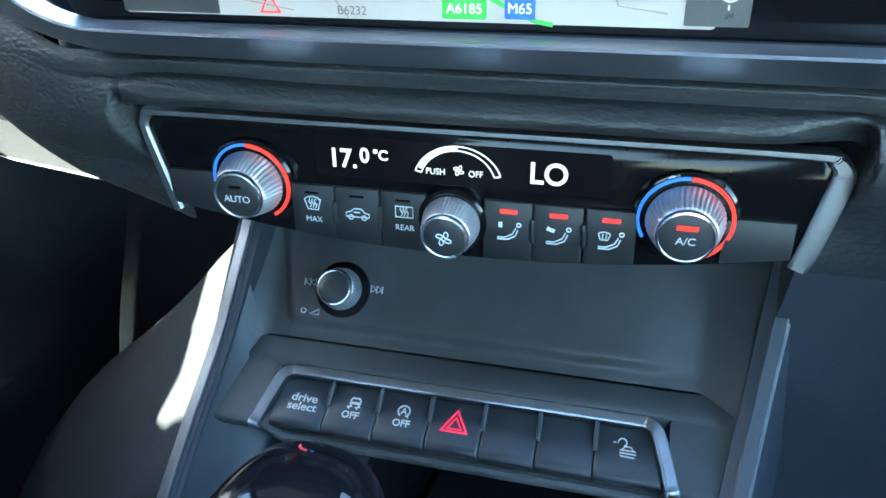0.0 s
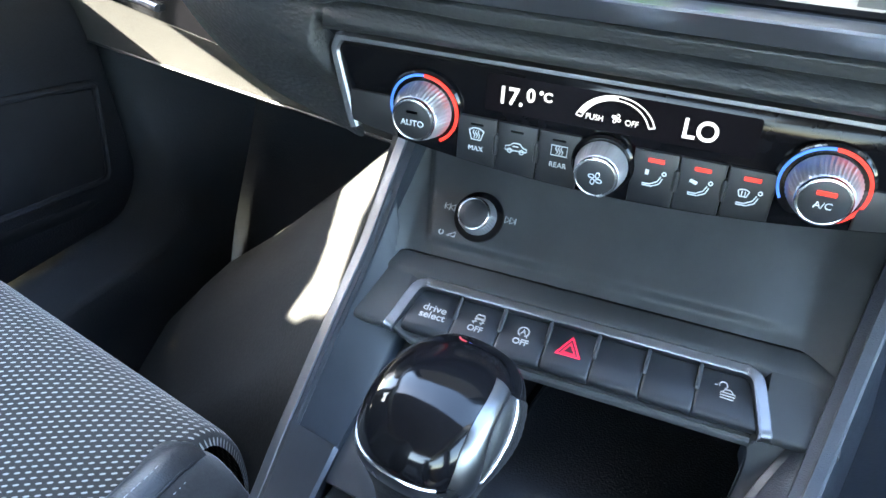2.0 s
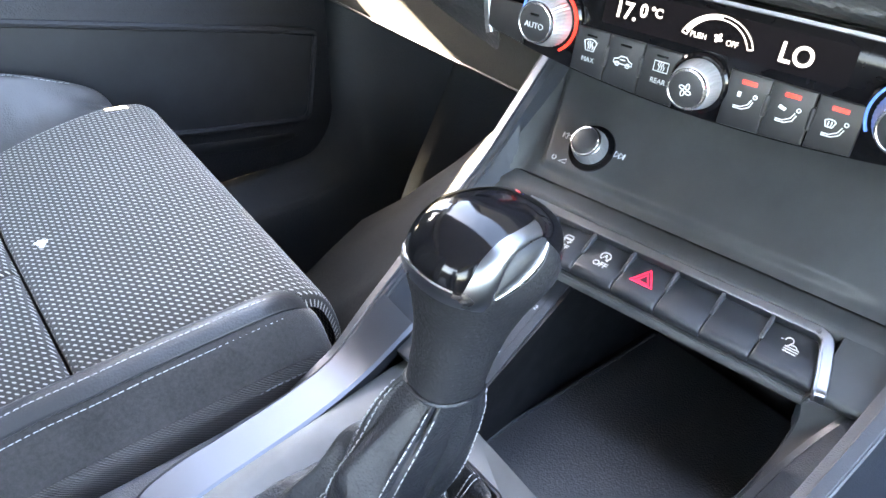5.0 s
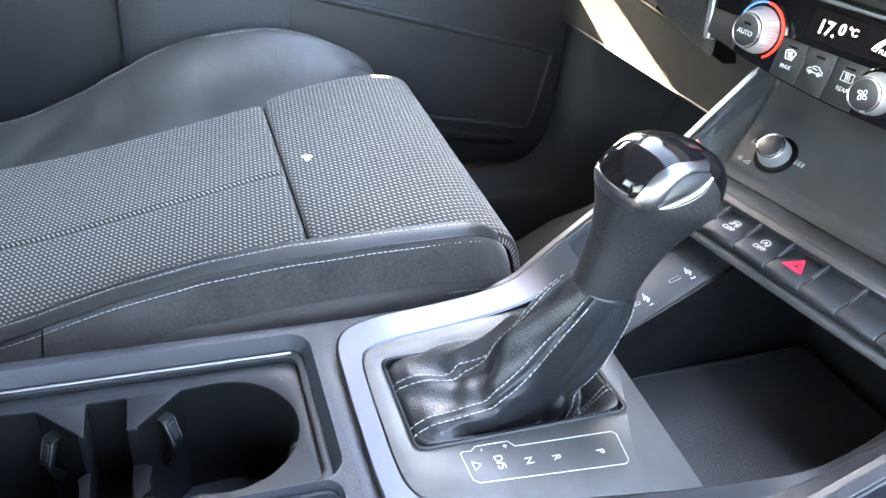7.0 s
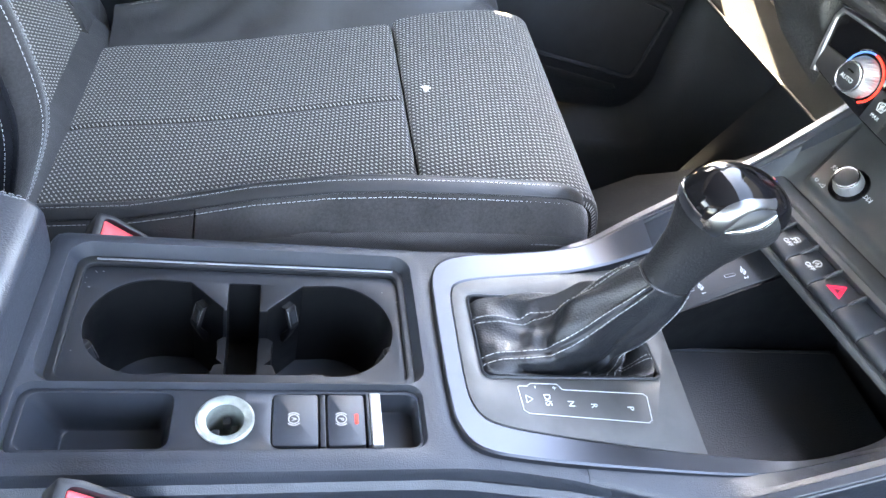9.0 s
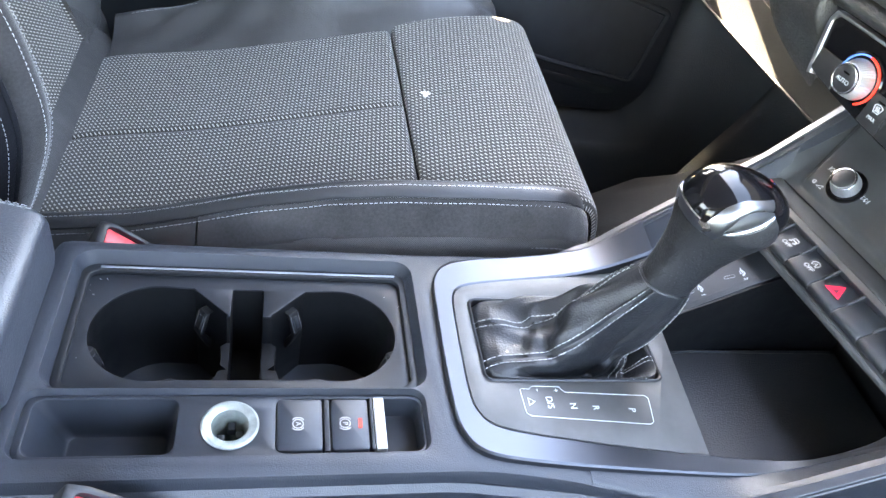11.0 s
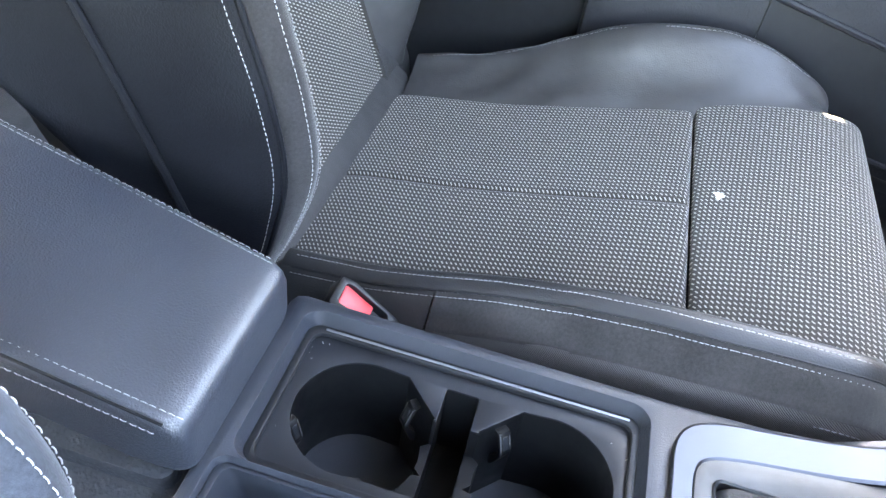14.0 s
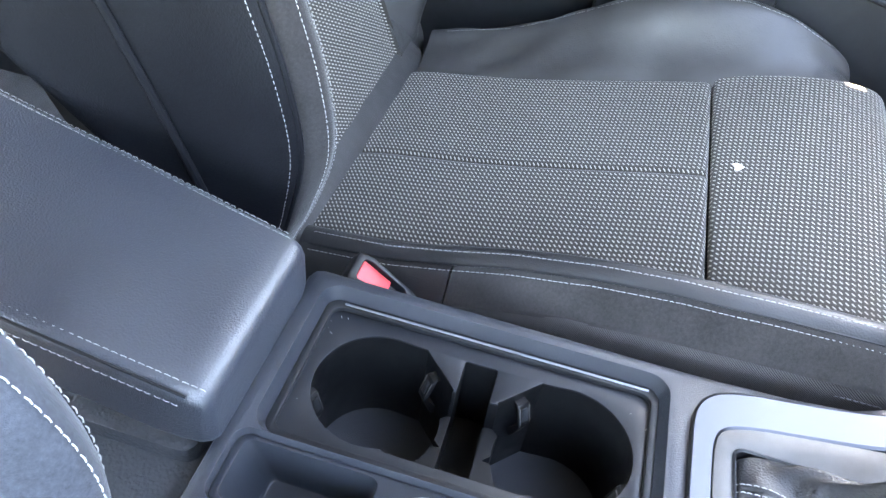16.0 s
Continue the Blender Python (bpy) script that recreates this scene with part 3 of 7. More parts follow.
LEFT_X = [(0.466, -0.1085), (0.735, -0.1085), (0.80, -0.111), (0.85, -0.117), (0.90, -0.123), (0.95, -0.1265), (1.05, -0.1295), (1.10, -0.131)]


def right_edge(y0):
    """The right side is the left's mirror, drawn in at the rear and set back towards the driver's side of the dash."""
    return -interp(y0, LEFT_X) - 0.021 * (1 - ease((y0 - 0.74) / 0.15)), y0 + 0.045 * ease((y0 - 0.72) / 0.3)


deck_ys = [0.70 + 0.01 * k for k in range(13)]
deck_ring = [(-0.0995, 0.466), (0.0785, 0.466), (0.0850, 0.4690), (0.0875, 0.4760)] + [right_edge(y) for y in deck_ys] + [(interp(y, LEFT_X), y) for y in deck_ys[::-1]] + [(-0.1085, 0.4760), (-0.1060, 0.4690)]
deck = prism(deck_ring, 0.30, TOP, 0.006)
boot_cut = prism(rrect(-0.0540, 0.7590, 0.0235, 0.8930, 0.006, 5), 0.28, TOP + 0.01)


def flared(ring, z0, deep, wide):
    """A cutter whose mouth opens out towards the top."""
    return loft([[(x, y, z0) for x, y in ring], [(x, y, TOP - deep) for x, y in ring], [(x, y, TOP - 0.0015) for x, y in inset(ring, -wide)], [(x, y, TOP + 0.01) for x, y in inset(ring, -wide - 0.002)]])


tray_cut = flared(rrect(-0.0925, 0.486, 0.0205, 0.7175, 0.010, 5), 0.42, 0.0090, 0.0040)
well_cut = flared(rrect(0.0265, 0.478, 0.0715, 0.7165, 0.008, 5), 0.47, 0.0040, 0.0012)
carve("deck", *deck, [tray_cut, well_cut, boot_cut], PLASTIC_SOFT, CONSOLE, bevel=0.0022, seg=3)

# cup holder insert: a sunk floor with two wells joined by a slot
INS = 0.507
INS_RING = rrect(-0.0923, 0.4862, 0.0203, 0.7173, 0.010, 5)
ins = prism(INS_RING, 0.402, INS - 0.0016)


def well(cx, cy, r, turn):
    """A round cup well with a flat on the side of the slot."""
    ring = [(cx + r * math.cos(2 * math.pi * k / 48), cy + r * math.sin(2 * math.pi * k / 48)) for k in range(48)]
    # straight along the tray's edge, then slanting to the slot
    keep = [p for p in ring if not (p[0] < cx - 0.012 and (p[1] - cy) * turn > 0)]
    keep += [(-0.0745, cy + 0.0215 * turn), (-0.0490, cy + 0.0468 * turn), (cx + 0.010, cy + 0.0468 * turn)]
    keep.sort(key=lambda p: math.atan2(p[1] - cy, p[0] - cx))
    return keep


w1, w2 = well(-0.0335, 0.5415, 0.0425, 1), well(-0.0335, 0.6635, 0.0425, -1)
slot = rrect(-0.0745, 0.5893, -0.001, 0.6120, 0.002, 4)
mid = rrect(-0.0480, 0.556, 0.008, 0.648, 0.004, 3)
cuts = [prism(w1, 0.39, INS + 0.01), prism(w2, 0.39, INS + 0.01), prism(slot, 0.440, INS + 0.01), prism(mid, 0.478, INS + 0.01)]
# body below the plate is coloured darker, for the shade in the wells
carve("cup_insert", *ins, cuts, WELL_SHADED, CONSOLE)
carve("insert_plate", *prism(INS_RING, INS - 0.0015, INS), cuts, INSERT, CONSOLE, bevel=0.0006, seg=2)
step = prism(rrect(-0.0925, 0.486, 0.0205, 0.7175, 0.010, 5), INS, INS + 0.0045, 0.001)
carve("tray_step", *step, [prism(rrect(-0.0862, 0.4915, 0.0160, 0.7125, 0.008, 5), INS - 0.01, INS + 0.02)], PLASTIC_DARK, CONSOLE, bevel=0.0008)
mesh("tray_strip", *tube([(-0.0892, 0.498, TOP - 0.0095), (-0.0892, 0.60, TOP - 0.0095), (-0.0892, 0.710, TOP - 0.0095)], 0.0009, 8), ALU_X, CONSOLE, "thin bright strip along the tray")
for cx, cy, s in ((-0.0335, 0.5415, 1), (-0.0335, 0.6635, -1)):
    def octagon(r, turn=36.5 * s):
        ring = [(cx + r * math.cos(radians(turn + 45 * k)), cy + r * math.sin(radians(turn + 45 * k))) for k in range(8)]
        return [(x, min(y, cy + r * 0.72) if s > 0 else max(y, cy - r * 0.72)) for x, y in ring]

    mat_ = mesh("cup_mat", *prism(octagon(0.0405), 0.40, 0.409, 0.001), CUPMAT, CONSOLE, "ribbed grey rubber mat in a cup well")
    outer, inner = octagon(0.0412), octagon(0.0378)
    edge = [[(x, y, 0.405) for x, y in outer], [(x, y, 0.4115) for x, y in outer], [(x, y, 0.4120) for x, y in inset(outer, 0.0006)], [(x, y, 0.4120) for x, y in inset(inner, -0.0006)], [(x, y, 0.4115) for x, y in inner], [(x, y, 0.405) for x, y in inner]]
    mesh("mat_rim", *loft([[row[k % 8] for row in edge] for k in range(9)], True, False), PLASTIC, mat_)


def clip(x, y, ang):
    """A sprung tab in the wall of a cup well: a leaning pad with a sunk line round it, on a narrower foot."""
    m = Matrix.Translation((x, y, INS - 0.012)) @ Matrix.Rotation(radians(ang), 4, "Z")
    prof = [(-0.0010, 0.0050, 0.0040), (0.0012, 0.0052, 0.0042), (0.0024, 0.0042, 0.0044), (0.0070, -0.0100, 0.0044), (0.0074, -0.0120, 0.0043), (0.0068, -0.0145, 0.0040), (0.0030, -0.0260, 0.0033), (-0.0005, -0.0340, 0.0028)]
    rings = []
    for a, z, w in prof:
        back = a - 0.0030 if z > -0.02 else -0.0030
        rings.append([(back, -w, z), (a - 0.0006, -w, z), (a, -w + 0.0006, z), (a, w - 0.0006, z), (a - 0.0006, w, z), (back, w, z)])
    c = mesh("clip", *loft(rings), WELL_SHADED, CONSOLE, xf=m)
    d = Vector((0.0046, 0, -0.0142)).normalized()
    n = Vector((-d.z, 0, d.x))
    axes = Matrix(((d.x, 0, n.x, 0.0047), (0, 1, 0, 0), (d.z, 0, n.z, -0.0029), (0, 0, 0, 1)))
    mesh("clip_pad", *prism(rrect(-0.0056, -0.0022, 0.0056, 0.0022, 0.0006, 2), 0, 0.0007, 0.0003), PLASTIC, c, xf=m @ axes)
    # pale tubes painted in as the highlights along the pad's edges
    for sy in (-1, 1):
        mesh("clip_highlight", *tube([(-0.0072, sy * 0.0038, 0), (0.0070, sy * 0.0038, 0)], 0.0004, 6), PLASTIC_GREY, c, xf=m @ axes)
    return c


clip(-0.0205, 0.5010, 68)
clip(-0.0590, 0.5715, -48)
clip(-0.0600, 0.6325, 48)
clip(-0.0190, 0.7035, -68)

# switch well: a panel with a pocket, a socket and two switches
SW = 0.5165
panel = prism(rrect(0.0267, 0.4782, 0.0713, 0.7163, 0.008, 5), 0.44, SW)
pocket = loft([[(x, y, 0.479) for x, y in rrect(0.0315, 0.4975, 0.0665, 0.5560, 0.005, 4)], [(x, y, 0.483) for x, y in rrect(0.0305, 0.4950, 0.0675, 0.5580, 0.006, 4)], [(x, y, SW + 0.01) for x, y in rrect(0.0295, 0.4795, 0.0685, 0.5665, 0.006, 4)]])
hole = prism([(0.0495 + 0.0118 * math.cos(2 * math.pi * k / 32), 0.5955 + 0.0118 * math.sin(2 * math.pi * k / 32)) for k in range(32)], 0.45, SW + 0.01)
sws = prism(rrect(0.0300, 0.6225, 0.0690, 0.7145, 0.006, 4), 0.497, SW + 0.01)
carve("switch_panel", *panel, [pocket, hole, sws], PLASTIC_BLUE, CONSOLE, bevel=0.0009)
soc = mesh("power_socket", *[(v, f) for v, f in [lathe([(0.0172, 0.0), (0.0172, 0.0012), (0.0160, 0.0020), (0.0130, 0.0018), (0.0112, 0.0004), (0.0108, -0.004), (0.0106, -0.040), (0.0001, -0.040)], 48)]][0], plain("pale_socket_metal", (0.30, 0.33, 0.31), 0.38, metal=0.6, vary=0.25, smear=120), CONSOLE, "pale metal power socket ring", xf=Matrix.Translation((0.0495, 0.5955, SW + 0.0002)))
for a, r_ in ((95, 0.0058), (20, 0.0066), (175, 0.0066), (-70, 0.0060)):
    mesh("contact", *prism(rrect(-0.0026, -0.0024, 0.0026, 0.0024, 0.0006, 2), 0, 0.006, 0.0006), PLASTIC_DARK, soc, xf=Matrix.Translation((0.0495 + r_ * math.cos(radians(a)), 0.5955 + r_ * math.sin(radians(a)), SW - 0.016)))


def switch(name, y0, y1, label):
    s = mesh(name, *prism(rrect(0.0306, y0, 0.0684, y1, 0.0025, 4), 0.495, SW + 0.0012, 0.0012), PLASTIC_BLUE, CONSOLE, label)
    return s


hold = switch("hold_switch", 0.6232, 0.6510, "black brake hold switch with a white symbol")
brake = switch("brake_switch", 0.6565, 0.6800, "black parking brake switch with a red light")
mesh("switch_bridge", *prism(rrect(0.0306, 0.6520, 0.0684, 0.6555, 0.0006, 2), 0.495, SW + 0.0004, 0.0005), PLASTIC, CONSOLE)
mesh("switch_lip", *prism(rrect(0.0306, 0.6810, 0.0684, 0.6830, 0.0006, 2), 0.495, SW + 0.0018, 0.0005), PLASTIC, brake)
mesh("switch_strip", *prism(rrect(0.0302, 0.6836, 0.0688, 0.6905, 0.0008, 3), 0.497, SW + 0.0022, 0.0008), PULL_EDGE_SHEEN, brake, "bright metal pull edge")


def brake_mark(cx, cy, text, parent):
    """A ring in brackets, with a letter, read from the driver's seat."""
    m = Matrix.Translation((cx, cy, SW + 0.0013)) 
    g = strokes([arc(0, 0, 0.0032, 0, 360, 24), arc(0, 0, 0.0045, -50, 50, 10), arc(0, 0, 0.0045, 130, 230, 10)], 0.0006, 0.0002)
    g.put("symbol", WHITE_MARK, parent, xf=m)
    letters(text, 0.0046, WHITE_MARK, parent, m, h=0.0001)


brake_mark(0.0495, 0.6360, "A", hold)
brake_mark(0.0495, 0.6650, "P", brake)
mesh("tell_tale", *prism(rrect(0.0460, 0.6735, 0.0530, 0.6756, 0.0004, 2), SW + 0.001, SW + 0.0016), LIT_RED, brake)

# sides of the console, rising forwards to the dash as wings
def side_panel(name, sx, dy, xs, zs, label):
    rings = []
    for i in range(31):
        y = 0.466 + (1.06 - 0.466) * i / 30
        x, z = interp(y, xs), interp(y, zs)
        out = [(x, z), (x - 0.004, z - 0.004), (x - 0.006, z - 0.02), (x - 0.016, z - 0.10), (x - 0.035, 0.30), (x - 0.05, 0.12), (x + 0.03, 0.12), (x + 0.012, z - 0.06), (x + 0.008, z - 0.003)]
        rings.append([(sx * a, y + dy * ease((y - 0.72) / 0.3), b) for a, b in out])
    return mesh(name, *loft(rings), PLASTIC_SOFT, CONSOLE, label)


side_panel("side_panel", 1, 0, LEFT_X, LEFT_TOP, "")
side_panel("side_panel", -1, 0.045, [(y, x + 0.021 * (1 - ease((y - 0.74) / 0.15)) if y < 0.9 else x) for y, x in LEFT_X], LEFT_TOP, "")
# flat satin strip along the top of each wing
def right_of(p):
    return Vector((-p[0], p[1] + 0.045 * ease((p[1] - 0.72) / 0.3), p[2]))


wing_line = smooth_path([(interp(y, LEFT_X) + 0.0005, y, interp(y, LEFT_TOP) + 0.0005) for y in (0.845, 0.865, 0.88, 0.905, 0.928, 0.96, 0.995, 1.02, 1.048)], 4)
for sx in (-1, 1):
    rings = []
    for p in wing_line:
        q = p if sx < 0 else right_of(p)
        rings.append([q + Vector((-sx * a, 0, b)) for a, b in ((-0.0036, -0.006), (-0.0036, -0.0008), (-0.0030, 0.0), (0.0022, 0.0008), (0.0028, 0.0002), (0.0028, -0.006))])
    mesh("wing_edging", *loft(rings), EDGE_TRIM if sx < 0 else PLASTIC_SOFT, CONSOLE, "satin silver edging on the console wing" if sx < 0 else "grained roll along the console wing")

# aluminium frame round the gear plate: a broad band, open to the front
OUT = [(-0.1255, 0.985, 0.611), (-0.1245, 0.955, 0.587), (-0.1215, 0.915, 0.556), (-0.1165, 0.878, 0.529), (-0.1105, 0.845, 0.5235), (-0.1035, 0.80, TOP + 0.002), (-0.0985, 0.770, TOP + 0.003), (-0.0905, 0.7475, TOP + 0.003), (-0.0740, 0.7365, TOP + 0.003), (-0.040, 0.7345, TOP + 0.003), (0.0, 0.7340, TOP + 0.003), (0.035, 0.7345, TOP + 0.003), (0.060, 0.7375, TOP + 0.003), (0.0770, 0.7500, TOP + 0.003), (0.0850, 0.785, TOP + 0.003), (0.0930, 0.850, TOP + 0.004), (0.1010, 0.920, 0.529), (0.1110, 0.970, 0.545), (0.1195, 1.010, 0.580)]
INN = [(-0.093, 1.000, 0.590), (-0.0935, 0.960, 0.566), (-0.0920, 0.920, 0.545), (-0.0870, 0.882, 0.531), (-0.0810, 0.845, 0.5255), (-0.0755, 0.805, 0.524), (-0.0710, 0.776, 0.524), (-0.0655, 0.7575, 0.524), (-0.0560, 0.7500, 0.524), (-0.035, 0.7480, 0.524), (0.0, 0.7475, 0.524), (0.025, 0.7475, 0.524), (0.0440, 0.7500, 0.524), (0.0570, 0.7610, 0.524), (0.0655, 0.792, 0.524), (0.0755, 0.850, 0.524), (0.0860, 0.915, 0.527), (0.0945, 0.965, 0.538), (0.1010, 1.010, 0.570)]


def band(outer, inner, rise, mat, name, parent, label=""):
    o, i = smooth_path(outer, 4), smooth_path(inner, 4)
    rings = []
    for a, b in zip(o, i):
        d = (b - a) * 0.08
        up = Vector((0, 0, 1))
        rings.append([a - up * 0.006, a + up * (rise - 0.001), a + d + up * rise, b - d + up * rise, b + up * (rise - 0.001), b - up * 0.006])
    return mesh(name, *loft(rings), mat, parent, label, smooth=18)


# inner faces of the wings, with a bright chamfer along the strip
WING_IN = ([(-0.0920, 0.920, 0.5475), (-0.0935, 0.960, 0.5665), (-0.0940, 0.982, 0.5790), (-0.0960, 0.996, 0.5865), (-0.104, 1.006, 0.5900)], [(0.0880, 0.915, 0.5290), (0.0925, 0.957, 0.5335), (0.0945, 0.985, 0.5445), (0.0957, 1.003, 0.5610), (0.0958, 1.010, 0.5745), (0.0920, 1.0145, 0.5830)])
RIGHT_EDGE = [(0.1010, 0.920, 0.5300), (0.1025, 0.950, 0.5365), (0.1045, 0.985, 0.5545), (0.1090, 1.003, 0.5710), (0.1185, 1.022, 0.5940), (0.1290, 1.0415, 0.6165)]
for sx in (-1, 1):
    outer = [Vector((interp(y, LEFT_X) + 0.0005, y, interp(y, LEFT_TOP) + 0.0005)) for y in (0.912, 0.952, 0.980, 1.000, 1.022)] if sx < 0 else [Vector(p) + Vector((0.0032, 0, 0.0008)) for p in RIGHT_EDGE]
    outer = smooth_path(outer, 5)
    inner = smooth_path(WING_IN[0 if sx < 0 else 1], 5)
    rings = []
    for a, b in zip(outer, inner):
        c0, c1 = a + Vector((-sx * 0.0032, 0, -0.0008)), a + Vector((-sx * 0.0064, 0.0006, -0.0034))
        e = (b - c1).normalized()
        rings.append([c0 - Vector((0, 0, 0.008)), c0, c1, c1.lerp(b, 0.5), b - e * 0.0035, b - e * 0.0010 - Vector((0, 0, 0.0006)), b - Vector((0, 0, 0.0030)), b - Vector((0, 0, 0.014))])
    mesh("wing_panel", *loft(rings, False), WING, CONSOLE, smooth=28)
ARM_OUT = [Vector(p) + Vector((0, 0, 0.0008)) for p in RIGHT_EDGE[1:5]]
ARM_IN = [o.lerp(Vector(i), k) for o, i, k in zip(ARM_OUT, WING_IN[1][1:5], (0.80, 0.55, 0.35, 0.22))]
band(OUT[2:-2] + ARM_OUT, INN[2:-2] + ARM_IN, 0.0022, ALU, "gear_frame", CONSOLE, "brushed aluminium frame curving round the gear plate")

# the console's skin between the frame and its sides
LEFT_OUT = sorted(OUT[:9], key=lambda p: p[1])
RIGHT_OUT = sorted(OUT[11:-3] + RIGHT_EDGE, key=lambda p: p[1])


def skin(name, side, line, y1):
    rings = []
    for i in range(41):
        y0 = 0.808 + (y1 - 0.808) * i / 40
        if side < 0:
            e = Vector((interp(y0, LEFT_X) + 0.0015, y0, interp(y0, LEFT_TOP) + 0.0005))
        else:
            e = Vector((-interp(y0, LEFT_X) - 0.021 * (1 - ease((y0 - 0.74) / 0.15)) - 0.0015, y0 + 0.045 * ease((y0 - 0.72) / 0.3), interp(y0, LEFT_TOP) + 0.0005))
        x = interp(e.y, [(p[1], p[0]) for p in line])
        z = interp(e.y, [(p[1], p[2]) for p in line])
        lim = -side * 0.004
        f = Vector((x + lim, e.y, z - 0.0022))
        top = max(e.z, min(TOP, e.z + 0.012)) if e.z < TOP else e.z
        a = Vector((e.x - side * 0.0045, e.y, top + (f.z - top) * 0.25))
        rings.append([e - Vector((0, 0, 0.012)), Vector((e.x, e.y, top - 0.004)), Vector((e.x - side * 0.0012, e.y, top - 0.001)), a, f, f - Vector((0, 0, 0.014))])
    return mesh(name, *loft(rings), PLASTIC_SOFT, CONSOLE, smooth=50)


skin("frame_skin", -1, LEFT_OUT, 0.99)
skin("frame_skin", 1, RIGHT_OUT, 1.0)

# gear plate with the boot's opening
plate_ring = [(p.x, p.y) for p in smooth_path(INN[2:17], 4) if p.y < (0.900 if p.x > 0 else 0.912)] + [(0.0840, 0.9030), (-0.020, 0.9100), (-0.0905, 0.9160)]
boot_hole = rrect(-0.0530, 0.7600, 0.0225, 0.8920, 0.006, 5)
carve("gear_plate", *prism(plate_ring, 0.515, 0.5265), [prism(boot_hole, 0.45, 0.56)], PLASTIC_GREY, CONSOLE, "grey satin gear plate with printed shift positions", bevel=0.0007)
mesh("boot_surround", *loft([[(x, y, 0.5272) for x, y in inset(boot_hole, -0.0012)], [(x, y, 0.5280) for x, y in boot_hole], [(x, y, 0.5272) for x, y in inset(boot_hole, 0.0012)], [(x, y, 0.515) for x, y in inset(boot_hole, 0.0014)], [(x, y, 0.515) for x, y in inset(boot_hole, -0.0012)]] , True, False), PLASTIC, CONSOLE)


def on_plate(x, y):
    """Lettering on the plate is read from the driver's side, its head towards the front of the car."""
    return Matrix.Translation((x, y, 0.5272))


SHIFT = [("P", 0.0475, 0.8590), ("R", 0.0455, 0.8330), ("N", 0.0440, 0.8170), ("D/S", 0.0410, 0.8010)]
for text, x, y in SHIFT:
    letters(text, 0.0066, PAINT_GREY, CONSOLE, on_plate(x, y), h=0.0001)
letters("+", 0.0055, PAINT_GREY, CONSOLE, on_plate(0.0312, 0.8078), h=0.0001)
letters("-", 0.0065, PAINT_GREY, CONSOLE, on_plate(0.0308, 0.7950), h=0.0001)
strokes([[(0.0370, 0.7865), (0.0430, 0.7865), (0.0400, 0.7910), (0.0370, 0.7865)]], 0.0006).put("shift_arrow", PAINT_GREY, CONSOLE, xf=Matrix.Translation((0, 0, 0.5266)))
outline = [(0.0335, 0.7795), (0.0520, 0.7800), (0.0545, 0.7830), (0.0620, 0.8660), (0.0600, 0.8690), (0.0410, 0.8720), (0.0385, 0.8700), (0.0355, 0.8110), (0.0310, 0.8080), (0.0305, 0.7890), (0.0330, 0.7860), (0.0325, 0.7810), (0.0335, 0.7795)]
strokes([outline], 0.00034).put("shift_outline", PAINT_GREY, CONSOLE, xf=Matrix.Translation((-0.0032, 0.0030, 0.5266)))

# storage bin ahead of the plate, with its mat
# bin walls, back, roof and floor are blackened to stand for its shadow
mesh("bin_floor", *prism([(-0.045, 0.90), (0.10, 0.90), (0.115, 1.10), (-0.045, 1.10)], 0.470, 0.486), WELL_SHADED, CONSOLE)
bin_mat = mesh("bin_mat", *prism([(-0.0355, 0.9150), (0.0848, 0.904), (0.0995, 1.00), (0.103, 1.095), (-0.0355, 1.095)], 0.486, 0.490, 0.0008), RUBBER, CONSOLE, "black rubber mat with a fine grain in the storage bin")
mesh("bin_wall", *loft([[(x, y, 0.470), (x, y, z), (x - 0.004, y, z), (x - 0.004, y, 0.470)] for x, y, z in ((-0.0300, 0.905, 0.5290), (-0.0325, 0.925, 0.5390), (-0.0375, 0.965, 0.5560), (-0.0420, 1.000, 0.5710), (-0.0440, 1.10, 0.580))]), WELL_SHADED, CONSOLE)
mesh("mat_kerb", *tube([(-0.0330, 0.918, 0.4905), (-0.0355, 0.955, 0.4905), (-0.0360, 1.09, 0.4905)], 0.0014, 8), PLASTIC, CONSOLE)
mesh("bin_back", *prism([(-0.13, 1.095), (0.13, 1.118), (0.13, 1.125), (-0.13, 1.102)], 0.45, 0.66), WELL_SHADED, CONSOLE)
mesh("bin_roof", *prism([(-0.115, 1.010), (0.105, 1.045), (0.105, 1.12), (-0.115, 1.10)], 0.583, 0.588), WELL_SHADED, CONSOLE)
mesh("bin_wall", *loft([[(x - 0.0006, y, 0.486), (x - 0.0004, y, z), (x + 0.003, y, z), (x + 0.003, y, 0.486)] for x, y, z in ((0.0850, 0.902, 0.5225), (0.0922, 0.957, 0.5285), (0.0942, 0.985, 0.5400), (0.0955, 1.003, 0.5560), (0.0958, 1.012, 0.572), (0.098, 1.10, 0.59))]), WELL_SHADED, CONSOLE)
# sloping panel with the two small sockets
USB = facing((-0.0640, 0.955, 0.5555), (0.10, -0.42, 1.0), (0, 1, 0.3))
usb = mesh("usb_panel", *prism([(-0.030, -0.054), (0.0335, -0.0500), (0.0270, -0.005), (0.0195, 0.0440), (0.018, 0.060), (-0.030, 0.058)], -0.006, 0, 0.0008), PLASTIC, CONSOLE, "black socket panel beside the storage bin", xf=USB)
strokes([[(0.0275, -0.0480), (0.0215, -0.005), (0.0158, 0.0350), (0.010, 0.0375), (-0.03, 0.0385)]], 0.0005, 0.0002).put("usb_groove", PLASTIC_DARK, usb, xf=USB)
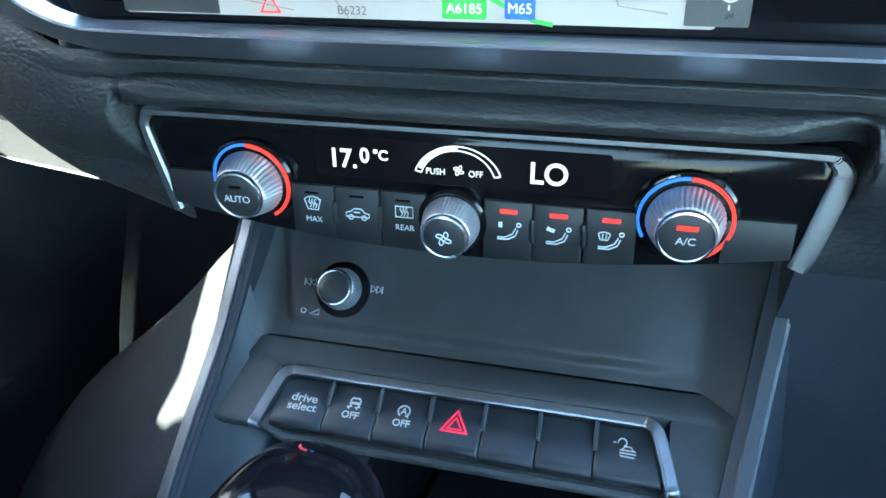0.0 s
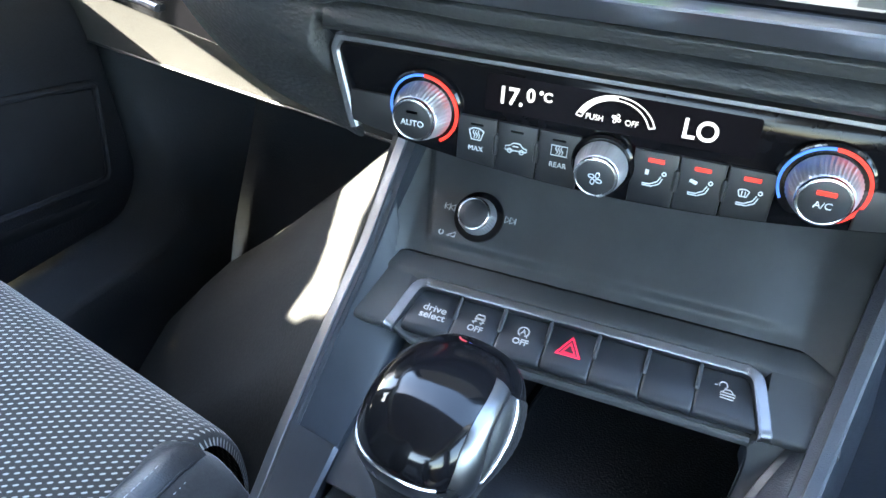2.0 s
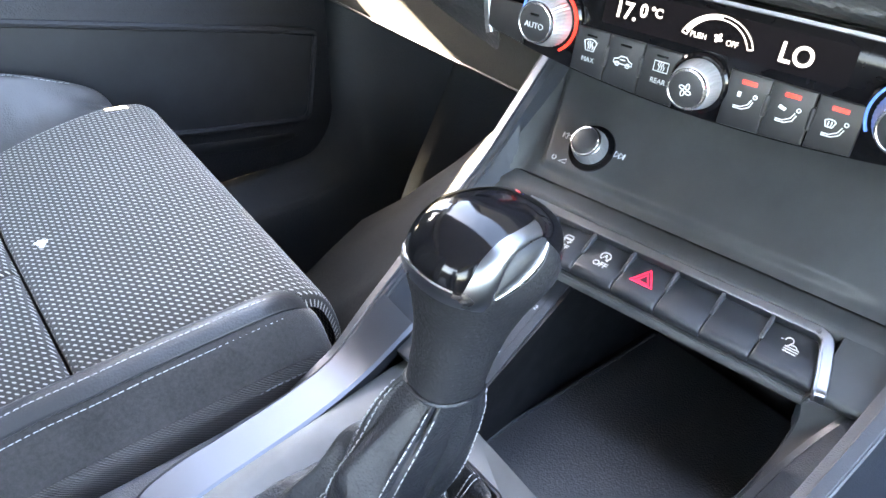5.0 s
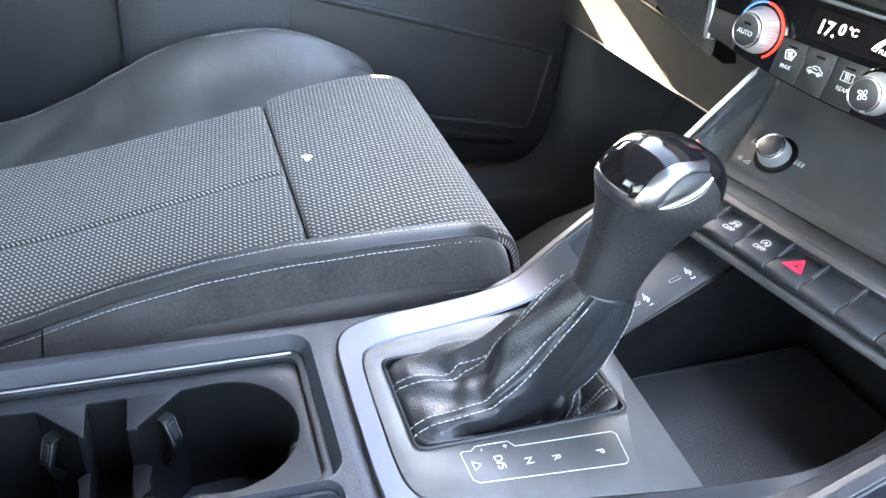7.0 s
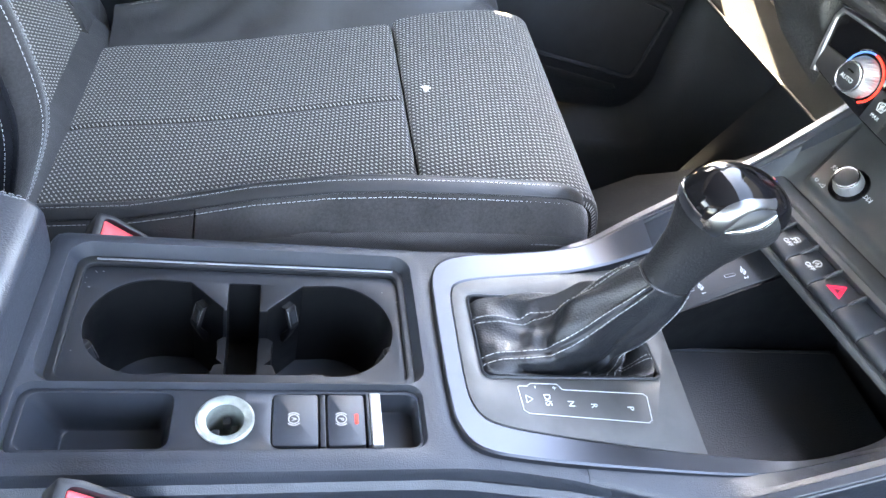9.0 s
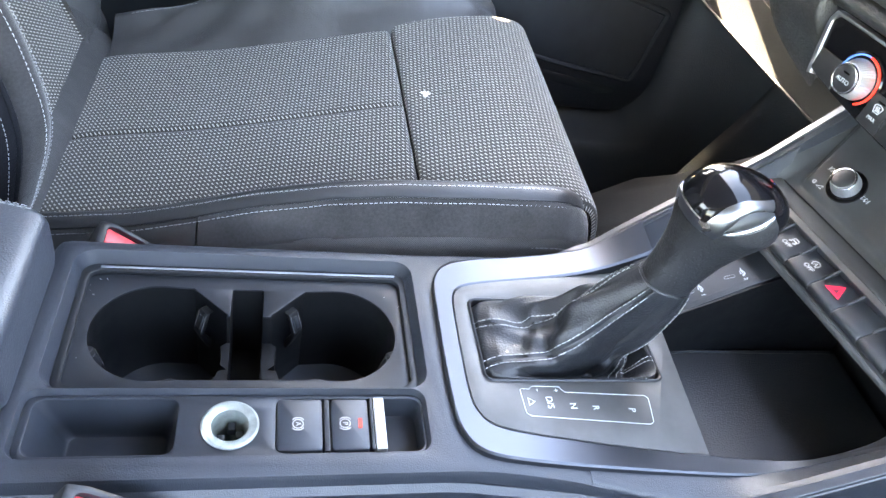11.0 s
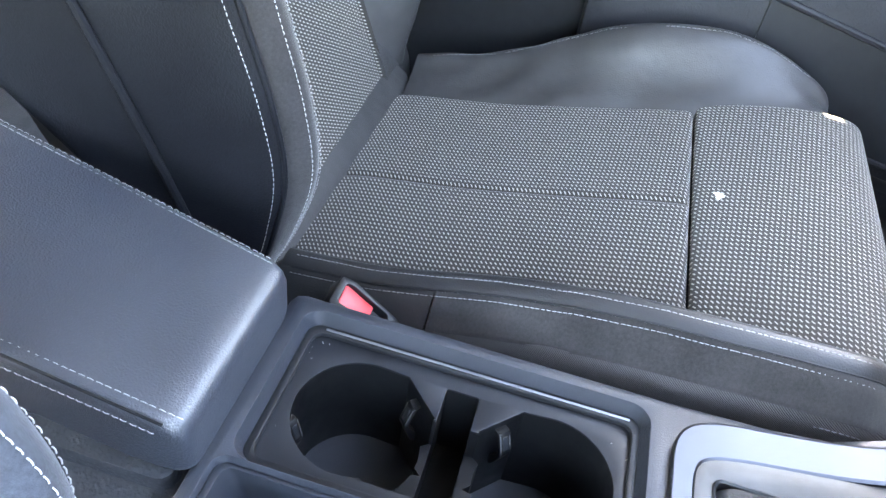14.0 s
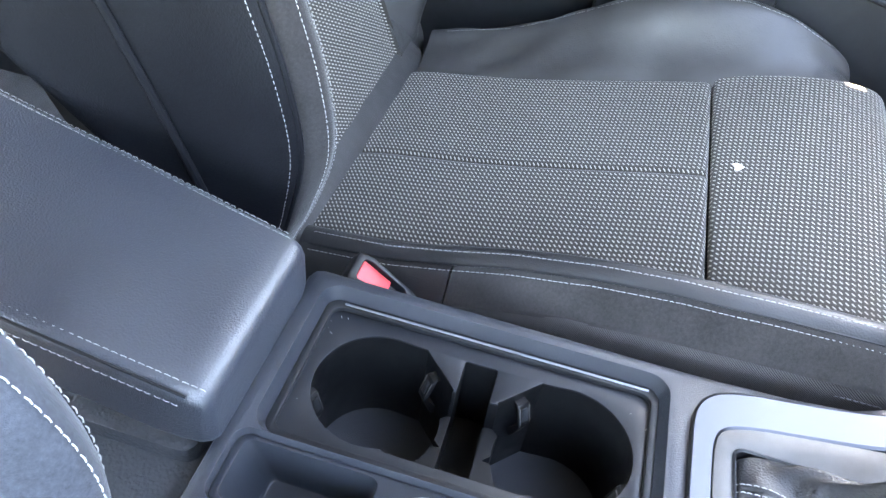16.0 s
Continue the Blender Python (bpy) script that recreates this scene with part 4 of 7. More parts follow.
for x, y in ((0.0152, -0.0225), (0.0100, 0.0118)):
    ring = rrect(x - 0.0012, y - 0.0042, x + 0.0012, y + 0.0042, 0.0011, 3)
    mesh("usb_slot", *prism(ring, 0, 0.0003), PLASTIC_DARK, usb, xf=USB)
    strokes([ring + ring[:1]], 0.0004).put("usb_outline", SATIN, usb, xf=USB)
for k, x, y in (("1", 0.0142, -0.0130), ("2", 0.0088, 0.0225)):
    mm = USB @ Matrix.Translation((x, y, 0.0003)) @ Matrix.Rotation(radians(0), 4, "Z")
    strokes([[(-0.0045, 0), (0.0025, 0)], [(-0.002, 0), (-0.0005, 0.0014), (0.0012, 0.0014)], [(-0.003, 0), (-0.0013, -0.0014), (0.0002, -0.0014)], arc(0.0028, 0, 0.0007, 0, 360, 8), arc(0.0016, 0.0014, 0.0004, 0, 360, 8), arc(0.0006, -0.0014, 0.0004, 0, 360, 8)], 0.00045).put("usb_mark", PAINT_GREY, usb, xf=mm)
    letters(k, 0.0045, PAINT_GREY, usb, mm @ Matrix.Translation((0.0065, 0, 0)), h=0.0001)

# ---- switch bar under the shelf ----
BAR = thing("switch_bar", (0, 1.0, 0.58), "row of seven black switches in a satin chrome frame", "switch bar")
SL = math.atan2(0.0150, 0.0270)
FACE = Matrix.Translation((0, 1.0065, 0.6040)) @ Matrix.Rotation(SL, 4, "X")


def on_face(y, z):
    """A point of the sloping face, as the dash's own y and z."""
    p = FACE @ Vector((0, y, z))
    return p.y, p.z


def wing_y(z):
    """Where the wings stand at a height, in the dash's frame."""
    return 1.0195 + (z - 0.618) * 1.143


ledge = [(1.0325, 0.6090), (1.0325, 0.6158), (1.0317, 0.6164), (1.0270, 0.6153), (1.0225, 0.6140), (1.0203, 0.6127)]
face_rows = [0.0146, 0.0142, 0.0090, 0.006, 0.003, 0.0, -0.003, -0.006, -0.009, -0.012, -0.0145, -0.0165]
prof = ledge + [on_face(y, 0.0) for y in face_rows] + [on_face(y, z) for y, z in ((-0.0180, -0.0008), (-0.0190, -0.0030), (-0.0190, -0.0060), (-0.0170, -0.0085), (-0.0100, -0.0100))] + [(1.03, 0.584)]
cols = [-0.1265, -0.1255, -0.1242, -0.1228, -0.1212, -0.1195, -0.117, -0.112, -0.106, -0.1005, -0.0955] + [-0.0950 + 0.19 * k / 20 for k in range(21)] + [0.0980, 0.1025, 0.108, 0.113, 0.117, 0.120, 0.1225, 0.125, 0.1275, 0.130, 0.133]
V, F = [], []
for x in cols:
    side = ease((-0.1165 - x) / 0.009) if x < 0 else ease((x - 0.1135) / 0.017)
    sunk = abs(x - 0.00125) < 0.0955
    for i, (y, z) in enumerate(prof):
        yy = y
        if z > 0.593 and i < 14:
            yy = y + (min(y, wing_y(z)) - y) * side
        elif x < 0:
            yy = y + 0.005 * ease((-0.119 - x) / 0.007)
        zz = z
        if sunk and 7 <= i <= 19:
            zz = z - 0.0075
        V.append((x, yy, zz))
n = len(prof)
F = [(a * n + b, a * n + b + 1, (a + 1) * n + b + 1, (a + 1) * n + b) for a in range(len(cols) - 1) for b in range(n - 1)]
mesh("bar_body", V, F, PLASTIC_FACIA, BAR, xf=DASH, smooth=40)
mesh("switch_bed", *prism(rrect(-0.0960, -0.0175, 0.0985, 0.0115, 0.002, 3), -0.0095, -0.0062), PLASTIC_DARK, BAR, xf=DASH @ FACE)
# chrome: a broad strip that falls towards the switches, with legs bent over the front
frame_path = [(-0.0985, -0.0185, -0.0058), (-0.0983, -0.0182, -0.0022), (-0.0975, -0.0165, 0.0), (-0.0955, -0.0095, 0.0), (-0.0915, 0.0045, 0.0), (-0.0890, 0.0095, 0.0), (-0.0840, 0.0117, 0.0), (-0.078, 0.0119, 0.0), (0.0, 0.0119, 0.0), (0.0805, 0.0119, 0.0), (0.0868, 0.0117, 0.0), (0.0917, 0.0095, 0.0), (0.0942, 0.0045, 0.0), (0.0985, -0.0095, 0.0), (0.1003, -0.0165, 0.0), (0.1008, -0.0182, -0.0022), (0.1010, -0.0185, -0.0058)]
fp = smooth_path(frame_path, 5)
rings = []
for i, p in enumerate(fp):
    d = (fp[min(i + 1, len(fp) - 1)] - fp[max(i - 1, 0)]).normalized()
    up = Vector((0, 0, 1)) if abs(d.z) < 0.3 else Vector((0, -1, 0.25)).normalized()
    s = up.cross(d).normalized()
    leg = ease((abs(p.x - 0.00125) - 0.085) / 0.010)
    w = 0.0026 + 0.0006 * leg
    tilt = 0.0016 * (1 - leg)
    rings.append([p + s * w - up * 0.003, p + s * w + up * 0.0004, p + s * w * 0.85 + up * 0.0009, p - s * w * 0.50 + up * (0.0009 - tilt * 0.5), p - s * w * 0.58 + up * (0.0015 - tilt * 0.5), p - s * w * 0.90 + up * (0.0014 - tilt * 0.7), p - s * w * 1.06 - up * (0.0004 + tilt), p - s * w - up * 0.007])
mesh("switch_frame", *loft(rings), SWITCH_CHROME, BAR, "satin chrome frame round the switches", xf=DASH @ FACE, smooth=40)
BX = [-0.0765 + 0.0259 * i for i in range(7)]
SWITCHES = []
KEY = [(0.0092, -0.0075), (0.0092, -0.0052), (0.0085, -0.0046), (-0.0118, 0.0004), (-0.0145, 0.0003), (-0.0162, -0.0010), (-0.0170, -0.0035), (-0.0168, -0.0070)]
for i, x in enumerate(BX):
    x0, x1 = x - 0.01265, x + 0.01265
    rings = []
    for t, k in ((0, 0.0009), (0.02, 0.0003), (0.05, 0.0), (0.95, 0.0), (0.98, 0.0003), (1, 0.0009)):
        ring = []
        for y, z in KEY:
            a = x0 - (0.0035 * (0.009 - y) / 0.025 + (0.001 if y > 0.008 else 0) - 0.0015 if i == 0 else 0)
            b = x1 + (0.0045 * (0.009 - y) / 0.025 if i == 6 else 0)
            ring.append((a + (b - a) * t, y, z - (k if z > -0.007 else 0)))
        rings.append(ring)
    SWITCHES.append(mesh("switch", *loft(rings), PLASTIC, BAR, xf=DASH @ FACE))
    if i:
        fin = [(0.0100, -0.0005), (0.0060, -0.0008), (-0.0025, -0.0006), (-0.0040, -0.0016), (-0.0040, -0.0060), (0.0100, -0.0070)]
        mesh("fin", *loft([[(x0 + dx, y, z - dz) for y, z in fin] for dx, dz in ((-0.00115, 0.0004), (-0.0007, 0), (0.0006, 0), (0.00105, 0.0004))]), PLASTIC, BAR, xf=DASH @ FACE)
mesh("bar_lip", *tube([DASH @ Vector(p) for p in smooth_path([(-0.112, 0.9965, 0.5895), (-0.09, 0.9960, 0.5888), (0.0, 0.9960, 0.5882), (0.085, 0.9957, 0.5880), (0.098, 0.9952, 0.5868)], 4)], 0.0017, 10), TRIM, BAR, "thin silver lip under the switches")


def mark(i, dx, dy):
    return DASH @ FACE @ Matrix.Translation((BX[i] + dx, dy, -0.0024 - (dy - 0.0002) * 0.246)) @ Matrix.Rotation(radians(-13.8), 4, "X")


letters("drive", 0.0060, WHITE_MARK, SWITCHES[0], mark(0, 0.0005, -0.0012), h=0.0001, bold=0.00009, sx=1.15)
letters("select", 0.0060, WHITE_MARK, SWITCHES[0], mark(0, 0.0005, -0.0058), h=0.0001, bold=0.00009, sx=1.1)
CARBACK = [[(-0.0026, 0.0012), (-0.0019, 0.0030), (0.0019, 0.0030), (0.0026, 0.0012)], [(-0.0023, 0.0006), (0.0023, 0.0006)], [(-0.0029, 0.0002), (0.0029, 0.0002)], [(-0.0024, -0.0006), (-0.0012, -0.0013), (-0.0036, -0.0021), (-0.0024, -0.0028)], [(0.0018, -0.0006), (0.0030, -0.0013), (0.0006, -0.0021), (0.0018, -0.0028)]]
strokes(CARBACK, 0.0008).put("symbol", WHITE_MARK, SWITCHES[1], xf=mark(1, 0.0008, -0.0002))
letters("OFF", 0.0050, WHITE_MARK, SWITCHES[1], mark(1, 0, -0.0062), h=0.0001, bold=0.00012)
strokes([arc(0, 0, 0.0029, -50, 240, 20), [(0.0010, -0.0024), (0.0021, -0.0021), (0.0026, -0.0032)]], 0.0007).put("symbol", WHITE_MARK, SWITCHES[2], xf=mark(2, 0, 0.0000))
letters("A", 0.0042, WHITE_MARK, SWITCHES[2], mark(2, 0, 0.0000), h=0.0001, bold=0.0001)
letters("OFF", 0.0050, WHITE_MARK, SWITCHES[2], mark(2, 0, -0.0062), h=0.0001, bold=0.00012)
for s, w in ((1.0, 0.0017), (0.55, 0.0013)):
    tri = [(-0.0062 * s, -0.0048 * s), (0.0062 * s, -0.0048 * s), (0, 0.0060 * s), (-0.0062 * s, -0.0048 * s)]
    strokes([tri], w).put("warning_triangle", LIT_PINK, SWITCHES[3], xf=mark(3, 0, -0.0015 - (0.0 if s == 1 else 0.0008)))
strokes([arc(-0.001, 0.0035, 0.0024, -60, 200, 12), [(-0.006, 0.003), (-0.0045, 0.003)], [(-0.001, -0.001), (0.0005, 0.0012), (0.0038, 0.0012), (0.0055, -0.001)], [(-0.002, -0.001), (0.0066, -0.0012), (0.0066, -0.003), (-0.002, -0.0028), (-0.002, -0.001)], [(-0.002, -0.0046), (0.006, -0.0050)]], 0.0007).put("symbol", WHITE_MARK, SWITCHES[6], xf=mark(6, 0, -0.001) @ Matrix.Scale(0.8, 4))

# ---- recessed facia with the volume knob ----
FACIA = thing("facia_panel", (0, 1.04, 0.615), "dark satin facia panel below the climate controls", "facia panel")


LEAN = 0.95


def facia_y(z):
    return 1.0325 + LEAN * (z - 0.6164)


def facia(u, v):
    """A panel that leans back under the climate panel; it turns forward to the wings in soft fillets, with a shallow field standing proud."""
    z = 0.6168 + 0.085 * v
    s = 2 * u - 1
    x = 0.0030 + 0.1335 * s
    edge = ease((-x - 0.1030) / 0.0180) if s < 0 else ease((x - 0.1070) / 0.0250)
    y = facia_y(z)
    y = y + (wing_y(z) - 0.0010 - y) * edge
    fx = ease((x + 0.0955 + 0.32 * (z - 0.6225)) / 0.0055) * ease((0.1130 - x) / 0.035)
    fz = ease((z - 0.6205) / 0.0045)
    d = -0.0036 * fx * fz * ease((0.690 - z) / 0.03)
    return (x, y + 0.69 * d, z - 0.72 * d)


mesh("facia", *grid(facia, 200, 90), PLASTIC_FACIA, FACIA, xf=DASH, smooth=0)
bpy.data.objects["facia"].data.polygons.foreach_set("use_smooth", [True] * len(bpy.data.objects["facia"].data.polygons))


def dial(name, parent, m, r, h, top, knurl, n=72, flare=1.12, material_side=KNURL, material_top=PLASTIC):
    """A turned knob: knurled skirt, bright rim, soft face."""
    g = Geo()
    rings = []
    for z, rr, kn in ((0, r * flare, 0), (h * 0.12, r * flare, 1), (h * 0.45, r * (1 + (flare - 1) * 0.55), 1), (h * 0.80, r * 1.01, 1), (h * 0.84, r * 0.985, 0)):
        rings.append([((rr + (knurl if (k % 2) else 0) * kn) * math.cos(2 * math.pi * (k + (0.5 if z > h * 0.3 else 0)) / (2 * n)), (rr + (knurl if (k % 2) else 0) * kn) * math.sin(2 * math.pi * (k + (0.5 if z > h * 0.3 else 0)) / (2 * n)), z) for k in range(2 * n)])
    g.add(*loft(rings))
    base = mesh(name, g.V, g.F, material_side, parent, xf=m, smooth=20)
    mesh("rim", *lathe([(r * 0.985, h * 0.82), (r * 1.0, h * 0.90), (r * 0.97, h * 0.985), (r * 0.90, h), (r * 0.86, h * 0.985), (r * 0.86, h * 0.9)], 64), CHROME, base, xf=m)
    mesh("face", *lathe([(r * 0.875, h * 0.90), (r * 0.875, h * 0.965), (r * 0.80, h * 0.985 + top * 0.4), (r * 0.4, h * 0.985 + top), (0.00001, h * 0.985 + top * 1.05)], 48), material_top, base, xf=m)
    return base


FN = (0, -1, LEAN)
VOL = DASH @ facing((-0.0668, facia_y(0.6362) - 0.0025, 0.6362 + 0.0026), FN)
mesh("knob_seat", *lathe([(0.0145, 0.0), (0.0142, 0.0012), (0.0110, 0.0016), (0.0001, 0.0016)], 40), GLOSS, FACIA, xf=VOL)
vol = dial("volume_knob", FACIA, VOL @ Matrix.Translation((0, 0, 0.0014)), 0.0092, 0.0115, 0.0006, 0.00030, 40, 1.15)
for dx, sgn in ((-0.0180, -1), (0.0180, 1)):
    strokes([[(0.003 * sgn, -0.0018), (0.003 * sgn, 0.0018)], [(0, -0.0018), (0, 0.0018), (0.003 * sgn, 0), (0, -0.0018)], [(-0.003 * sgn, -0.0018), (-0.003 * sgn, 0.0018), (0, 0), (-0.003 * sgn, -0.0018)]], 0.0005).put("skip_mark", PAINT_GREY, FACIA, xf=VOL @ Matrix.Translation((dx, 0.002, 0.0002)))
strokes([arc(-0.003, 0, 0.0013, 110, 430, 12), [(0.0005, -0.0013), (0.0055, -0.0013), (0.0055, 0.0015), (0.0005, -0.0013)]], 0.0005).put("volume_mark", PAINT_GREY, FACIA, xf=VOL @ Matrix.Translation((-0.0165, -0.0130, 0.0002)))

# ---- climate panel ----
CLIMATE = thing("climate_panel", (0, 1.01, 0.70), "gloss black climate control panel with three knurled knobs and lit display", "climate panel")
PN = Vector((0, -1, 0.15)).normalized()
PF = DASH @ facing((0.0035, 1.0155, 0.74), PN)  # x to the right, y up the face, from the height of the display


def py(z):
    return (z - 0.74) / math.cos(math.atan(0.15))


def low(x):
    return py(0.6965) + 0.0120 * (x / 0.125) ** 2


L0, R0, T0 = -0.1335, 0.1345, py(0.7470)
edge_low = [(-0.1195 + 0.2485 * k / 20, low(-0.1195 + 0.2485 * k / 20)) for k in range(21)]
body_ring = edge_low + [(0.1325, T0 - 0.012), (0.1310, T0 - 0.003), (0.1270, T0), (-0.1260, T0), (-0.1310, T0 - 0.003), (-0.1318, T0 - 0.010)]
mesh("panel_body", *prism(body_ring, -0.03, 0.0, 0.0012), PANEL_BLACK, CLIMATE, xf=PF)
# lower field: satin keys
seam = py(0.7225)


def key(x0, x1, name="key", y1=None, label=""):
    y1 = seam if y1 is None else y1
    n = 4
    ring = [(x0 + (x1 - x0) * k / n, low(x0 + (x1 - x0) * k / n) + 0.0012) for k in range(n + 1)] + [(x1, y1), (x0, y1)]
    return mesh(name, *prism(ring, -0.002, 0.0016, 0.0008), PLASTIC_DARK, CLIMATE, label, xf=PF)


key(-0.1238, -0.0990, "blank_cover", py(0.7245))
key(0.1000, 0.1235, "blank_cover", py(0.7235))
BUTTONS = {}
for x in (-0.0585, -0.0393, -0.0200, 0.0220, 0.0410, 0.0605):
    BUTTONS[x] = key(x - 0.0094, x + 0.0094)
for x in (-0.0489, -0.0297, 0.0315, 0.0508):
    mesh("ridge", *prism(rrect(x - 0.0011, py(0.7065), x + 0.0011, py(0.7165), 0.001, 3), 0, 0.0030, 0.0008), PLASTIC_DARK, CLIMATE, xf=PF)


def on_key(x, z, dz=0.0017):
    return PF @ Matrix.Translation((x, py(z), dz))


for x in (-0.0585, -0.0393, -0.0200):
    mesh("tell_tale", *prism(rrect(-0.0030, -0.0005, 0.0030, 0.0005, 0.0002, 2), 0, 0.0003), GLOSS, BUTTONS[x], xf=on_key(x, 0.7190, 0.0014))
wave = lambda cx: [(cx, -0.0018), (cx + 0.0006, -0.0006), (cx - 0.0005, 0.0008), (cx, 0.002)]
screen_mark = [(-0.0036, 0.0020), (-0.0022, -0.0026), (0.0022, -0.0026), (0.0036, 0.0020)]
dome = arc(0, 0.0008, 0.0036, 160, 20, 8, 0.0022)
strokes([screen_mark + [(p[0], p[1]) for p in dome[::-1]][:0], dome, wave(-0.0012), wave(0), wave(0.0012)], 0.00045).put("symbol", PAINT_GREY, BUTTONS[-0.0585], xf=on_key(-0.0585, 0.7145))
letters("MAX", 0.0034, PAINT_GREY, BUTTONS[-0.0585], on_key(-0.0585, 0.7075), h=0.0001)
car = [(-0.0050, -0.0012), (-0.0048, 0.0006), (-0.0030, 0.0010), (-0.0012, 0.0024), (0.0018, 0.0024), (0.0032, 0.0008), (0.0050, 0.0003), (0.0050, -0.0012), (-0.0050, -0.0012)]
strokes([car, arc(-0.0028, -0.0014, 0.0010, 0, 360, 10), arc(0.0028, -0.0014, 0.0010, 0, 360, 10), [(-0.0015, 0.0008), (0.0012, 0.0008)]], 0.00045).put("symbol", PAINT_GREY, BUTTONS[-0.0393], xf=on_key(-0.0393, 0.7115))
strokes([[(-0.0036, -0.0024), (0.0036, -0.0024), (0.0036, 0.0022), (-0.0036, 0.0022), (-0.0036, -0.0024)], wave(-0.0012), wave(0), wave(0.0012)], 0.00045).put("symbol", PAINT_GREY, BUTTONS[-0.0200], xf=on_key(-0.0195, 0.7145))
letters("REAR", 0.0034, PAINT_GREY, BUTTONS[-0.0200], on_key(-0.0195, 0.7075), h=0.0001)
seatman = [[(-0.0040, -0.0022), (-0.0010, -0.0022), (0.0020, -0.0005), (0.0032, 0.0020)], [(-0.0040, -0.0030), (0.0000, -0.0030), (0.0030, -0.0014), (0.0040, 0.0012)], arc(0.0043, 0.0034, 0.0008, 0, 360, 10)]
for x in (0.0220, 0.0410, 0.0605):
    strokes(seatman, 0.00045).put("symbol", PAINT_GREY, BUTTONS[x], xf=on_key(x, 0.7100))
    mesh("tell_tale", *prism(rrect(-0.0034, -0.0009, 0.0034, 0.0009, 0.0003, 2), 0, 0.0004), LIT_RED, BUTTONS[x], xf=on_key(x + 0.0002, 0.7185, 0.0014))
strokes([[(-0.0028, 0.0036), (-0.0028, 0.0014)]], 0.0015).put("flow_arrow", PAINT_GREY, BUTTONS[0.0220], xf=on_key(0.0220, 0.7105))
strokes([[(-0.0040, 0.0028), (-0.0010, 0.0018)]], 0.0015).put("flow_arrow", PAINT_GREY, BUTTONS[0.0410], xf=on_key(0.0410, 0.7105))
strokes([arc(-0.0020, 0.0020, 0.0024, 160, 20, 8, 0.0014), [(-0.0042, 0.0026), (-0.0034, 0.0002), (-0.0006, 0.0002), (0.0002, 0.0026)], [(-0.0026, 0.0006), (-0.0026, 0.0026)], [(-0.0013, 0.0006), (-0.0013, 0.0026)]], 0.00045).put("symbol", PAINT_GREY, BUTTONS[0.0605], xf=on_key(0.0605, 0.7105))

# display
disp = mesh("display", *prism(rrect(-0.0560, py(0.7265), 0.0590, py(0.7430), 0.001, 2), -0.001, 0.0003), plain("display_glass", (0.0055, 0.0045, 0.0055), 0.12, spec=0.10), CLIMATE, "dark lit display with white figures", xf=PF)


def lit(text, x, z, size, sx=1.0, align="LEFT", bold=0.0):
    return letters(text, size, LIT_WHITE, disp, PF @ Matrix.Translation((x, py(z), 0.0006)), "lettering", 0.0001, bold, align, "", sx)


lit("17.", -0.0505, 0.7340, 0.0108, 0.92, bold=0.00022)
lit("0", -0.0372, 0.7358, 0.0082, 0.95, bold=0.0002)
lit("°C", -0.0318, 0.7364, 0.0056, 1.0, bold=0.00016)
lit("LO", 0.0292, 0.7338, 0.0118, 0.95, bold=0.0002)
lit("PUSH", -0.0106, 0.7318, 0.0036, 0.9)
lit("OFF", 0.0062, 0.7318, 0.0036, 0.9)


def fan_mark(s):
    out = []
    for a in (60, 150, 240, 330):
        c, d = math.cos(radians(a)), math.sin(radians(a))
        e, f = math.cos(radians(a + 24)), math.sin(radians(a + 24))
        ring = arc(0, 0, 0.0012, 0, 360, 14, 0.00075)
        out.append([((0.0017 * c + p[0] * e - p[1] * f) * s, (0.0017 * d + p[0] * f + p[1] * e) * s) for p in ring])
    return out


strokes(fan_mark(0.72), 0.00035).put("fan_symbol", LIT_WHITE, disp, xf=PF @ Matrix.Translation((0.0025, py(0.7330), 0.0006)))
ARC = [(0.0020 + 0.0175 * math.sin(radians(a)), py(0.7270) + 0.0155 * math.cos(radians(a))) for a in range(-72, 73, 6)]
ARC2 = [(0.0020 + 0.0150 * math.sin(radians(a)), py(0.7270) + 0.0138 * math.cos(radians(a))) for a in range(-72, 73, 6)]
strokes([ARC, ARC2, [ARC[0], ARC2[0]], [ARC[-1], ARC2[-1]]], 0.0005).put("fan_scale", LIT_WHITE, disp, xf=PF @ Matrix.Translation((0, 0, 0.0005)))
MID = [((a[0] + b[0]) / 2, (a[1] + b[1]) / 2) for a, b in zip(ARC, ARC2)]
strokes([MID[1:13]], 0.0012).put("fan_scale", LIT_WHITE, disp, xf=PF @ Matrix.Translation((0, 0, 0.0005)))

# silver frame: down the left, along the top, down the right
FR = [(-0.1222, py(0.7055)), (-0.1250, py(0.714)), (-0.1312, py(0.7375)), (-0.1318, py(0.7430)), (-0.1295, py(0.7468)), (-0.1250, py(0.7480)), (-0.05, py(0.7480)), (0.05, py(0.7480)), (0.1230, py(0.7478)), (0.1315, py(0.7462)), (0.1345, py(0.7420)), (0.1340, py(0.7370)), (0.1290, py(0.714)), (0.1262, py(0.7055))]
WID = [0.0024, 0.0024, 0.0022, 0.0022, 0.0020, 0.0015, 0.0013, 0.0013, 0.0015, 0.0026, 0.0036, 0.0038, 0.0038, 0.0034]
fr = smooth_path([(x, y, w) for (x, y), w in zip(FR, WID)], 4)
rings = []
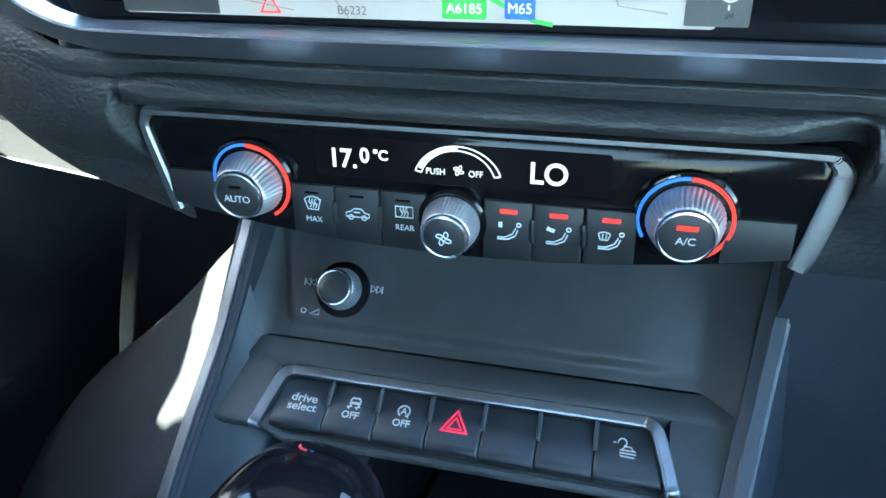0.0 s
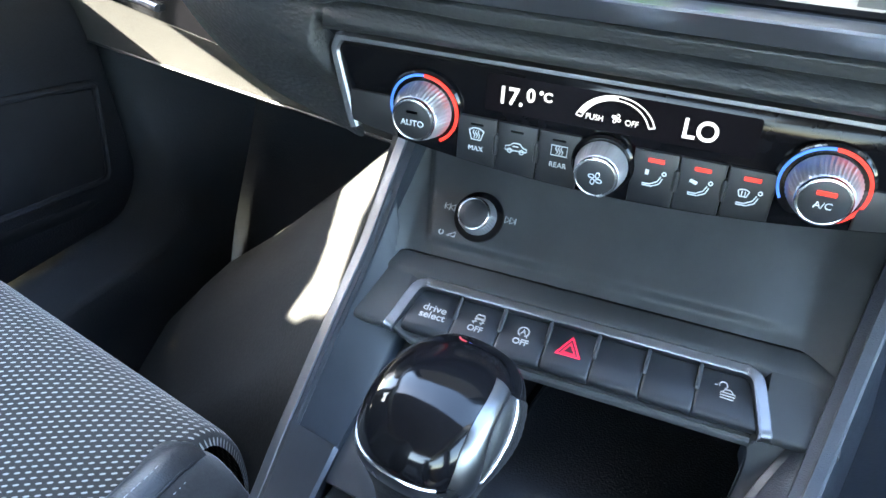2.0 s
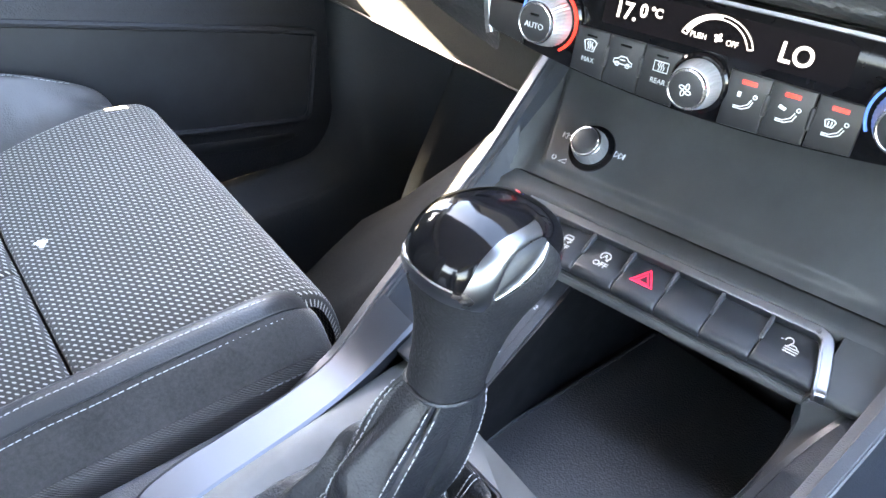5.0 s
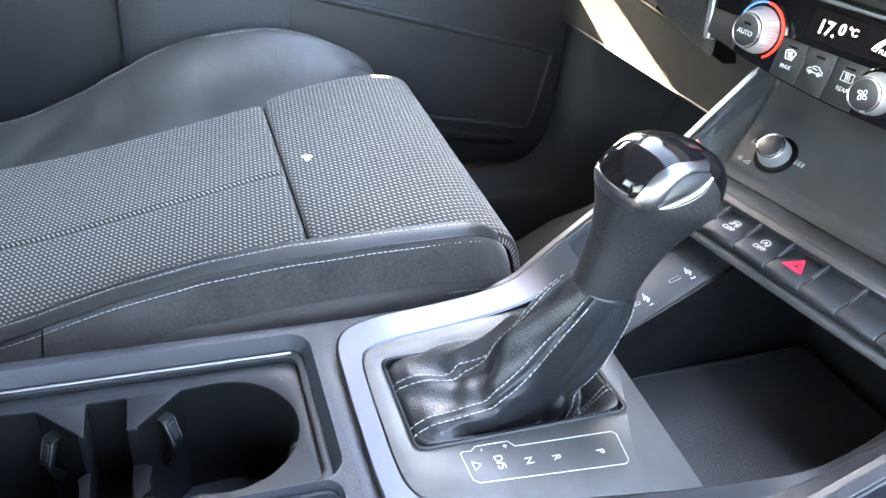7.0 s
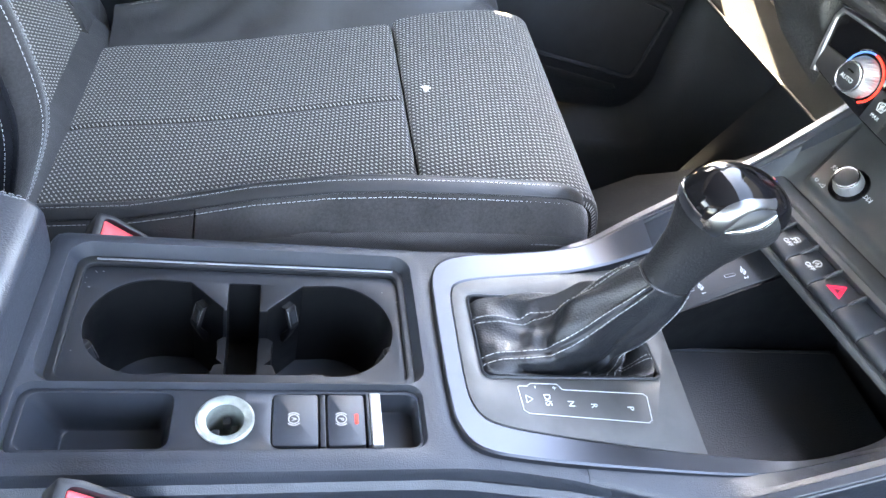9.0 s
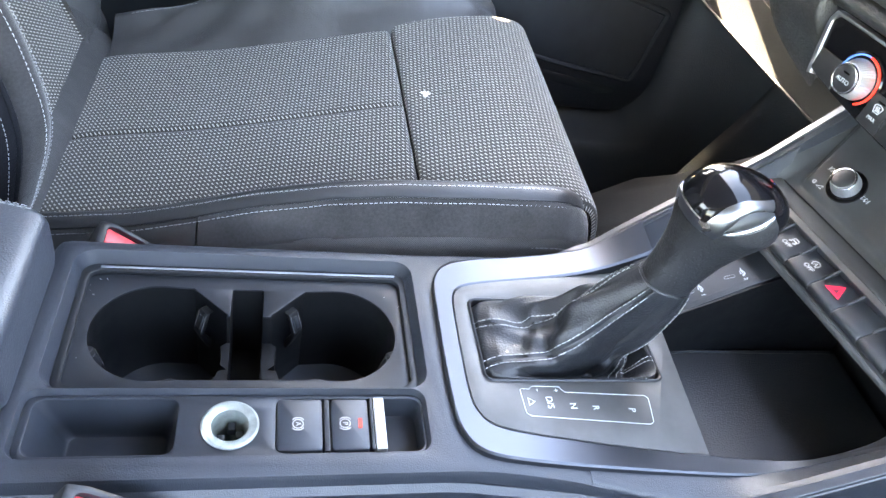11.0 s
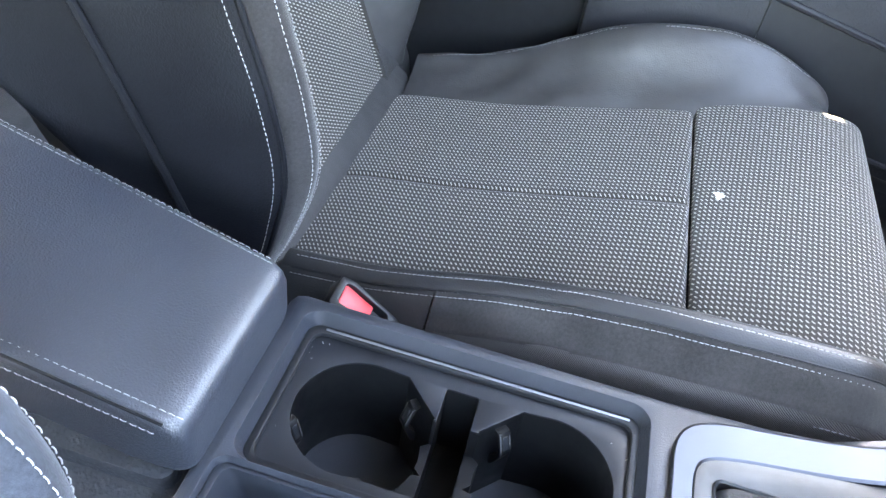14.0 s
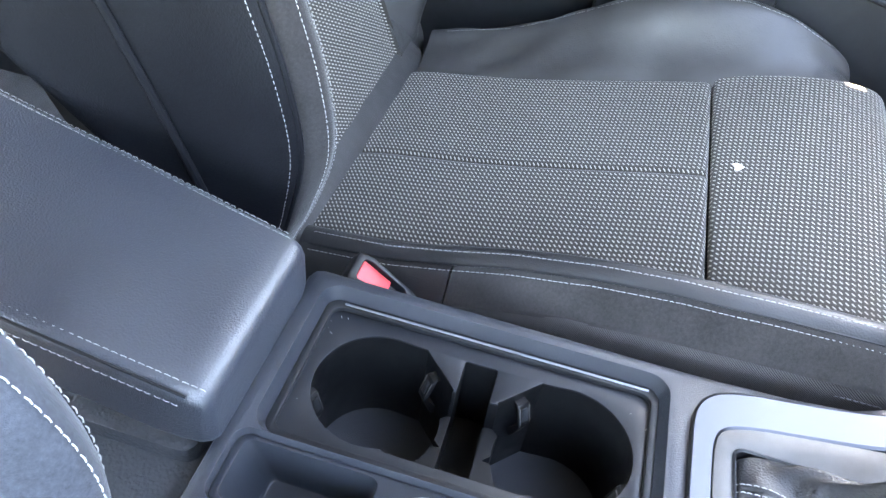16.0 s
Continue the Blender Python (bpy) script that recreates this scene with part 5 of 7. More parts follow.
for i, p in enumerate(fr):
    a, b = fr[max(i - 1, 0)], fr[min(i + 1, len(fr) - 1)]
    d = Vector((b.x - a.x, b.y - a.y, 0)).normalized()
    s, w, c = Vector((-d.y, d.x, 0)), p.z, Vector((p.x, p.y, 0))
    up = Vector((0, 0, 1))
    rings.append([c - s * w - up * 0.006, c - s * w + up * 0.0006, c - s * w * 0.6 + up * 0.0016, c + s * w * 0.6 + up * 0.0016, c + s * w + up * 0.0006, c + s * w - up * 0.006])
mesh("panel_frame", *loft(rings), TRIM, CLIMATE, "satin silver frame round the panel", xf=PF)


def lit_ring(parent, m, r0, r1, a0, a1, mat_, name):
    g = Geo()
    n = 24
    ring = []
    for k in range(n + 1):
        t = radians(90 - (a0 + (a1 - a0) * k / n))
        c, s = math.cos(t), math.sin(t)
        ring.append([(r0 * c, r0 * s, 0), (r0 * c, r0 * s, 0.0010), (r1 * c, r1 * s, 0.0010), (r1 * c, r1 * s, 0)])
    g.add(*loft(ring))
    return mesh(name, g.V, g.F, mat_, parent, xf=m)


KA = Vector((0, -1, 0.05)).normalized()


def temperature_knob(x, text, lamp):
    m = DASH @ facing((x, 1.0135, 0.7215), KA)
    mesh("knob_collar", *lathe([(0.0190, -0.006), (0.0186, 0.0012), (0.0176, 0.0022), (0.0140, 0.0022), (0.0001, 0.0022)], 56), GLOSS, CLIMATE, xf=m)
    k = dial("temperature_knob", CLIMATE, m @ Matrix.Translation((0, 0, 0.002)), 0.0105, 0.0135, 0.0003, 0.00045, 44, 1.30, KNURL, PLASTIC)
    mr = m @ Matrix.Translation((0, 0, 0.0020))
    lit_ring(k, mr, 0.0160, 0.0171, -120, 0, LIT_BLUE, "blue_scale")
    lit_ring(k, mr, 0.0157, 0.0171, 1, 150, LIT_RED, "red_scale")
    lit_ring(k, mr, 0.0178, 0.0186, -42, -12, CHROME, "pointer")
    face = m @ Matrix.Translation((0, 0, 0.0157))
    letters(text, 0.0041, PAINT_GREY, k, face @ Matrix.Translation((0, -0.0012, 0)), h=0.0001)
    if lamp:
        mesh("tell_tale", *prism(rrect(-0.0036, -0.0009, 0.0036, 0.0009, 0.0003, 2), 0, 0.0004), LIT_RED, k, xf=face @ Matrix.Translation((0, 0.0042, 0)))
    else:
        mesh("tell_tale", *prism(rrect(-0.0026, -0.0006, 0.0026, 0.0006, 0.0003, 2), 0, 0.0003), GLOSS, k, xf=face @ Matrix.Translation((0, 0.0042, 0)))


temperature_knob(-0.0815, "AUTO", False)
temperature_knob(0.0898, "A/C", True)
mf = DASH @ facing((0.0035, 1.0110, 0.7125), KA)
mesh("knob_collar", *lathe([(0.0140, -0.006), (0.0138, 0.0014), (0.0128, 0.0022), (0.0001, 0.0022)], 48), GLOSS, CLIMATE, xf=mf)
fan = dial("fan_knob", CLIMATE, mf @ Matrix.Translation((0, 0, 0.002)), 0.0094, 0.0125, 0.0003, 0.00030, 46, 1.20)
strokes(fan_mark(1.1), 0.0004).put("symbol", PAINT_GREY, fan, xf=mf @ Matrix.Translation((0, 0, 0.0147)))

# ---- dash: soft pad, screen, glove box ----
DASHB = thing("dashboard", (0, 1.2, 0.5), "black grained soft-touch dashboard pad above the climate panel", "dashboard")


# outline of the pad: its upper edge under the screen's surround, and its lower edge round the panel
PAD_TOP = [(-0.300, 1.060, 0.880), (-0.258, 1.050, 0.840), (-0.220, 1.036, 0.808), (-0.196, 1.026, 0.792), (-0.172, 1.018, 0.781), (-0.158, 1.0145, 0.776), (-0.150, 1.0135, 0.7745), (-0.146, 1.0135, 0.7745), (-0.142, 1.0135, 0.7745), (-0.137, 1.0135, 0.7745), (-0.128, 1.0135, 0.7745), (-0.10, 1.0135, 0.7745)]
PAD_TOP += [(x, 1.0135, 0.7745) for x in (0.0, 0.10, 0.122, 0.134, 0.140, 0.144, 0.148, 0.152, 0.160, 0.175, 0.20, 0.26)]
PAD_LOW = [(-0.350, 1.080, 0.840), (-0.300, 1.070, 0.795), (-0.258, 1.055, 0.752), (-0.229, 1.048, 0.722), (-0.196, 1.042, 0.702), (-0.166, 1.036, 0.693), (-0.138, 1.026, 0.690), (-0.1225, 1.018, 0.692), (-0.1235, 1.0175, 0.708), (-0.1290, 1.0175, 0.730), (-0.1330, 1.0175, 0.746), (-0.120, 1.0175, 0.7515)]
PAD_LOW += [(0.0, 1.0175, 0.7515), (0.10, 1.0175, 0.7515), (0.126, 1.0175, 0.7520), (0.1405, 1.0175, 0.7512), (0.1448, 1.0175, 0.7430), (0.1420, 1.0175, 0.7250), (0.1378, 1.0175, 0.7080), (0.1350, 1.018, 0.6975), (0.1470, 1.024, 0.6930), (0.168, 1.030, 0.6900), (0.20, 1.033, 0.6890), (0.26, 1.035, 0.6880)]
HOLLOW = [0, 0, 0, 0, 0.1, 0.45, 0.85, 1, 1, 1, 0.5, 0, 0, 0, 0.3, 0.7, 1, 1, 1, 0.9, 0.6, 0.3, 0.1, 0]
SWELL = [0.012, 0.012, 0.013, 0.014, 0.014, 0.0135, 0.0125, 0.0115, 0.011, 0.0108, 0.0125, 0.0105, 0.0105, 0.0105, 0.0105, 0.0108, 0.011, 0.0115, 0.012, 0.0125, 0.013, 0.0135, 0.014, 0.014]
pt, pl = smooth_path(PAD_TOP, 10), smooth_path(PAD_LOW, 10)
ph = smooth_path([(h, w, 0) for h, w in zip(HOLLOW, SWELL)], 10)


def pad(u, v):
    """u along the pad from its upper left end; v from the surround down to the lower edge."""
    i = min(len(pt) - 1, round(u * (len(pt) - 1)))
    a, b, hollow, swell = pt[i], pl[i], min(1, max(0, ph[i].x)), ph[i].y
    q = a.lerp(b, v)
    # a flat strip under the surround, a crease, then the padded roll; the strip keeps its breadth of a centimetre
    k = min(0.42, 0.0105 / max(0.02, (b - a).length))
    if v < k:
        out = 0.42 * ease(v / (0.25 * k)) * (1 - 0.9 * ease((v - 0.80 * k) / (0.20 * k)))
    else:
        out = 0.04 + 0.96 * max(0, math.sin(math.pi * (v - k) / (1 - k))) ** 0.6
    fade = ease((-0.105 - q.x) / 0.075)
    out += (max(0, math.sin(math.pi * v)) ** 0.6 - out) * fade
    # beside the panel the skin dips into a smooth hollow
    dip = ease((v - 0.30) / 0.45)
    y = q.y - swell * out * (1 - hollow * dip) + hollow * dip * 0.006
    return (q.x, y, q.z)


mesh("soft_pad", *grid(pad, len(pt) - 1, 64), LEATHER_DASH, DASHB, "black grained soft pad", xf=DASH, smooth=75)
mesh("dash_core", *prism(rrect(-0.20, 1.050, 0.34, 1.30, 0.02), 0.712, 0.80, 0.01), PLASTIC_DARK, DASHB, xf=DASH)
mesh("right_knee_pad", *loft([[(0.1345, 1.075, 0.30), (0.34, 1.08, 0.30), (0.34, 1.25, 0.30), (0.13, 1.25, 0.30)], [(0.1365, 1.050, 0.64), (0.34, 1.05, 0.64), (0.34, 1.25, 0.64), (0.137, 1.25, 0.64)], [(0.138, 1.040, 0.692), (0.34, 1.045, 0.692), (0.34, 1.25, 0.70), (0.14, 1.25, 0.70)]]), PLASTIC_SOFT, DASHB, xf=DASH)

SCREEN = thing("touch_screen", (0, 1.01, 0.78), "lit touch screen showing a road map in a silver surround", "screen")
SF = DASH @ facing((0, 1.0115, 0.7870), (0, -1, 0.10))
mesh("screen_glass", *prism(rrect(-0.145, 0.0, 0.150, 0.120, 0.012, 6), -0.012, 0, 0.001), GLOSS, SCREEN, xf=SF)


def map_paper():
    m, nt, b = material("map_image", (0.3, 0.28, 0.26), 0.3)
    n = noise_tex(nt, coords(nt), 30, 3)
    r = tint(nt, b, remap(nt, n, 0.35, 0.65), (0.84, 0.74, 0.66), (0.95, 0.88, 0.82))
    nt.links.new(r.outputs[0], b.inputs["Emission Color"])
    nt.links.remove(b.inputs["Base Color"].links[0])
    b.inputs["Emission Strength"].default_value = 0.0088
    return m


mp = mesh("map_picture", *prism(rrect(-0.1175, 0.0035, 0.0895, 0.110, 0.001, 2), 0, 0.0004), map_paper(), SCREEN, "pale lit road map", xf=SF)
ROAD = glow("map_road", (0.62, 0.55, 0.47), 0.025)
GREEN = glow("map_green", (0.12, 0.70, 0.10), 0.035)
BLUE = glow("map_blue", (0.05, 0.22, 0.85), 0.035)
MAPM = SF @ Matrix.Translation((0, 0, 0.0005))
strokes([[(-0.03, 0.05), (-0.036, 0.012), (-0.030, 0.004)], [(-0.01, 0.05), (0.004, 0.016), (0.012, 0.011)], [(0.045, 0.06), (0.060, 0.010), (0.075, 0.008)], [(0.06, 0.012), (0.085, 0.014)], [(0.035, 0.03), (0.028, 0.018), (0.012, 0.016)], [(-0.08, 0.05), (-0.075, 0.010), (-0.05, 0.006)]], 0.0007).put("map_road", ROAD, mp, xf=MAPM)
strokes([[(-0.048, 0.0175), (-0.038, 0.0155), (-0.022, 0.018)], [(0.006, 0.022), (0.018, 0.012), (0.034, 0.0045), (0.040, 0.0035)], [(-0.02, 0.02), (-0.006, 0.03)]], 0.0014).put("map_route", GREEN, mp, xf=MAPM)
for text, x, y, w, mat_ in (("A6185", 0.0108, 0.0078, 0.0150, GREEN), ("M65", 0.0292, 0.0082, 0.0100, BLUE)):
    mesh("road_shield", *prism(rrect(x - w / 2, y - 0.0033, x + w / 2, y + 0.0033, 0.0006, 2), 0, 0.0003), mat_, mp, xf=MAPM)
    letters(text, 0.0046, LIT_WHITE, mp, MAPM @ Matrix.Translation((x, y, 0.0005)), h=0.0001)
INK = glow("map_ink", (0.28, 0.24, 0.24), 0.012)
letters("B6232", 0.0042, INK, mp, MAPM @ Matrix.Translation((-0.0285, 0.0062, 0.0002)), h=0.0001)
letters("Simonstone", 0.0052, INK, mp, MAPM @ Matrix.Translation((0.0560, 0.0135, 0.0002)), h=0.0001, sx=1.05)
strokes([[(-0.0625, 0.0050), (-0.0555, 0.0050), (-0.0590, 0.0115), (-0.0625, 0.0050)]], 0.0011).put("warning_mark", LIT_RED, mp, xf=MAPM)
mesh("map_button", *prism(rrect(0.0800, 0.0045, 0.0990, 0.030, 0.0005, 2), 0, 0.0003), plain("map_button_grey", (0.05, 0.05, 0.05), 0.3), mp, xf=MAPM)
strokes([arc(0.0925, 0.0150, 0.0030, 0, 360, 20), [(0.0925, 0.0205), (0.0925, 0.0190)], [(0.0925, 0.0110), (0.0925, 0.0095)], [(0.0870, 0.0150), (0.0885, 0.0150)], [(0.0965, 0.0150), (0.0980, 0.0150)], [(0.0912, 0.0135), (0.0925, 0.0165), (0.0938, 0.0135)]], 0.0005).put("compass_mark", LIT_WHITE, mp, xf=MAPM @ Matrix.Translation((0, 0, 0.0004)))
mesh("map_footer", *prism(rrect(-0.1180, 0.0040, -0.0790, 0.0090, 0.0003, 2), 0, 0.0003), plain("map_footer_grey", (0.05, 0.045, 0.045), 0.3), mp, xf=MAPM)
# silver surround: a broad bar under the glass, turning up at the left
sb = smooth_path([(-0.215, 1.030, 0.835), (-0.190, 1.020, 0.803), (-0.168, 1.013, 0.7895), (-0.140, 1.0075, 0.7825), (-0.11, 1.0060, 0.7812), (0.0, 1.0060, 0.7810), (0.10, 1.0060, 0.7810), (0.26, 1.0060, 0.7810)], 6)
rings = []
for i, p in enumerate(sb):
    a, b = sb[max(i - 1, 0)], sb[min(i + 1, len(sb) - 1)]
    d = (b - a).normalized()
    s = d.cross(Vector((0, -1, 0))).normalized()
    w = 0.0062 + 0.004 * ease((-0.14 - p.x) / 0.06)
    o = Vector((0, -1, 0))
    rings.append([p + s * w - o * 0.008, p + s * w - o * 0.0034, p + s * w * 0.93 - o * 0.0028, p + s * w * 0.82 - o * 0.0022, p + o * 0.0016, p - s * w * 0.80 + o * 0.0056, p - s * w * 0.96 + o * 0.0050, p - s * w - o * 0.004])
mesh("silver_surround", *loft(rings), ALU_X, SCREEN, "brushed silver bar under the screen", xf=DASH)
mesh("shadow_gap", *prism(rrect(-0.140, 1.014, 0.26, 1.06, 0.004), 0.765, 0.776), PLASTIC_DARK, SCREEN, xf=DASH)

GLOVE = thing("glove_box", (-0.45, 1.17, 0.57), "closed dark grey glove box under the dashboard", "glove box")
rings = []
for x in (-0.70, -0.68, -0.46, -0.24, -0.145):
    rings.append([(x, 1.180, 0.566), (x, 1.1760, 0.568), (x, 1.1700, 0.620), (x, 1.140, 0.690), (x, 1.108, 0.735), (x, 1.40, 0.76), (x, 1.40, 0.566)])
mesh("glove_lid", *loft(rings), LID, GLOVE, "grained grey lid")
mesh("lid_lip", *tube([(-0.70, 1.1755, 0.5672), (-0.45, 1.1755, 0.5672), (-0.15, 1.1755, 0.5672)], 0.0016, 6), PLASTIC_DARK, GLOVE, "dark lower edge of the lid")
mesh("dash_decor", *loft([[(x, 1.150, z - 0.050), (x, 1.063, z - 0.001), (x, 1.060, z + 0.002), (x, 1.095, 0.840), (x, 1.30, 0.86), (x, 1.30, z - 0.050)] for x, z in ((-0.74, 0.797), (-0.56, 0.732), (-0.45, 0.696), (-0.346, 0.686), (-0.28, 0.680))]), plain("decor_black", (0.0022, 0.0022, 0.0026), 0.12, spec=0.35, vary=0.1), DASHB, "gloss black dash panel ahead of the passenger seat")
mesh("decor_strip", *tube([(-0.70, 1.060, 0.795), (-0.56, 1.060, 0.744), (-0.45, 1.060, 0.707), (-0.350, 1.060, 0.697)], 0.0028, 8), TRIM, DASHB)
tagged(mesh("dash_top", *loft([[(x, 1.09, 0.835), (x, 1.12, 0.875), (x, 1.62, 0.90), (x, 1.62, 0.80), (x, 1.09, 0.80)] for x in (-0.74, 0.0, 0.80)]), LEATHER_DASH), "black grained top of the dashboard", "dashboard", "", "structure")

# ---- gear lever ----
KNOB_METAL = plain("knob_metal", (0.20, 0.205, 0.22), 0.30, metal=1.0, vary=0.05)
LEVER = thing("gear_lever", (-0.015, 0.825, 0.52), "gear lever with gloss black knob and stitched black leather boot", "gear lever")
# boot: from the opening in the plate to the neck, with folds
NECK = Vector((-0.004, 0.8720, 0.6015))
AX = Vector((0.03, 0.20, 1.0)).normalized()
NX = Vector((1, 0, 0))
NX = (NX - AX * NX.dot(AX)).normalized()
NY = AX.cross(NX)


def superr(a, rx, ry, e=2.6):
    c, s = math.cos(a), math.sin(a)
    k = (abs(c) ** e + abs(s) ** e) ** (-1 / e)
    return rx * k * c, ry * k * s


REAR_Z = [(0, 0.0), (0.04, 0.07), (0.14, 0.115), (0.35, 0.145), (0.52, 0.20), (0.62, 0.32), (0.80, 0.66), (1, 1)]
LEFT_Z = [(0, 0.0), (0.05, 0.08), (0.2, 0.14), (0.4, 0.28), (0.6, 0.48), (0.8, 0.76), (1, 1)]
HOLLOW_Z = [(0, 0.0), (0.04, 0.07), (0.10, 0.02), (0.25, -0.26), (0.45, -0.20), (0.65, 0.14), (0.85, 0.62), (1, 1)]
SEAMS = [(-105, -126), (-57, -45), (36, 50)]


def seam_at(k, t):
    a0, a1 = SEAMS[k]
    return a0 + (a1 - a0) * ease((t - 0.15) / 0.85)


def boot_at(deg, t):
    """The boot's skin: deg round the opening (0 to the driver, -90 to the rear), t from its rim up to the neck."""
    a = radians(deg)
    x, y = superr(a, 0.0373, 0.0655, 9)
    low_ = Vector((-0.0152 + x, 0.826 + y, 0.5225))
    dx, dy = superr(a, 0.0156, 0.0181)
    top = NECK + NX * dx + NY * dy
    left = ease((-deg - 118) / 40) if deg < 0 else ease((deg - 120) / 30)
    ridge = seam_at(1, t)
    dark = ease((deg - ridge - 9) / 22) * (1 - left) if deg < 120 else 1 - left
    w_rear = max(0, 1 - left - dark)
    f = interp(t, REAR_Z) * w_rear + interp(t, LEFT_Z) * left + interp(t, HOLLOW_Z) * dark
    # the slack skin of the flank runs inwards sooner
    h = t + dark * 0.42 * math.sin(math.pi * t) - w_rear * 0.05 * math.sin(math.pi * t)
    q = low_.lerp(top, min(1, h))
    q.z = low_.z + (top.z - low_.z) * f
    q += Vector((-0.010, -0.016, 0)) * dark * math.sin(math.pi * min(1, t * 1.05)) ** 1.5
    out = Vector((math.cos(a), math.sin(a), 0.8)).normalized()
    b = math.sin(math.pi * t) ** 0.7
    knee = math.exp(-((t - 0.55) / 0.13) ** 2)
    d = 0.0026 * b * math.sin(3 * a + 7 * t + 0.6) + 0.0016 * b * math.sin(8 * a - 13 * t) + 0.0020 * b * math.sin(26 * t + 2.5 * a + 0.8 * math.sin(5 * a)) * (0.4 + 0.9 * knee)
    d += 0.0042 * w_rear * math.exp(-((t - 0.70) / 0.10) ** 2) * math.cos((deg + 88) * 0.06)
    for k in range(3):
        g = (deg - seam_at(k, t)) / (3.2 + 3.0 * t)
        d += 0.0011 * math.exp(-((abs(g) - 0.9) / 0.55) ** 2) - 0.0010 * math.exp(-(g / 0.35) ** 2)
    return q + out * d * (1 if t > 0.02 else t / 0.02)


NB, NT = 200, 56
rings = [[boot_at(-180 + 360 * k / NB, j / NT) for k in range(NB)] for j in range(NT + 1)]
boot = mesh("boot", *loft(rings, True, False), LEATHER_BOOT, LEVER, "creased black leather boot with white stitching", smooth=80)
for k in range(3):
    for sgn in (-1, 1):
        line = []
        for j in range(1, 56):
            t = j / 56
            deg = seam_at(k, t) + sgn * (3.2 + 3.0 * t)
            a = radians(deg)
            line.append(boot_at(deg, t) + Vector((math.cos(a), math.sin(a), 0.8)).normalized() * 0.0003)
        a = radians(seam_at(k, 0.5))
        stitches(line, THREAD, boot, 0.0038, 0.0026, 0.00029, 0.0003, (math.cos(a), math.sin(a), 0.8))
for off in (-2.5, 2.5):
    line = [boot_at(64 + off, 0.02 + 0.30 * j / 12) + Vector((0, 0, 0.0005)) for j in range(13)]
    stitches(line, THREAD, boot, 0.0038, 0.0026, 0.00028, 0.0003)
# grip: perforated leather, slim at the boot and swelling under the knob
GRIP = grained("grip_leather", (0.006, 0.006, 0.008), (0.010, 0.011, 0.013), 0.5, 700, 0.0004)
GRIP_PROF = [(-0.006, 0.0148, 0.0172), (0.004, 0.0150, 0.0175), (0.018, 0.0158, 0.0186), (0.032, 0.0175, 0.0212), (0.044, 0.0205, 0.0252), (0.0535, 0.0240, 0.0294), (0.0590, 0.0258, 0.0314)]


def grip_at(h, a, off=0.0):
    rx, ry = interp(h, [(p[0], p[1]) for p in GRIP_PROF]) + off, interp(h, [(p[0], p[2]) for p in GRIP_PROF]) + off
    x, y = superr(a, rx, ry)
    return NECK + AX * h + NX * x + NY * (y + 0.0035 * ease(h / 0.06))


grip = mesh("neck", *loft([[grip_at(-0.006 + 0.065 * j / 24, 2 * math.pi * k / 64) for k in range(64)] for j in range(25)]), GRIP, LEVER, "black perforated leather neck", smooth=70)
mesh("neck_ring", *tube([grip_at(0.0005, 2 * math.pi * k / 40, 0.0006) for k in range(41)], 0.0011, 6), LEATHER_BOOT, LEVER)
g = Geo()
for j in range(9):
    for k in range(34):
        a = 2 * math.pi * (k + 0.5 * (j % 2)) / 34
        if math.cos(a) < 0.1 or math.cos(a) > 0.75:
            c, o = grip_at(0.012 + 0.0042 * j, a, 0.0001), grip_at(0.012 + 0.0042 * j, a, 0.0003)
            u = AX.cross(o - c).normalized()
            g.add([c + AX * 0.0005 * math.cos(b) + u * 0.0005 * math.sin(b) + (o - c) * 0.5 for b in (0, 1.26, 2.51, 3.77, 5.03)], [(0, 1, 2, 3, 4)])
# lighter grey discs: the highlight on each hole's rim is put into the colour
HOLE_GLINT = plain("hole_rim_glint", (0.045, 0.047, 0.052), 0.6)
g.put("perforation_glints", HOLE_GLINT, grip)
# knob: gloss black cap over a chrome band, a chrome blade and a release button on the driver's side
KC = NECK + AX * 0.0595 + NY * 0.0035
DOME = [(-0.0015, 0.0256, 0.0311), (0.0015, 0.0266, 0.0323), (0.0040, 0.0270, 0.0328), (0.0095, 0.0270, 0.0327), (0.0150, 0.0264, 0.0317), (0.0205, 0.0247, 0.0294), (0.0255, 0.0214, 0.0257), (0.0292, 0.0162, 0.0200), (0.0315, 0.0102, 0.0132), (0.0324, 0.0042, 0.0056), (0.0326, 0.0004, 0.0006)]
DOME_FINE = [(p.z, p.x, p.y) for p in smooth_path([(rx, ry, h) for h, rx, ry in DOME], 4)]


def shell(levels, n=72, e=2.5, a0=0.0, a1=360.0, off=0.0):
    rings = []
    m = n if a1 - a0 >= 360 else n + 1
    for h, rx, ry in levels:
        oy = 0.0026 * ease((h - 0.004) / 0.028)
        ring = []
        for k in range(m):
            x, y = superr(radians(a0 + (a1 - a0) * k / n), rx + off, ry + off, e)
            ring.append(KC + AX * h + NX * x + NY * (y + oy))
        rings.append(ring)
    return rings


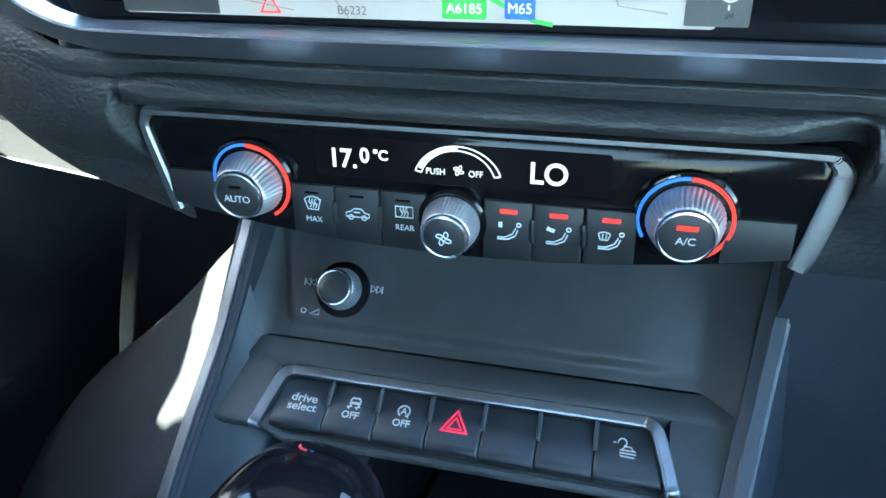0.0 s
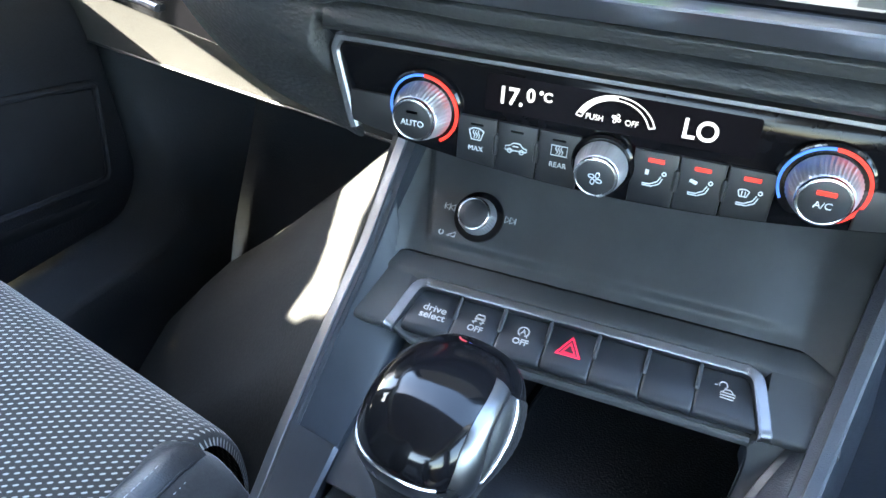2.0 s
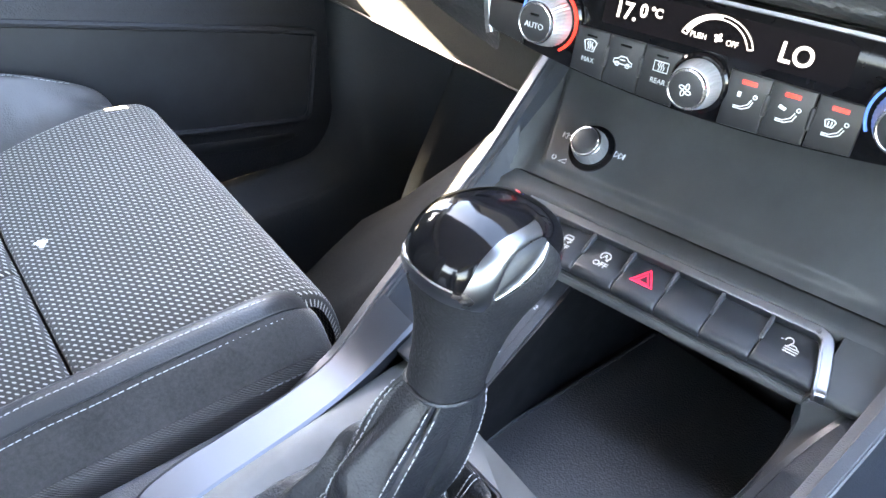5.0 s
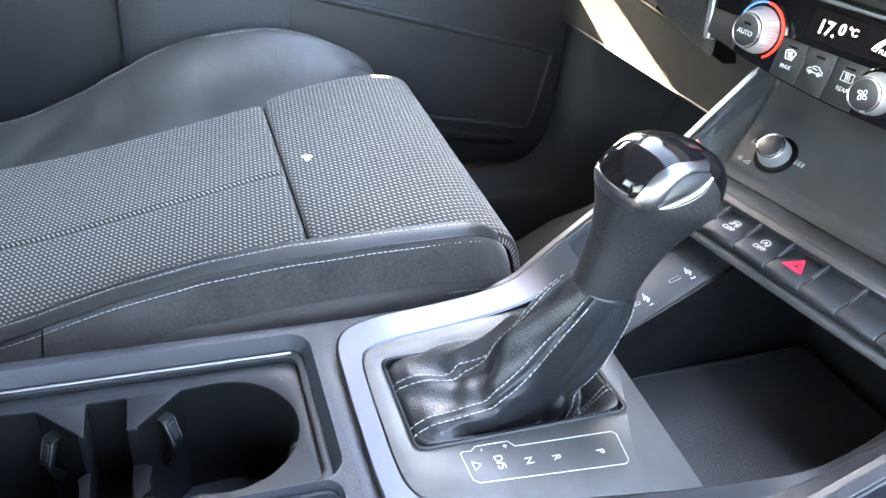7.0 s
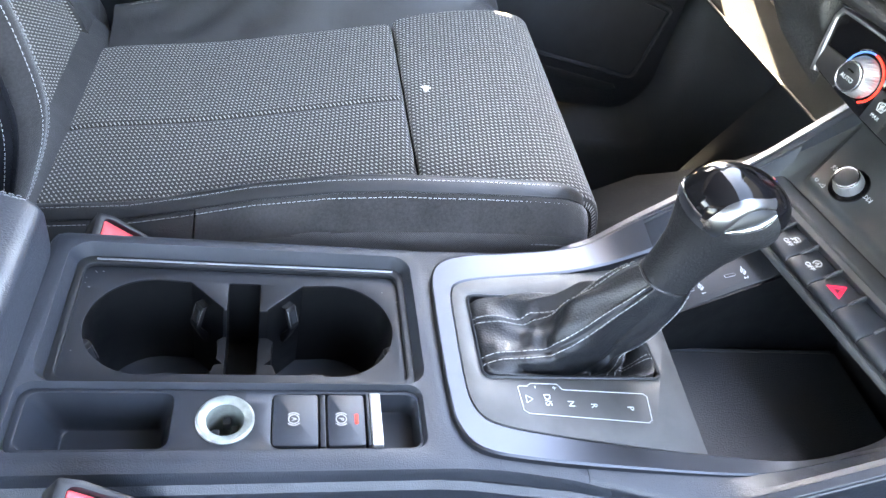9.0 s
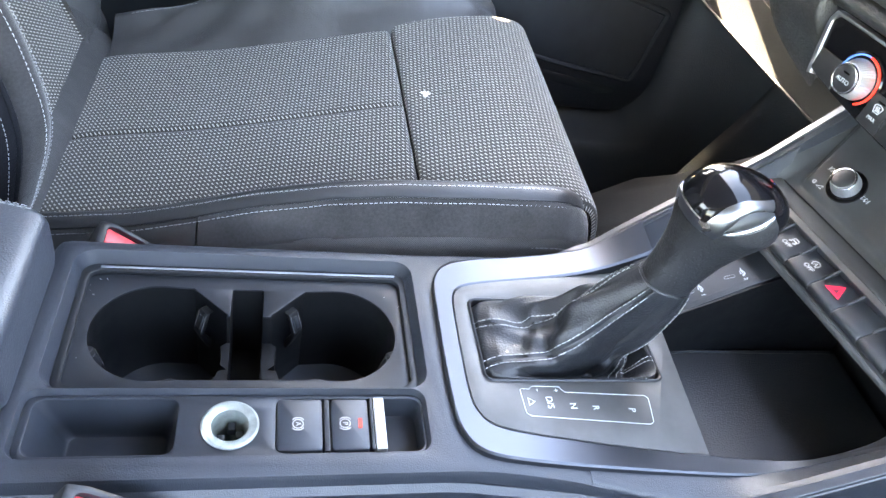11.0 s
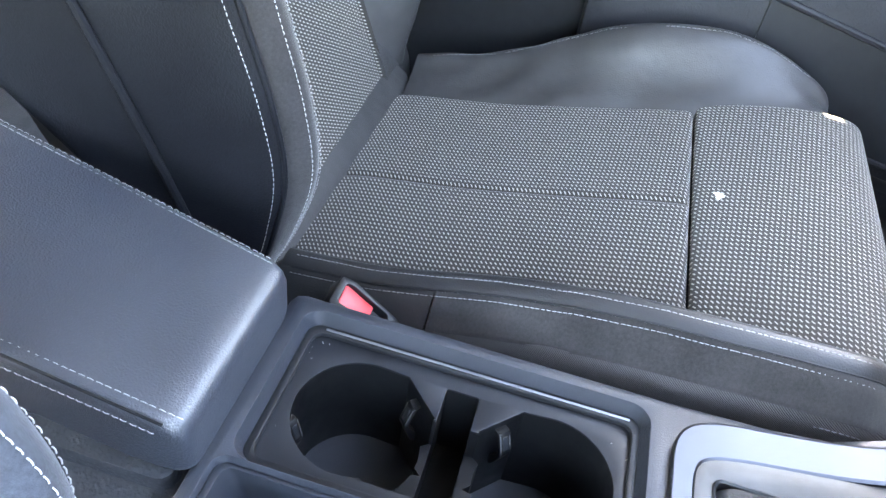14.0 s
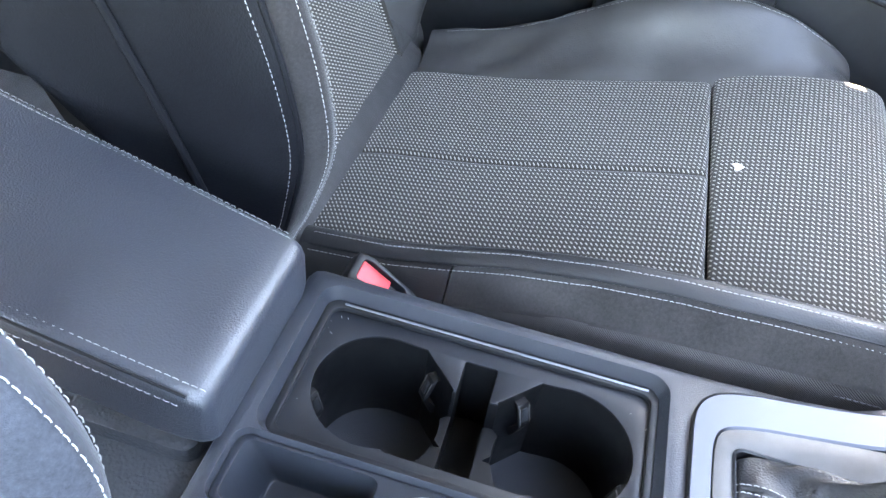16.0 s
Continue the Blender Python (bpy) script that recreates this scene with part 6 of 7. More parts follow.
def flank(y, h, off=0.0):
    """A point on the driver's side of the knob, off its skin by a little."""
    def raw(y, h):
        rx, ry = interp(h, [(a, b) for a, b, _ in DOME_FINE]), interp(h, [(a, c) for a, _, c in DOME_FINE])
        k = max(0.0, 1 - min(1, abs(y - 0.0026 * ease((h - 0.004) / 0.028)) / ry) ** 2.5) ** 0.4
        return KC + AX * h + NX * (rx * k) + NY * y
    p = raw(y, h)
    n_ = (raw(y + 0.0008, h) - raw(y - 0.0008, h)).cross(raw(y, h + 0.0008) - raw(y, h - 0.0008))
    n_ = n_.normalized() if n_.length > 1e-12 else NX
    return p + n_ * off


mesh("knob_dome", *loft(shell(DOME_FINE)), GLOSS, LEVER, "gloss black domed top", smooth=80)
band_rows = [(h, rx, ry) for h, rx, ry in DOME_FINE if h < 0.0052]
mesh("knob_band", *loft(shell(band_rows, 72, 2.5, 62, 314, 0.0006), False), KNOB_METAL, LEVER, "satin chrome band under the cap", smooth=60)
mesh("top_outline", *tube(shell([(0.0056, 0.0271, 0.0329)], 72, 2.5, 62, 304)[0], 0.0008, 6), CHROME, LEVER)
# on the flank, rows (towards the front, up): blade's lower and upper edge, the button's lower and upper edge
BLADE_LOW = [(-0.0175, -0.0012), (-0.0168, 0.0040), (-0.0150, 0.0130), (-0.0110, 0.0203), (-0.0030, 0.0243), (0.0065, 0.0258)]
BLADE_TOP = [(-0.0290, 0.0010), (-0.0270, 0.0050), (-0.0248, 0.0125), (-0.0205, 0.0205), (-0.0110, 0.0268), (0.0070, 0.0298)]
BUTTON_LOW = [(-0.0163, 0.0052), (-0.0100, 0.0076), (-0.0025, 0.0118), (0.0040, 0.0168), (0.0082, 0.0226)]
BUTTON_TOP = [(-0.0160, 0.0064), (-0.0095, 0.0108), (-0.0020, 0.0160), (0.0035, 0.0206), (0.0078, 0.0242)]


def ribbon(lower, upper, rise, n=6):
    """A raised strip of the flank between two lines."""
    out = []
    for a, b in zip(smooth_path([(*p, 0) for p in lower], n), smooth_path([(*p, 0) for p in upper], n)):
        at = lambda k, r: flank(*a.lerp(b, k).xy, r)
        out.append([at(0, -0.002), at(0, rise * 0.5), at(0.12, rise), at(0.4, rise * 1.15), at(0.75, rise), at(1, rise * 0.3), at(1, -0.002)])
    return loft(out)


# leather of the grip running up the flank to the blade
def grip_patch(u, v):
    y = -0.0200 + 0.0465 * u
    top = interp(y, [(-0.02, 0.004), (-0.0168, 0.006), (-0.0150, 0.0130), (-0.0110, 0.0203), (-0.003, 0.0243), (0.0065, 0.0258), (0.016, 0.018), (0.0265, 0.004)])
    return flank(y, -0.0014 + (top + 0.0014) * v, 0.0005)


mesh("grip_flank", *grid(grip_patch, 36, 12), GRIP, LEVER, "perforated leather under the chrome blade", smooth=80)
mesh("blade", *ribbon(BLADE_LOW, BLADE_TOP, 0.0013), KNOB_METAL, LEVER, "satin chrome blade along the knob's side", smooth=50)
mesh("slot", *ribbon(BUTTON_TOP, [(-0.0164, 0.0060), (-0.0148, 0.0135), (-0.0108, 0.0205), (-0.0030, 0.0245), (0.0070, 0.0256)], 0.0009), PLASTIC_DARK, LEVER, "dark slot round the release button")
mesh("release_button", *ribbon(BUTTON_LOW, BUTTON_TOP, 0.0014), CHROME, LEVER, "bright release button", smooth=50)
mesh("slot_edge", *tube([flank(*p.xy, 0.0010) for p in smooth_path([(*p, 0) for p in BUTTON_LOW], 6)], 0.0005, 6), KNOB_METAL, LEVER)
g = Geo()
for j in range(5):
    for k in range(9):
        y = -0.012 + 0.0042 * k + 0.0021 * (j % 2)
        c = flank(y, 0.0005 + 0.0024 * j + 0.004 * ease((y + 0.006) / 0.02), 0.00065)
        if y < interp(0.0005 + 0.0024 * j, [(0, 0.03), (0.012, 0.024)]) and 0.0005 + 0.0024 * j + 0.004 * ease((y + 0.006) / 0.02) < interp(y, [(-0.0163, 0.0032), (-0.0025, 0.0100), (0.0082, 0.0200), (0.02, 0.010)]):
            g.add([c + AX * 0.00045 * math.cos(b) + NY * 0.00045 * math.sin(b) for b in (0, 1.26, 2.51, 3.77, 5.03)], [(0, 1, 2, 3, 4)])
g.put("perforation_glints", HOLE_GLINT, grip)
top_m = Matrix.Translation(KC + AX * 0.0290 + NY * 0.0185 - NX * 0.004) @ facing((0, 0, 0), AX + NY * 0.55)
strokes([arc(0, 0, 0.0034, 20, 105, 8), arc(0, 0, 0.0034, -40, 20, 6)], 0.0006, 0.0012).put("top_mark", RED, LEVER, xf=top_m)
strokes([arc(0, 0, 0.0034, 125, 175, 6)], 0.0006, 0.0012).put("top_mark", plain("blue_print", (0.05, 0.10, 0.55), 0.4), LEVER, xf=top_m)

# ---- passenger seat ----
SEAT = thing("passenger_seat", (-0.37, 0.62, 0.14), "grey woven cloth car seat with suede and leather bolsters, empty", "car seat")
SL0 = 0.23


def cushion_z(y):
    return 0.508 + SL0 * (y - 0.745)


def insert_sheet(x0, x1, path, crown, nu, rnd=0.012, seam=None):
    """A padded cloth panel; path: points (y, z) along its length. The map runs in metres."""
    P = smooth_path([(0, y, z) for y, z in path], 8)
    S = [0]
    for a, b in zip(P, P[1:]):
        S.append(S[-1] + (b - a).length)
    V, uv = [], []
    for j, p in enumerate(P):
        d = (P[min(j + 1, len(P) - 1)] - P[max(j - 1, 0)]).normalized()
        nrm = Vector((0, -d.z, d.y))
        ends = min(1, min(S[j], S[-1] - S[j]) / rnd)
        ke = math.sqrt(max(0, 1 - (1 - ends) ** 2))
        for i in range(nu + 1):
            s = i / nu
            x = x0 + (x1 - x0) * s
            e = min(1, min(x - x0, x1 - x) / rnd)
            k = math.sqrt(max(0, 1 - (1 - e) ** 2)) * ke
            q = p + nrm * (crown * (k - 1) - (0.0026 * math.exp(-((x - seam) / 0.0028) ** 2) if seam is not None else 0))
            V.append((x, q.y, q.z))
            uv.append((x, S[j]))
    n = nu + 1
    F = [(j * n + i, j * n + i + 1, (j + 1) * n + i + 1, (j + 1) * n + i) for j in range(len(P) - 1) for i in range(nu)]
    return V, F, uv


def cloth(name, x0, x1, path, crown, nu=60, label="", rnd=0.012, parent=None, seam=None):
    V, F, uv = insert_sheet(x0, x1, path, crown, nu, rnd, seam)
    return mesh(name, V, F, CLOTH, parent or SEAT, label, uv=uv, smooth=0), None


def smooth_all(ob):
    ob.data.polygons.foreach_set("use_smooth", [True] * len(ob.data.polygons))


rear = [(0.390, cushion_z(0.390) - 0.006), (0.43, cushion_z(0.44)), (0.54, cushion_z(0.54) - 0.003), (0.64, cushion_z(0.64) - 0.002), (0.71, cushion_z(0.71)), (0.7455, cushion_z(0.7455))]
front = [(0.7462, cushion_z(0.7462)), (0.775, cushion_z(0.775) + 0.003), (0.825, cushion_z(0.825) + 0.004), (0.868, cushion_z(0.868) - 0.001), (0.899, cushion_z(0.895) - 0.014), (0.913, cushion_z(0.895) - 0.042), (0.915, cushion_z(0.895) - 0.078), (0.905, cushion_z(0.895) - 0.12)]
ob, _ = cloth("seat_cloth", -0.523, -0.2070, rear, 0.007, 260, "woven grey cloth of the cushion", 0.008, None, -0.3525)
smooth_all(ob)
ob, _ = cloth("thigh_cloth", -0.538, -0.1700, front, 0.008, 120, "woven grey cloth of the thigh support", 0.010)
smooth_all(ob)
# its front runs a little askew, further forward at the door
for v in ob.data.vertices:
    v.co.y += 0.013 * (-0.17 - v.co.x) / 0.36 * max(0, (v.co.y - 0.76)) / 0.15
# body below
rings = []
for y, top, bot in ((0.40, 0.405, 0.24), (0.60, 0.455, 0.24), (0.80, 0.49, 0.25), (0.88, 0.50, 0.30), (0.893, 0.47, 0.36)):
    rings.append([(-0.62, y, bot), (-0.145, y, bot), (-0.145, y, top - 0.01), (-0.60, y, top - 0.01)])
mesh("seat_base", *loft(rings), PLASTIC_DARK, SEAT)
mesh("seat_rail", *prism(rrect(-0.60, 0.42, -0.55, 0.90, 0.01), 0.12, 0.25), PLASTIC_DARK, SEAT)
mesh("seat_rail", *prism(rrect(-0.20, 0.42, -0.15, 0.90, 0.01), 0.12, 0.25), PLASTIC_DARK, SEAT)


def bolster(name, sections, mat_, label, n=14):
    """A padded roll; sections rows (y, [(x, z) ...]) with alike point counts."""
    S = [smooth_path([(x, 0, z) for x, z in pts], 4) for _, pts in sections]
    ys = [y for y, _ in sections]
    cols = [smooth_path([(S[j][i].x, ys[j], S[j][i].z) for j in range(len(ys))], 6) for i in range(len(S[0]))]
    rings = [[cols[i][j] for i in range(len(cols))] for j in range(len(cols[0]))]
    return mesh(name, *loft(rings), mat_, SEAT, label, smooth=70), rings


# near bolster: leather roll beside the cloth, suede flank, twill skirt
def near_top(y):
    return interp(y, [(0.42, 0.462), (0.50, 0.478), (0.55, 0.495), (0.60, 0.515), (0.66, 0.533), (0.72, 0.543), (0.78, 0.548), (0.85, 0.551), (0.872, 0.546), (0.888, 0.532)])


def near_x(y):
    return interp(y, [(0.42, -0.190), (0.55, -0.178), (0.65, -0.166), (0.75, -0.160), (0.85, -0.158), (0.884, -0.165)])


sec = []
for y in (0.42, 0.50, 0.56, 0.62, 0.68, 0.74, 0.80, 0.85, 0.874, 0.884):
    z, x = near_top(y), near_x(y)
    cz = cushion_z(min(y, 0.86)) - 0.010
    sec.append((y, [(x - 0.040, cz - 0.02), (x - 0.032, cz + 0.004), (x - 0.018, z - 0.006), (x - 0.006, z), (x + 0.004, z - 0.003), (x + 0.008, z - 0.012), (x, z - 0.02), (x - 0.03, cz - 0.03)]))
bolster("leather_roll", sec, LEATHER_DARK, "dark grey leather roll along the cushion")
def flank_section(y):
    z, x = near_top(y), near_x(y)
    return (y, [(x - 0.004, z - 0.006), (x + 0.006, z - 0.0045), (x + 0.016, z - 0.010), (x + 0.025, z - 0.020), (x + 0.0295, z - 0.0255), (x + 0.026, z - 0.027), (x - 0.01, z - 0.032)])


sec = [flank_section(y) for y in (0.42, 0.46, 0.50, 0.535, 0.5545)]
bolster("leather_flank", sec, LEATHER_DARK, "dark leather rear end of the cushion's flank")
sec = [flank_section(y) for y in (0.5560, 0.58, 0.62, 0.68, 0.74, 0.80, 0.85, 0.876, 0.888)]
bolster("suede_flank", sec, SUEDE, "dark grey suede flank of the cushion")
sec = []
for y in (0.56, 0.61, 0.66, 0.74, 0.82, 0.87, 0.886):
    z, x = near_top(y), near_x(y)
    sec.append((y, [(x - 0.02, z - 0.018), (x + 0.012, z - 0.020), (x + 0.0285, z - 0.0258), (x + 0.0345, z - 0.048), (x + 0.028, 0.40), (x + 0.015, 0.33), (x - 0.03, 0.33)]))
bolster("skirt", sec, TWILL, "black twill skirt of the cushion")
stitches([(near_x(y) - 0.0045, y, near_top(y) + 0.0004) for y in [0.43 + 0.43 * k / 40 for k in range(41)]], THREAD, SEAT, 0.0041, 0.0028, 0.00028)
stitches([(near_x(y) + 0.0108, y, near_top(y) - 0.0062) for y in [0.43 + 0.435 * k / 40 for k in range(41)]], THREAD, SEAT, 0.0041, 0.0028, 0.00028, up=(0.6, 0, 0.8))
mesh("roll_seam", *tube([(near_x(y) + 0.0062, y, near_top(y) - 0.0036) for y in [0.43 + 0.445 * k / 40 for k in range(41)]], 0.0009, 6), PLASTIC_DARK, SEAT)
stitches([(near_x(y) + 0.0322, y, near_top(y) - 0.0345) for y in [0.60 + 0.27 * k / 30 for k in range(31)]], THREAD_DARK, SEAT, 0.0045, 0.0030, 0.0005, up=(1, 0, 0.2))
# far bolster: a tall leather wing
def far_top(y):
    return interp(y, [(0.42, 0.455), (0.46, 0.467), (0.52, 0.484), (0.58, 0.515), (0.64, 0.548), (0.70, 0.566), (0.76, 0.574), (0.81, 0.566), (0.86, 0.545), (0.885, 0.528), (0.895, 0.505)])


sec = []
for y in (0.42, 0.46, 0.52, 0.58, 0.64, 0.70, 0.76, 0.81, 0.86, 0.885, 0.895):
    z = far_top(y)
    cz = cushion_z(min(y, 0.87)) - 0.012
    sec.append((y, [(-0.508, cz - 0.02), (-0.522, cz + 0.006), (-0.548, cz + (z - cz) * 0.45), (-0.568, z - 0.010), (-0.582, z), (-0.596, z - 0.006), (-0.612, z - 0.04), (-0.618, 0.40), (-0.55, 0.38)]))
wing_, _ = bolster("leather_wing", sec, LEATHER_SEAT, "tall grey leather side wing of the cushion")
# slack folds where the wing meets the backrest
for v in wing_.data.vertices:
    k = ease((0.66 - v.co.y) / 0.12) * ease((v.co.y - 0.43) / 0.05)
    k2 = ease((v.co.y - 0.60) / 0.1) * ease((0.86 - v.co.y) / 0.1)
    fold = 0.0022 * k * math.sin(95 * v.co.y + 70 * v.co.x + 1.5 * math.sin(60 * v.co.z)) + 0.0012 * k2 * math.sin(34 * v.co.y + 60 * v.co.x + 1.2 * math.sin(20 * v.co.y))
    v.co += Vector((0.4, 0, 0.9)) * fold
stitches([(-0.581, y, far_top(y) + 0.0006) for y in [0.44 + 0.42 * k / 40 for k in range(41)]], THREAD, SEAT, 0.0055, 0.0038, 0.00030)

# backrest: leather strip at its foot, cloth front, rolled side with suede and leather
mesh("lumbar_strip", *loft([[(x, 0.390 - k, 0.40), (x, 0.419 - k, 0.430), (x, 0.413 - k, 0.441), (x, 0.388 - k, 0.458), (x, 0.36, 0.44)] for x, k in ((-0.56, 0), (-0.54, 0), (-0.36, 0.003), (-0.20, 0.008), (-0.185, 0.009))]), LEATHER_SEAT, SEAT, "grey leather strip at the foot of the backrest")


def back_y(z):
    return 0.400 - 0.42 * (z - 0.44)


V, F, uv = insert_sheet(-0.522, -0.235, [(back_y(z) + 0.004 * math.sin((z - 0.44) * 8), z) for z in (0.425, 0.47, 0.54, 0.62, 0.70, 0.80, 0.95)], 0.005, 110, 0.008, -0.262)
ob = mesh("back_cloth", V, F, CLOTH, SEAT, "woven cloth front of the backrest", uv=uv, smooth=0)
smooth_all(ob)


stitches([(-0.2625, back_y(z) + 0.004 * math.sin((z - 0.44) * 8) - 0.0012, z) for z in [0.44 + 0.012 * k for k in range(40)]], THREAD, SEAT, 0.0052, 0.0036, 0.0004, up=(0, 1, 0.4))


def back_roll(name, pts, mat_, label, zs=(0.425, 0.45, 0.49, 0.54, 0.60, 0.66, 0.72, 0.80, 0.90, 1.0), grow=None):
    S = []
    for z in zs:
        g = grow(z) if grow else (1.0, 0.0)
        S.append(smooth_path([(x, back_y(z) + dy * g[0] + g[1], z - 0.35 * dy) for x, dy in pts], 4))
    cols = [smooth_path([s[i] for s in S], 5) for i in range(len(S[0]))]
    rings = [[c[j] for c in cols] for j in range(len(cols[0]))]
    return mesh(name, *loft(rings), mat_, SEAT, label, smooth=70), rings


bulge = lambda z: (interp(z, [(0.40, 0.05), (0.45, 0.10), (0.50, 0.42), (0.55, 0.88), (0.60, 1.22), (0.66, 1.42), (0.75, 1.56), (0.85, 1.7), (1.0, 1.7)]), 0.0)
_, R1 = back_roll("back_suede", [(-0.245, -0.02), (-0.238, 0.012), (-0.222, 0.045), (-0.204, 0.078), (-0.192, 0.0940), (-0.180, 0.0980), (-0.170, 0.0925), (-0.1640, 0.0840), (-0.162, 0.060), (-0.17, 0.02), (-0.20, -0.04)], SUEDE_DARK, "dark suede edge of the backrest", grow=bulge)
_, R2 = back_roll("back_side", [(-0.20, -0.02), (-0.168, 0.074), (-0.1640, 0.0842), (-0.159, 0.0820), (-0.154, 0.0740), (-0.148, 0.0560), (-0.141, 0.020), (-0.134, -0.03), (-0.130, -0.09), (-0.20, -0.15)], LEATHER_SIDE, "dark leather side of the backrest", grow=bulge)


def roll_line(rings, i, off, z0, z1):
    return [r[i] + Vector(off) for r in rings if z0 < r[i].z < z1]


stitches(roll_line(R1, 22, (0.0, 0.0008, 0), 0.40, 0.98), THREAD, SEAT, 0.0042, 0.0024, 0.00026, up=(0.2, 1, 0.2))
stitches(roll_line(R1, 18, (0.0, 0.0008, 0), 0.40, 0.98), THREAD, SEAT, 0.0042, 0.0024, 0.00024, up=(-0.2, 1, 0.2))
stitches(roll_line(R2, 14, (0.0004, 0.0005, 0), 0.42, 0.98), THREAD, SEAT, 0.0042, 0.0024, 0.00026, up=(1, 0.4, 0.2))
mesh("piping", *tube(roll_line(R2, 10, (0.0, 0.0004, 0), 0.42, 1.0), 0.0022, 8), LEATHER_SIDE, SEAT)
mesh("piping", *tube(roll_line(R2, 25, (0.001, 0, 0), 0.38, 1.0), 0.0036, 8), LEATHER_SIDE, SEAT)
_, R3 = back_roll("back_wing", [(-0.520, -0.02), (-0.530, 0.008), (-0.545, 0.035), (-0.562, 0.062), (-0.580, 0.072), (-0.592, 0.060), (-0.600, 0.02), (-0.60, -0.06), (-0.52, -0.10)], LEATHER_SEAT, "leather far side of the backrest", grow=bulge)
mesh("back_shell", *loft([[(-0.60, back_y(z) - 0.05, z), (-0.16, back_y(z) - 0.05, z), (-0.17, back_y(z) - 0.13, z), (-0.59, back_y(z) - 0.13, z)] for z in (0.36, 0.60, 1.0)]), PLASTIC_DARK, SEAT)
# small fleck of sun on the thigh panel, modelled as a tuft of pale threads
g = Geo()
rnd = random.Random(4)
for _ in range(14):
    a, r = rnd.uniform(0, 6.28), rnd.uniform(0, 0.004)
    p = Vector((-0.362 + r * math.cos(a), 0.768 + r * math.sin(a), cushion_z(0.768) + 0.0022))
    q = p + Vector((rnd.uniform(-0.004, 0.004), rnd.uniform(-0.004, 0.004), rnd.uniform(0, 0.0012)))
    g.add(*tube([p, p.lerp(q, 0.5) + Vector((0, 0, 0.0008)), q], 0.0011, 5))
tagged(g.put("sun_fleck", plain("pale_sun_fleck", (0.85, 0.80, 0.70), 0.9)), "small sun fleck on the seat cloth, modelled as pale threads", "lint")

# ---- seat belt buckles ----
def buckle(x, y, z, rz, label):
    """A black housing with slanting mouth, its red button sunk behind the rim."""
    b = thing("seat_belt_buckle", (x, y, z - 0.10), label, "seat belt buckle", "seat belt buckles")
    m = Matrix.Translation((x, y, z)) @ Matrix.Rotation(radians(rz), 4, "Z")
    side = [(-0.030, -0.085), (-0.026, -0.004), (-0.018, 0.008), (-0.006, 0.004), (0.034, -0.026), (0.038, -0.034), (0.034, -0.085)]
    rings = [[(w, a * k, c) for a, c in side] for w, k in ((-0.0150, 0.94), (-0.0128, 1.0), (0.0128, 1.0), (0.0150, 0.94))]
    mouth = prism(rrect(-0.0105, -0.020, 0.0105, 0.022, 0.003, 3), -0.006, 0.03)
    tilt_ = Matrix.Translation((0, 0.004, -0.006)) @ Matrix.Rotation(radians(-37), 4, "X")
    cut = ([tuple(tilt_ @ Vector(v)) for v in mouth[0]], mouth[1])
    carve("buckle_body", *loft(rings), [cut], PLASTIC_DARK, b, xf=m, bevel=0.0012)
    mesh("press_button", *prism(rrect(-0.0100, -0.0195, 0.0100, 0.0090, 0.002, 3), -0.0058, -0.0015, 0.001), RED, b, "red press button", xf=m @ tilt_)
    mesh("strap", *prism(rrect(-0.010, -0.012, 0.010, 0.012, 0.002, 2), -0.22, -0.08), PLASTIC_DARK, b, xf=m)
    return b


buckle(-0.140, 0.503, 0.490, 0, "black seat belt buckle with a red button beside the seat")
buckle(0.116, 0.536, 0.536, 0, "black seat belt buckle with a red button by the console")

# ---- armrest ----
ARM = thing("armrest", (-0.02, 0.33, 0.45), "padded dark blue-grey leather centre armrest with white stitching", "armrest")


def arm_z(y):
    return 0.5655 + 0.21 * (0.468 - y)


def arm_ring(y, x0, x1, drop, top, r=0.016):
    ring = rrect(x0, 0, x1, top, r, 6)
    return [(x, y, arm_z(y) - top + z - drop) for x, z in ring]


rings = [arm_ring(0.4712, -0.0800, 0.0335, 0.0150, 0.026, 0.010), arm_ring(0.4712, -0.0835, 0.0370, 0.0090, 0.034, 0.010), arm_ring(0.4702, -0.0866, 0.0402, 0.0045, 0.042, 0.010), arm_ring(0.4672, -0.0888, 0.0427, 0.0018, 0.047, 0.010), arm_ring(0.4620, -0.0900, 0.0442, 0.0005, 0.050, 0.009), arm_ring(0.452, -0.0908, 0.0450, 0.0, 0.052, 0.008)]
for k in range(8):
    y = 0.435 - 0.05 * k
    rings.append(arm_ring(y, -0.0915 - 0.0035 * k, 0.0455, -0.001 * math.sin(k), 0.054, 0.008))
mesh("arm_pad", *loft(rings), LEATHER_ARM, ARM, smooth=60)
stitches([(-0.0838 - 0.07 * (0.455 - y), y, arm_z(y) + 0.0002) for y in [0.462 - 0.36 * k / 40 for k in range(41)]], THREAD, ARM, 0.0048, 0.0034, 0.00028)
stitches([(-0.0893 - 0.07 * (0.455 - y), y, arm_z(y) - 0.0030) for y in [0.458 - 0.36 * k / 40 for k in range(41)]], THREAD, ARM, 0.0048, 0.0034, 0.00028, up=(-0.7, 0, 0.7))
stitches([(0.0375, y, arm_z(y) + 0.0002) for y in [0.468 - 0.36 * k / 40 for k in range(41)]], THREAD, ARM, 0.0050, 0.0036, 0.00030)
mesh("seam", *tube([(0.0436, y, arm_z(y) - 0.0022) for y in [0.460 - 0.36 * k / 40 for k in range(41)]], 0.0010, 6), PLASTIC_DARK, ARM)
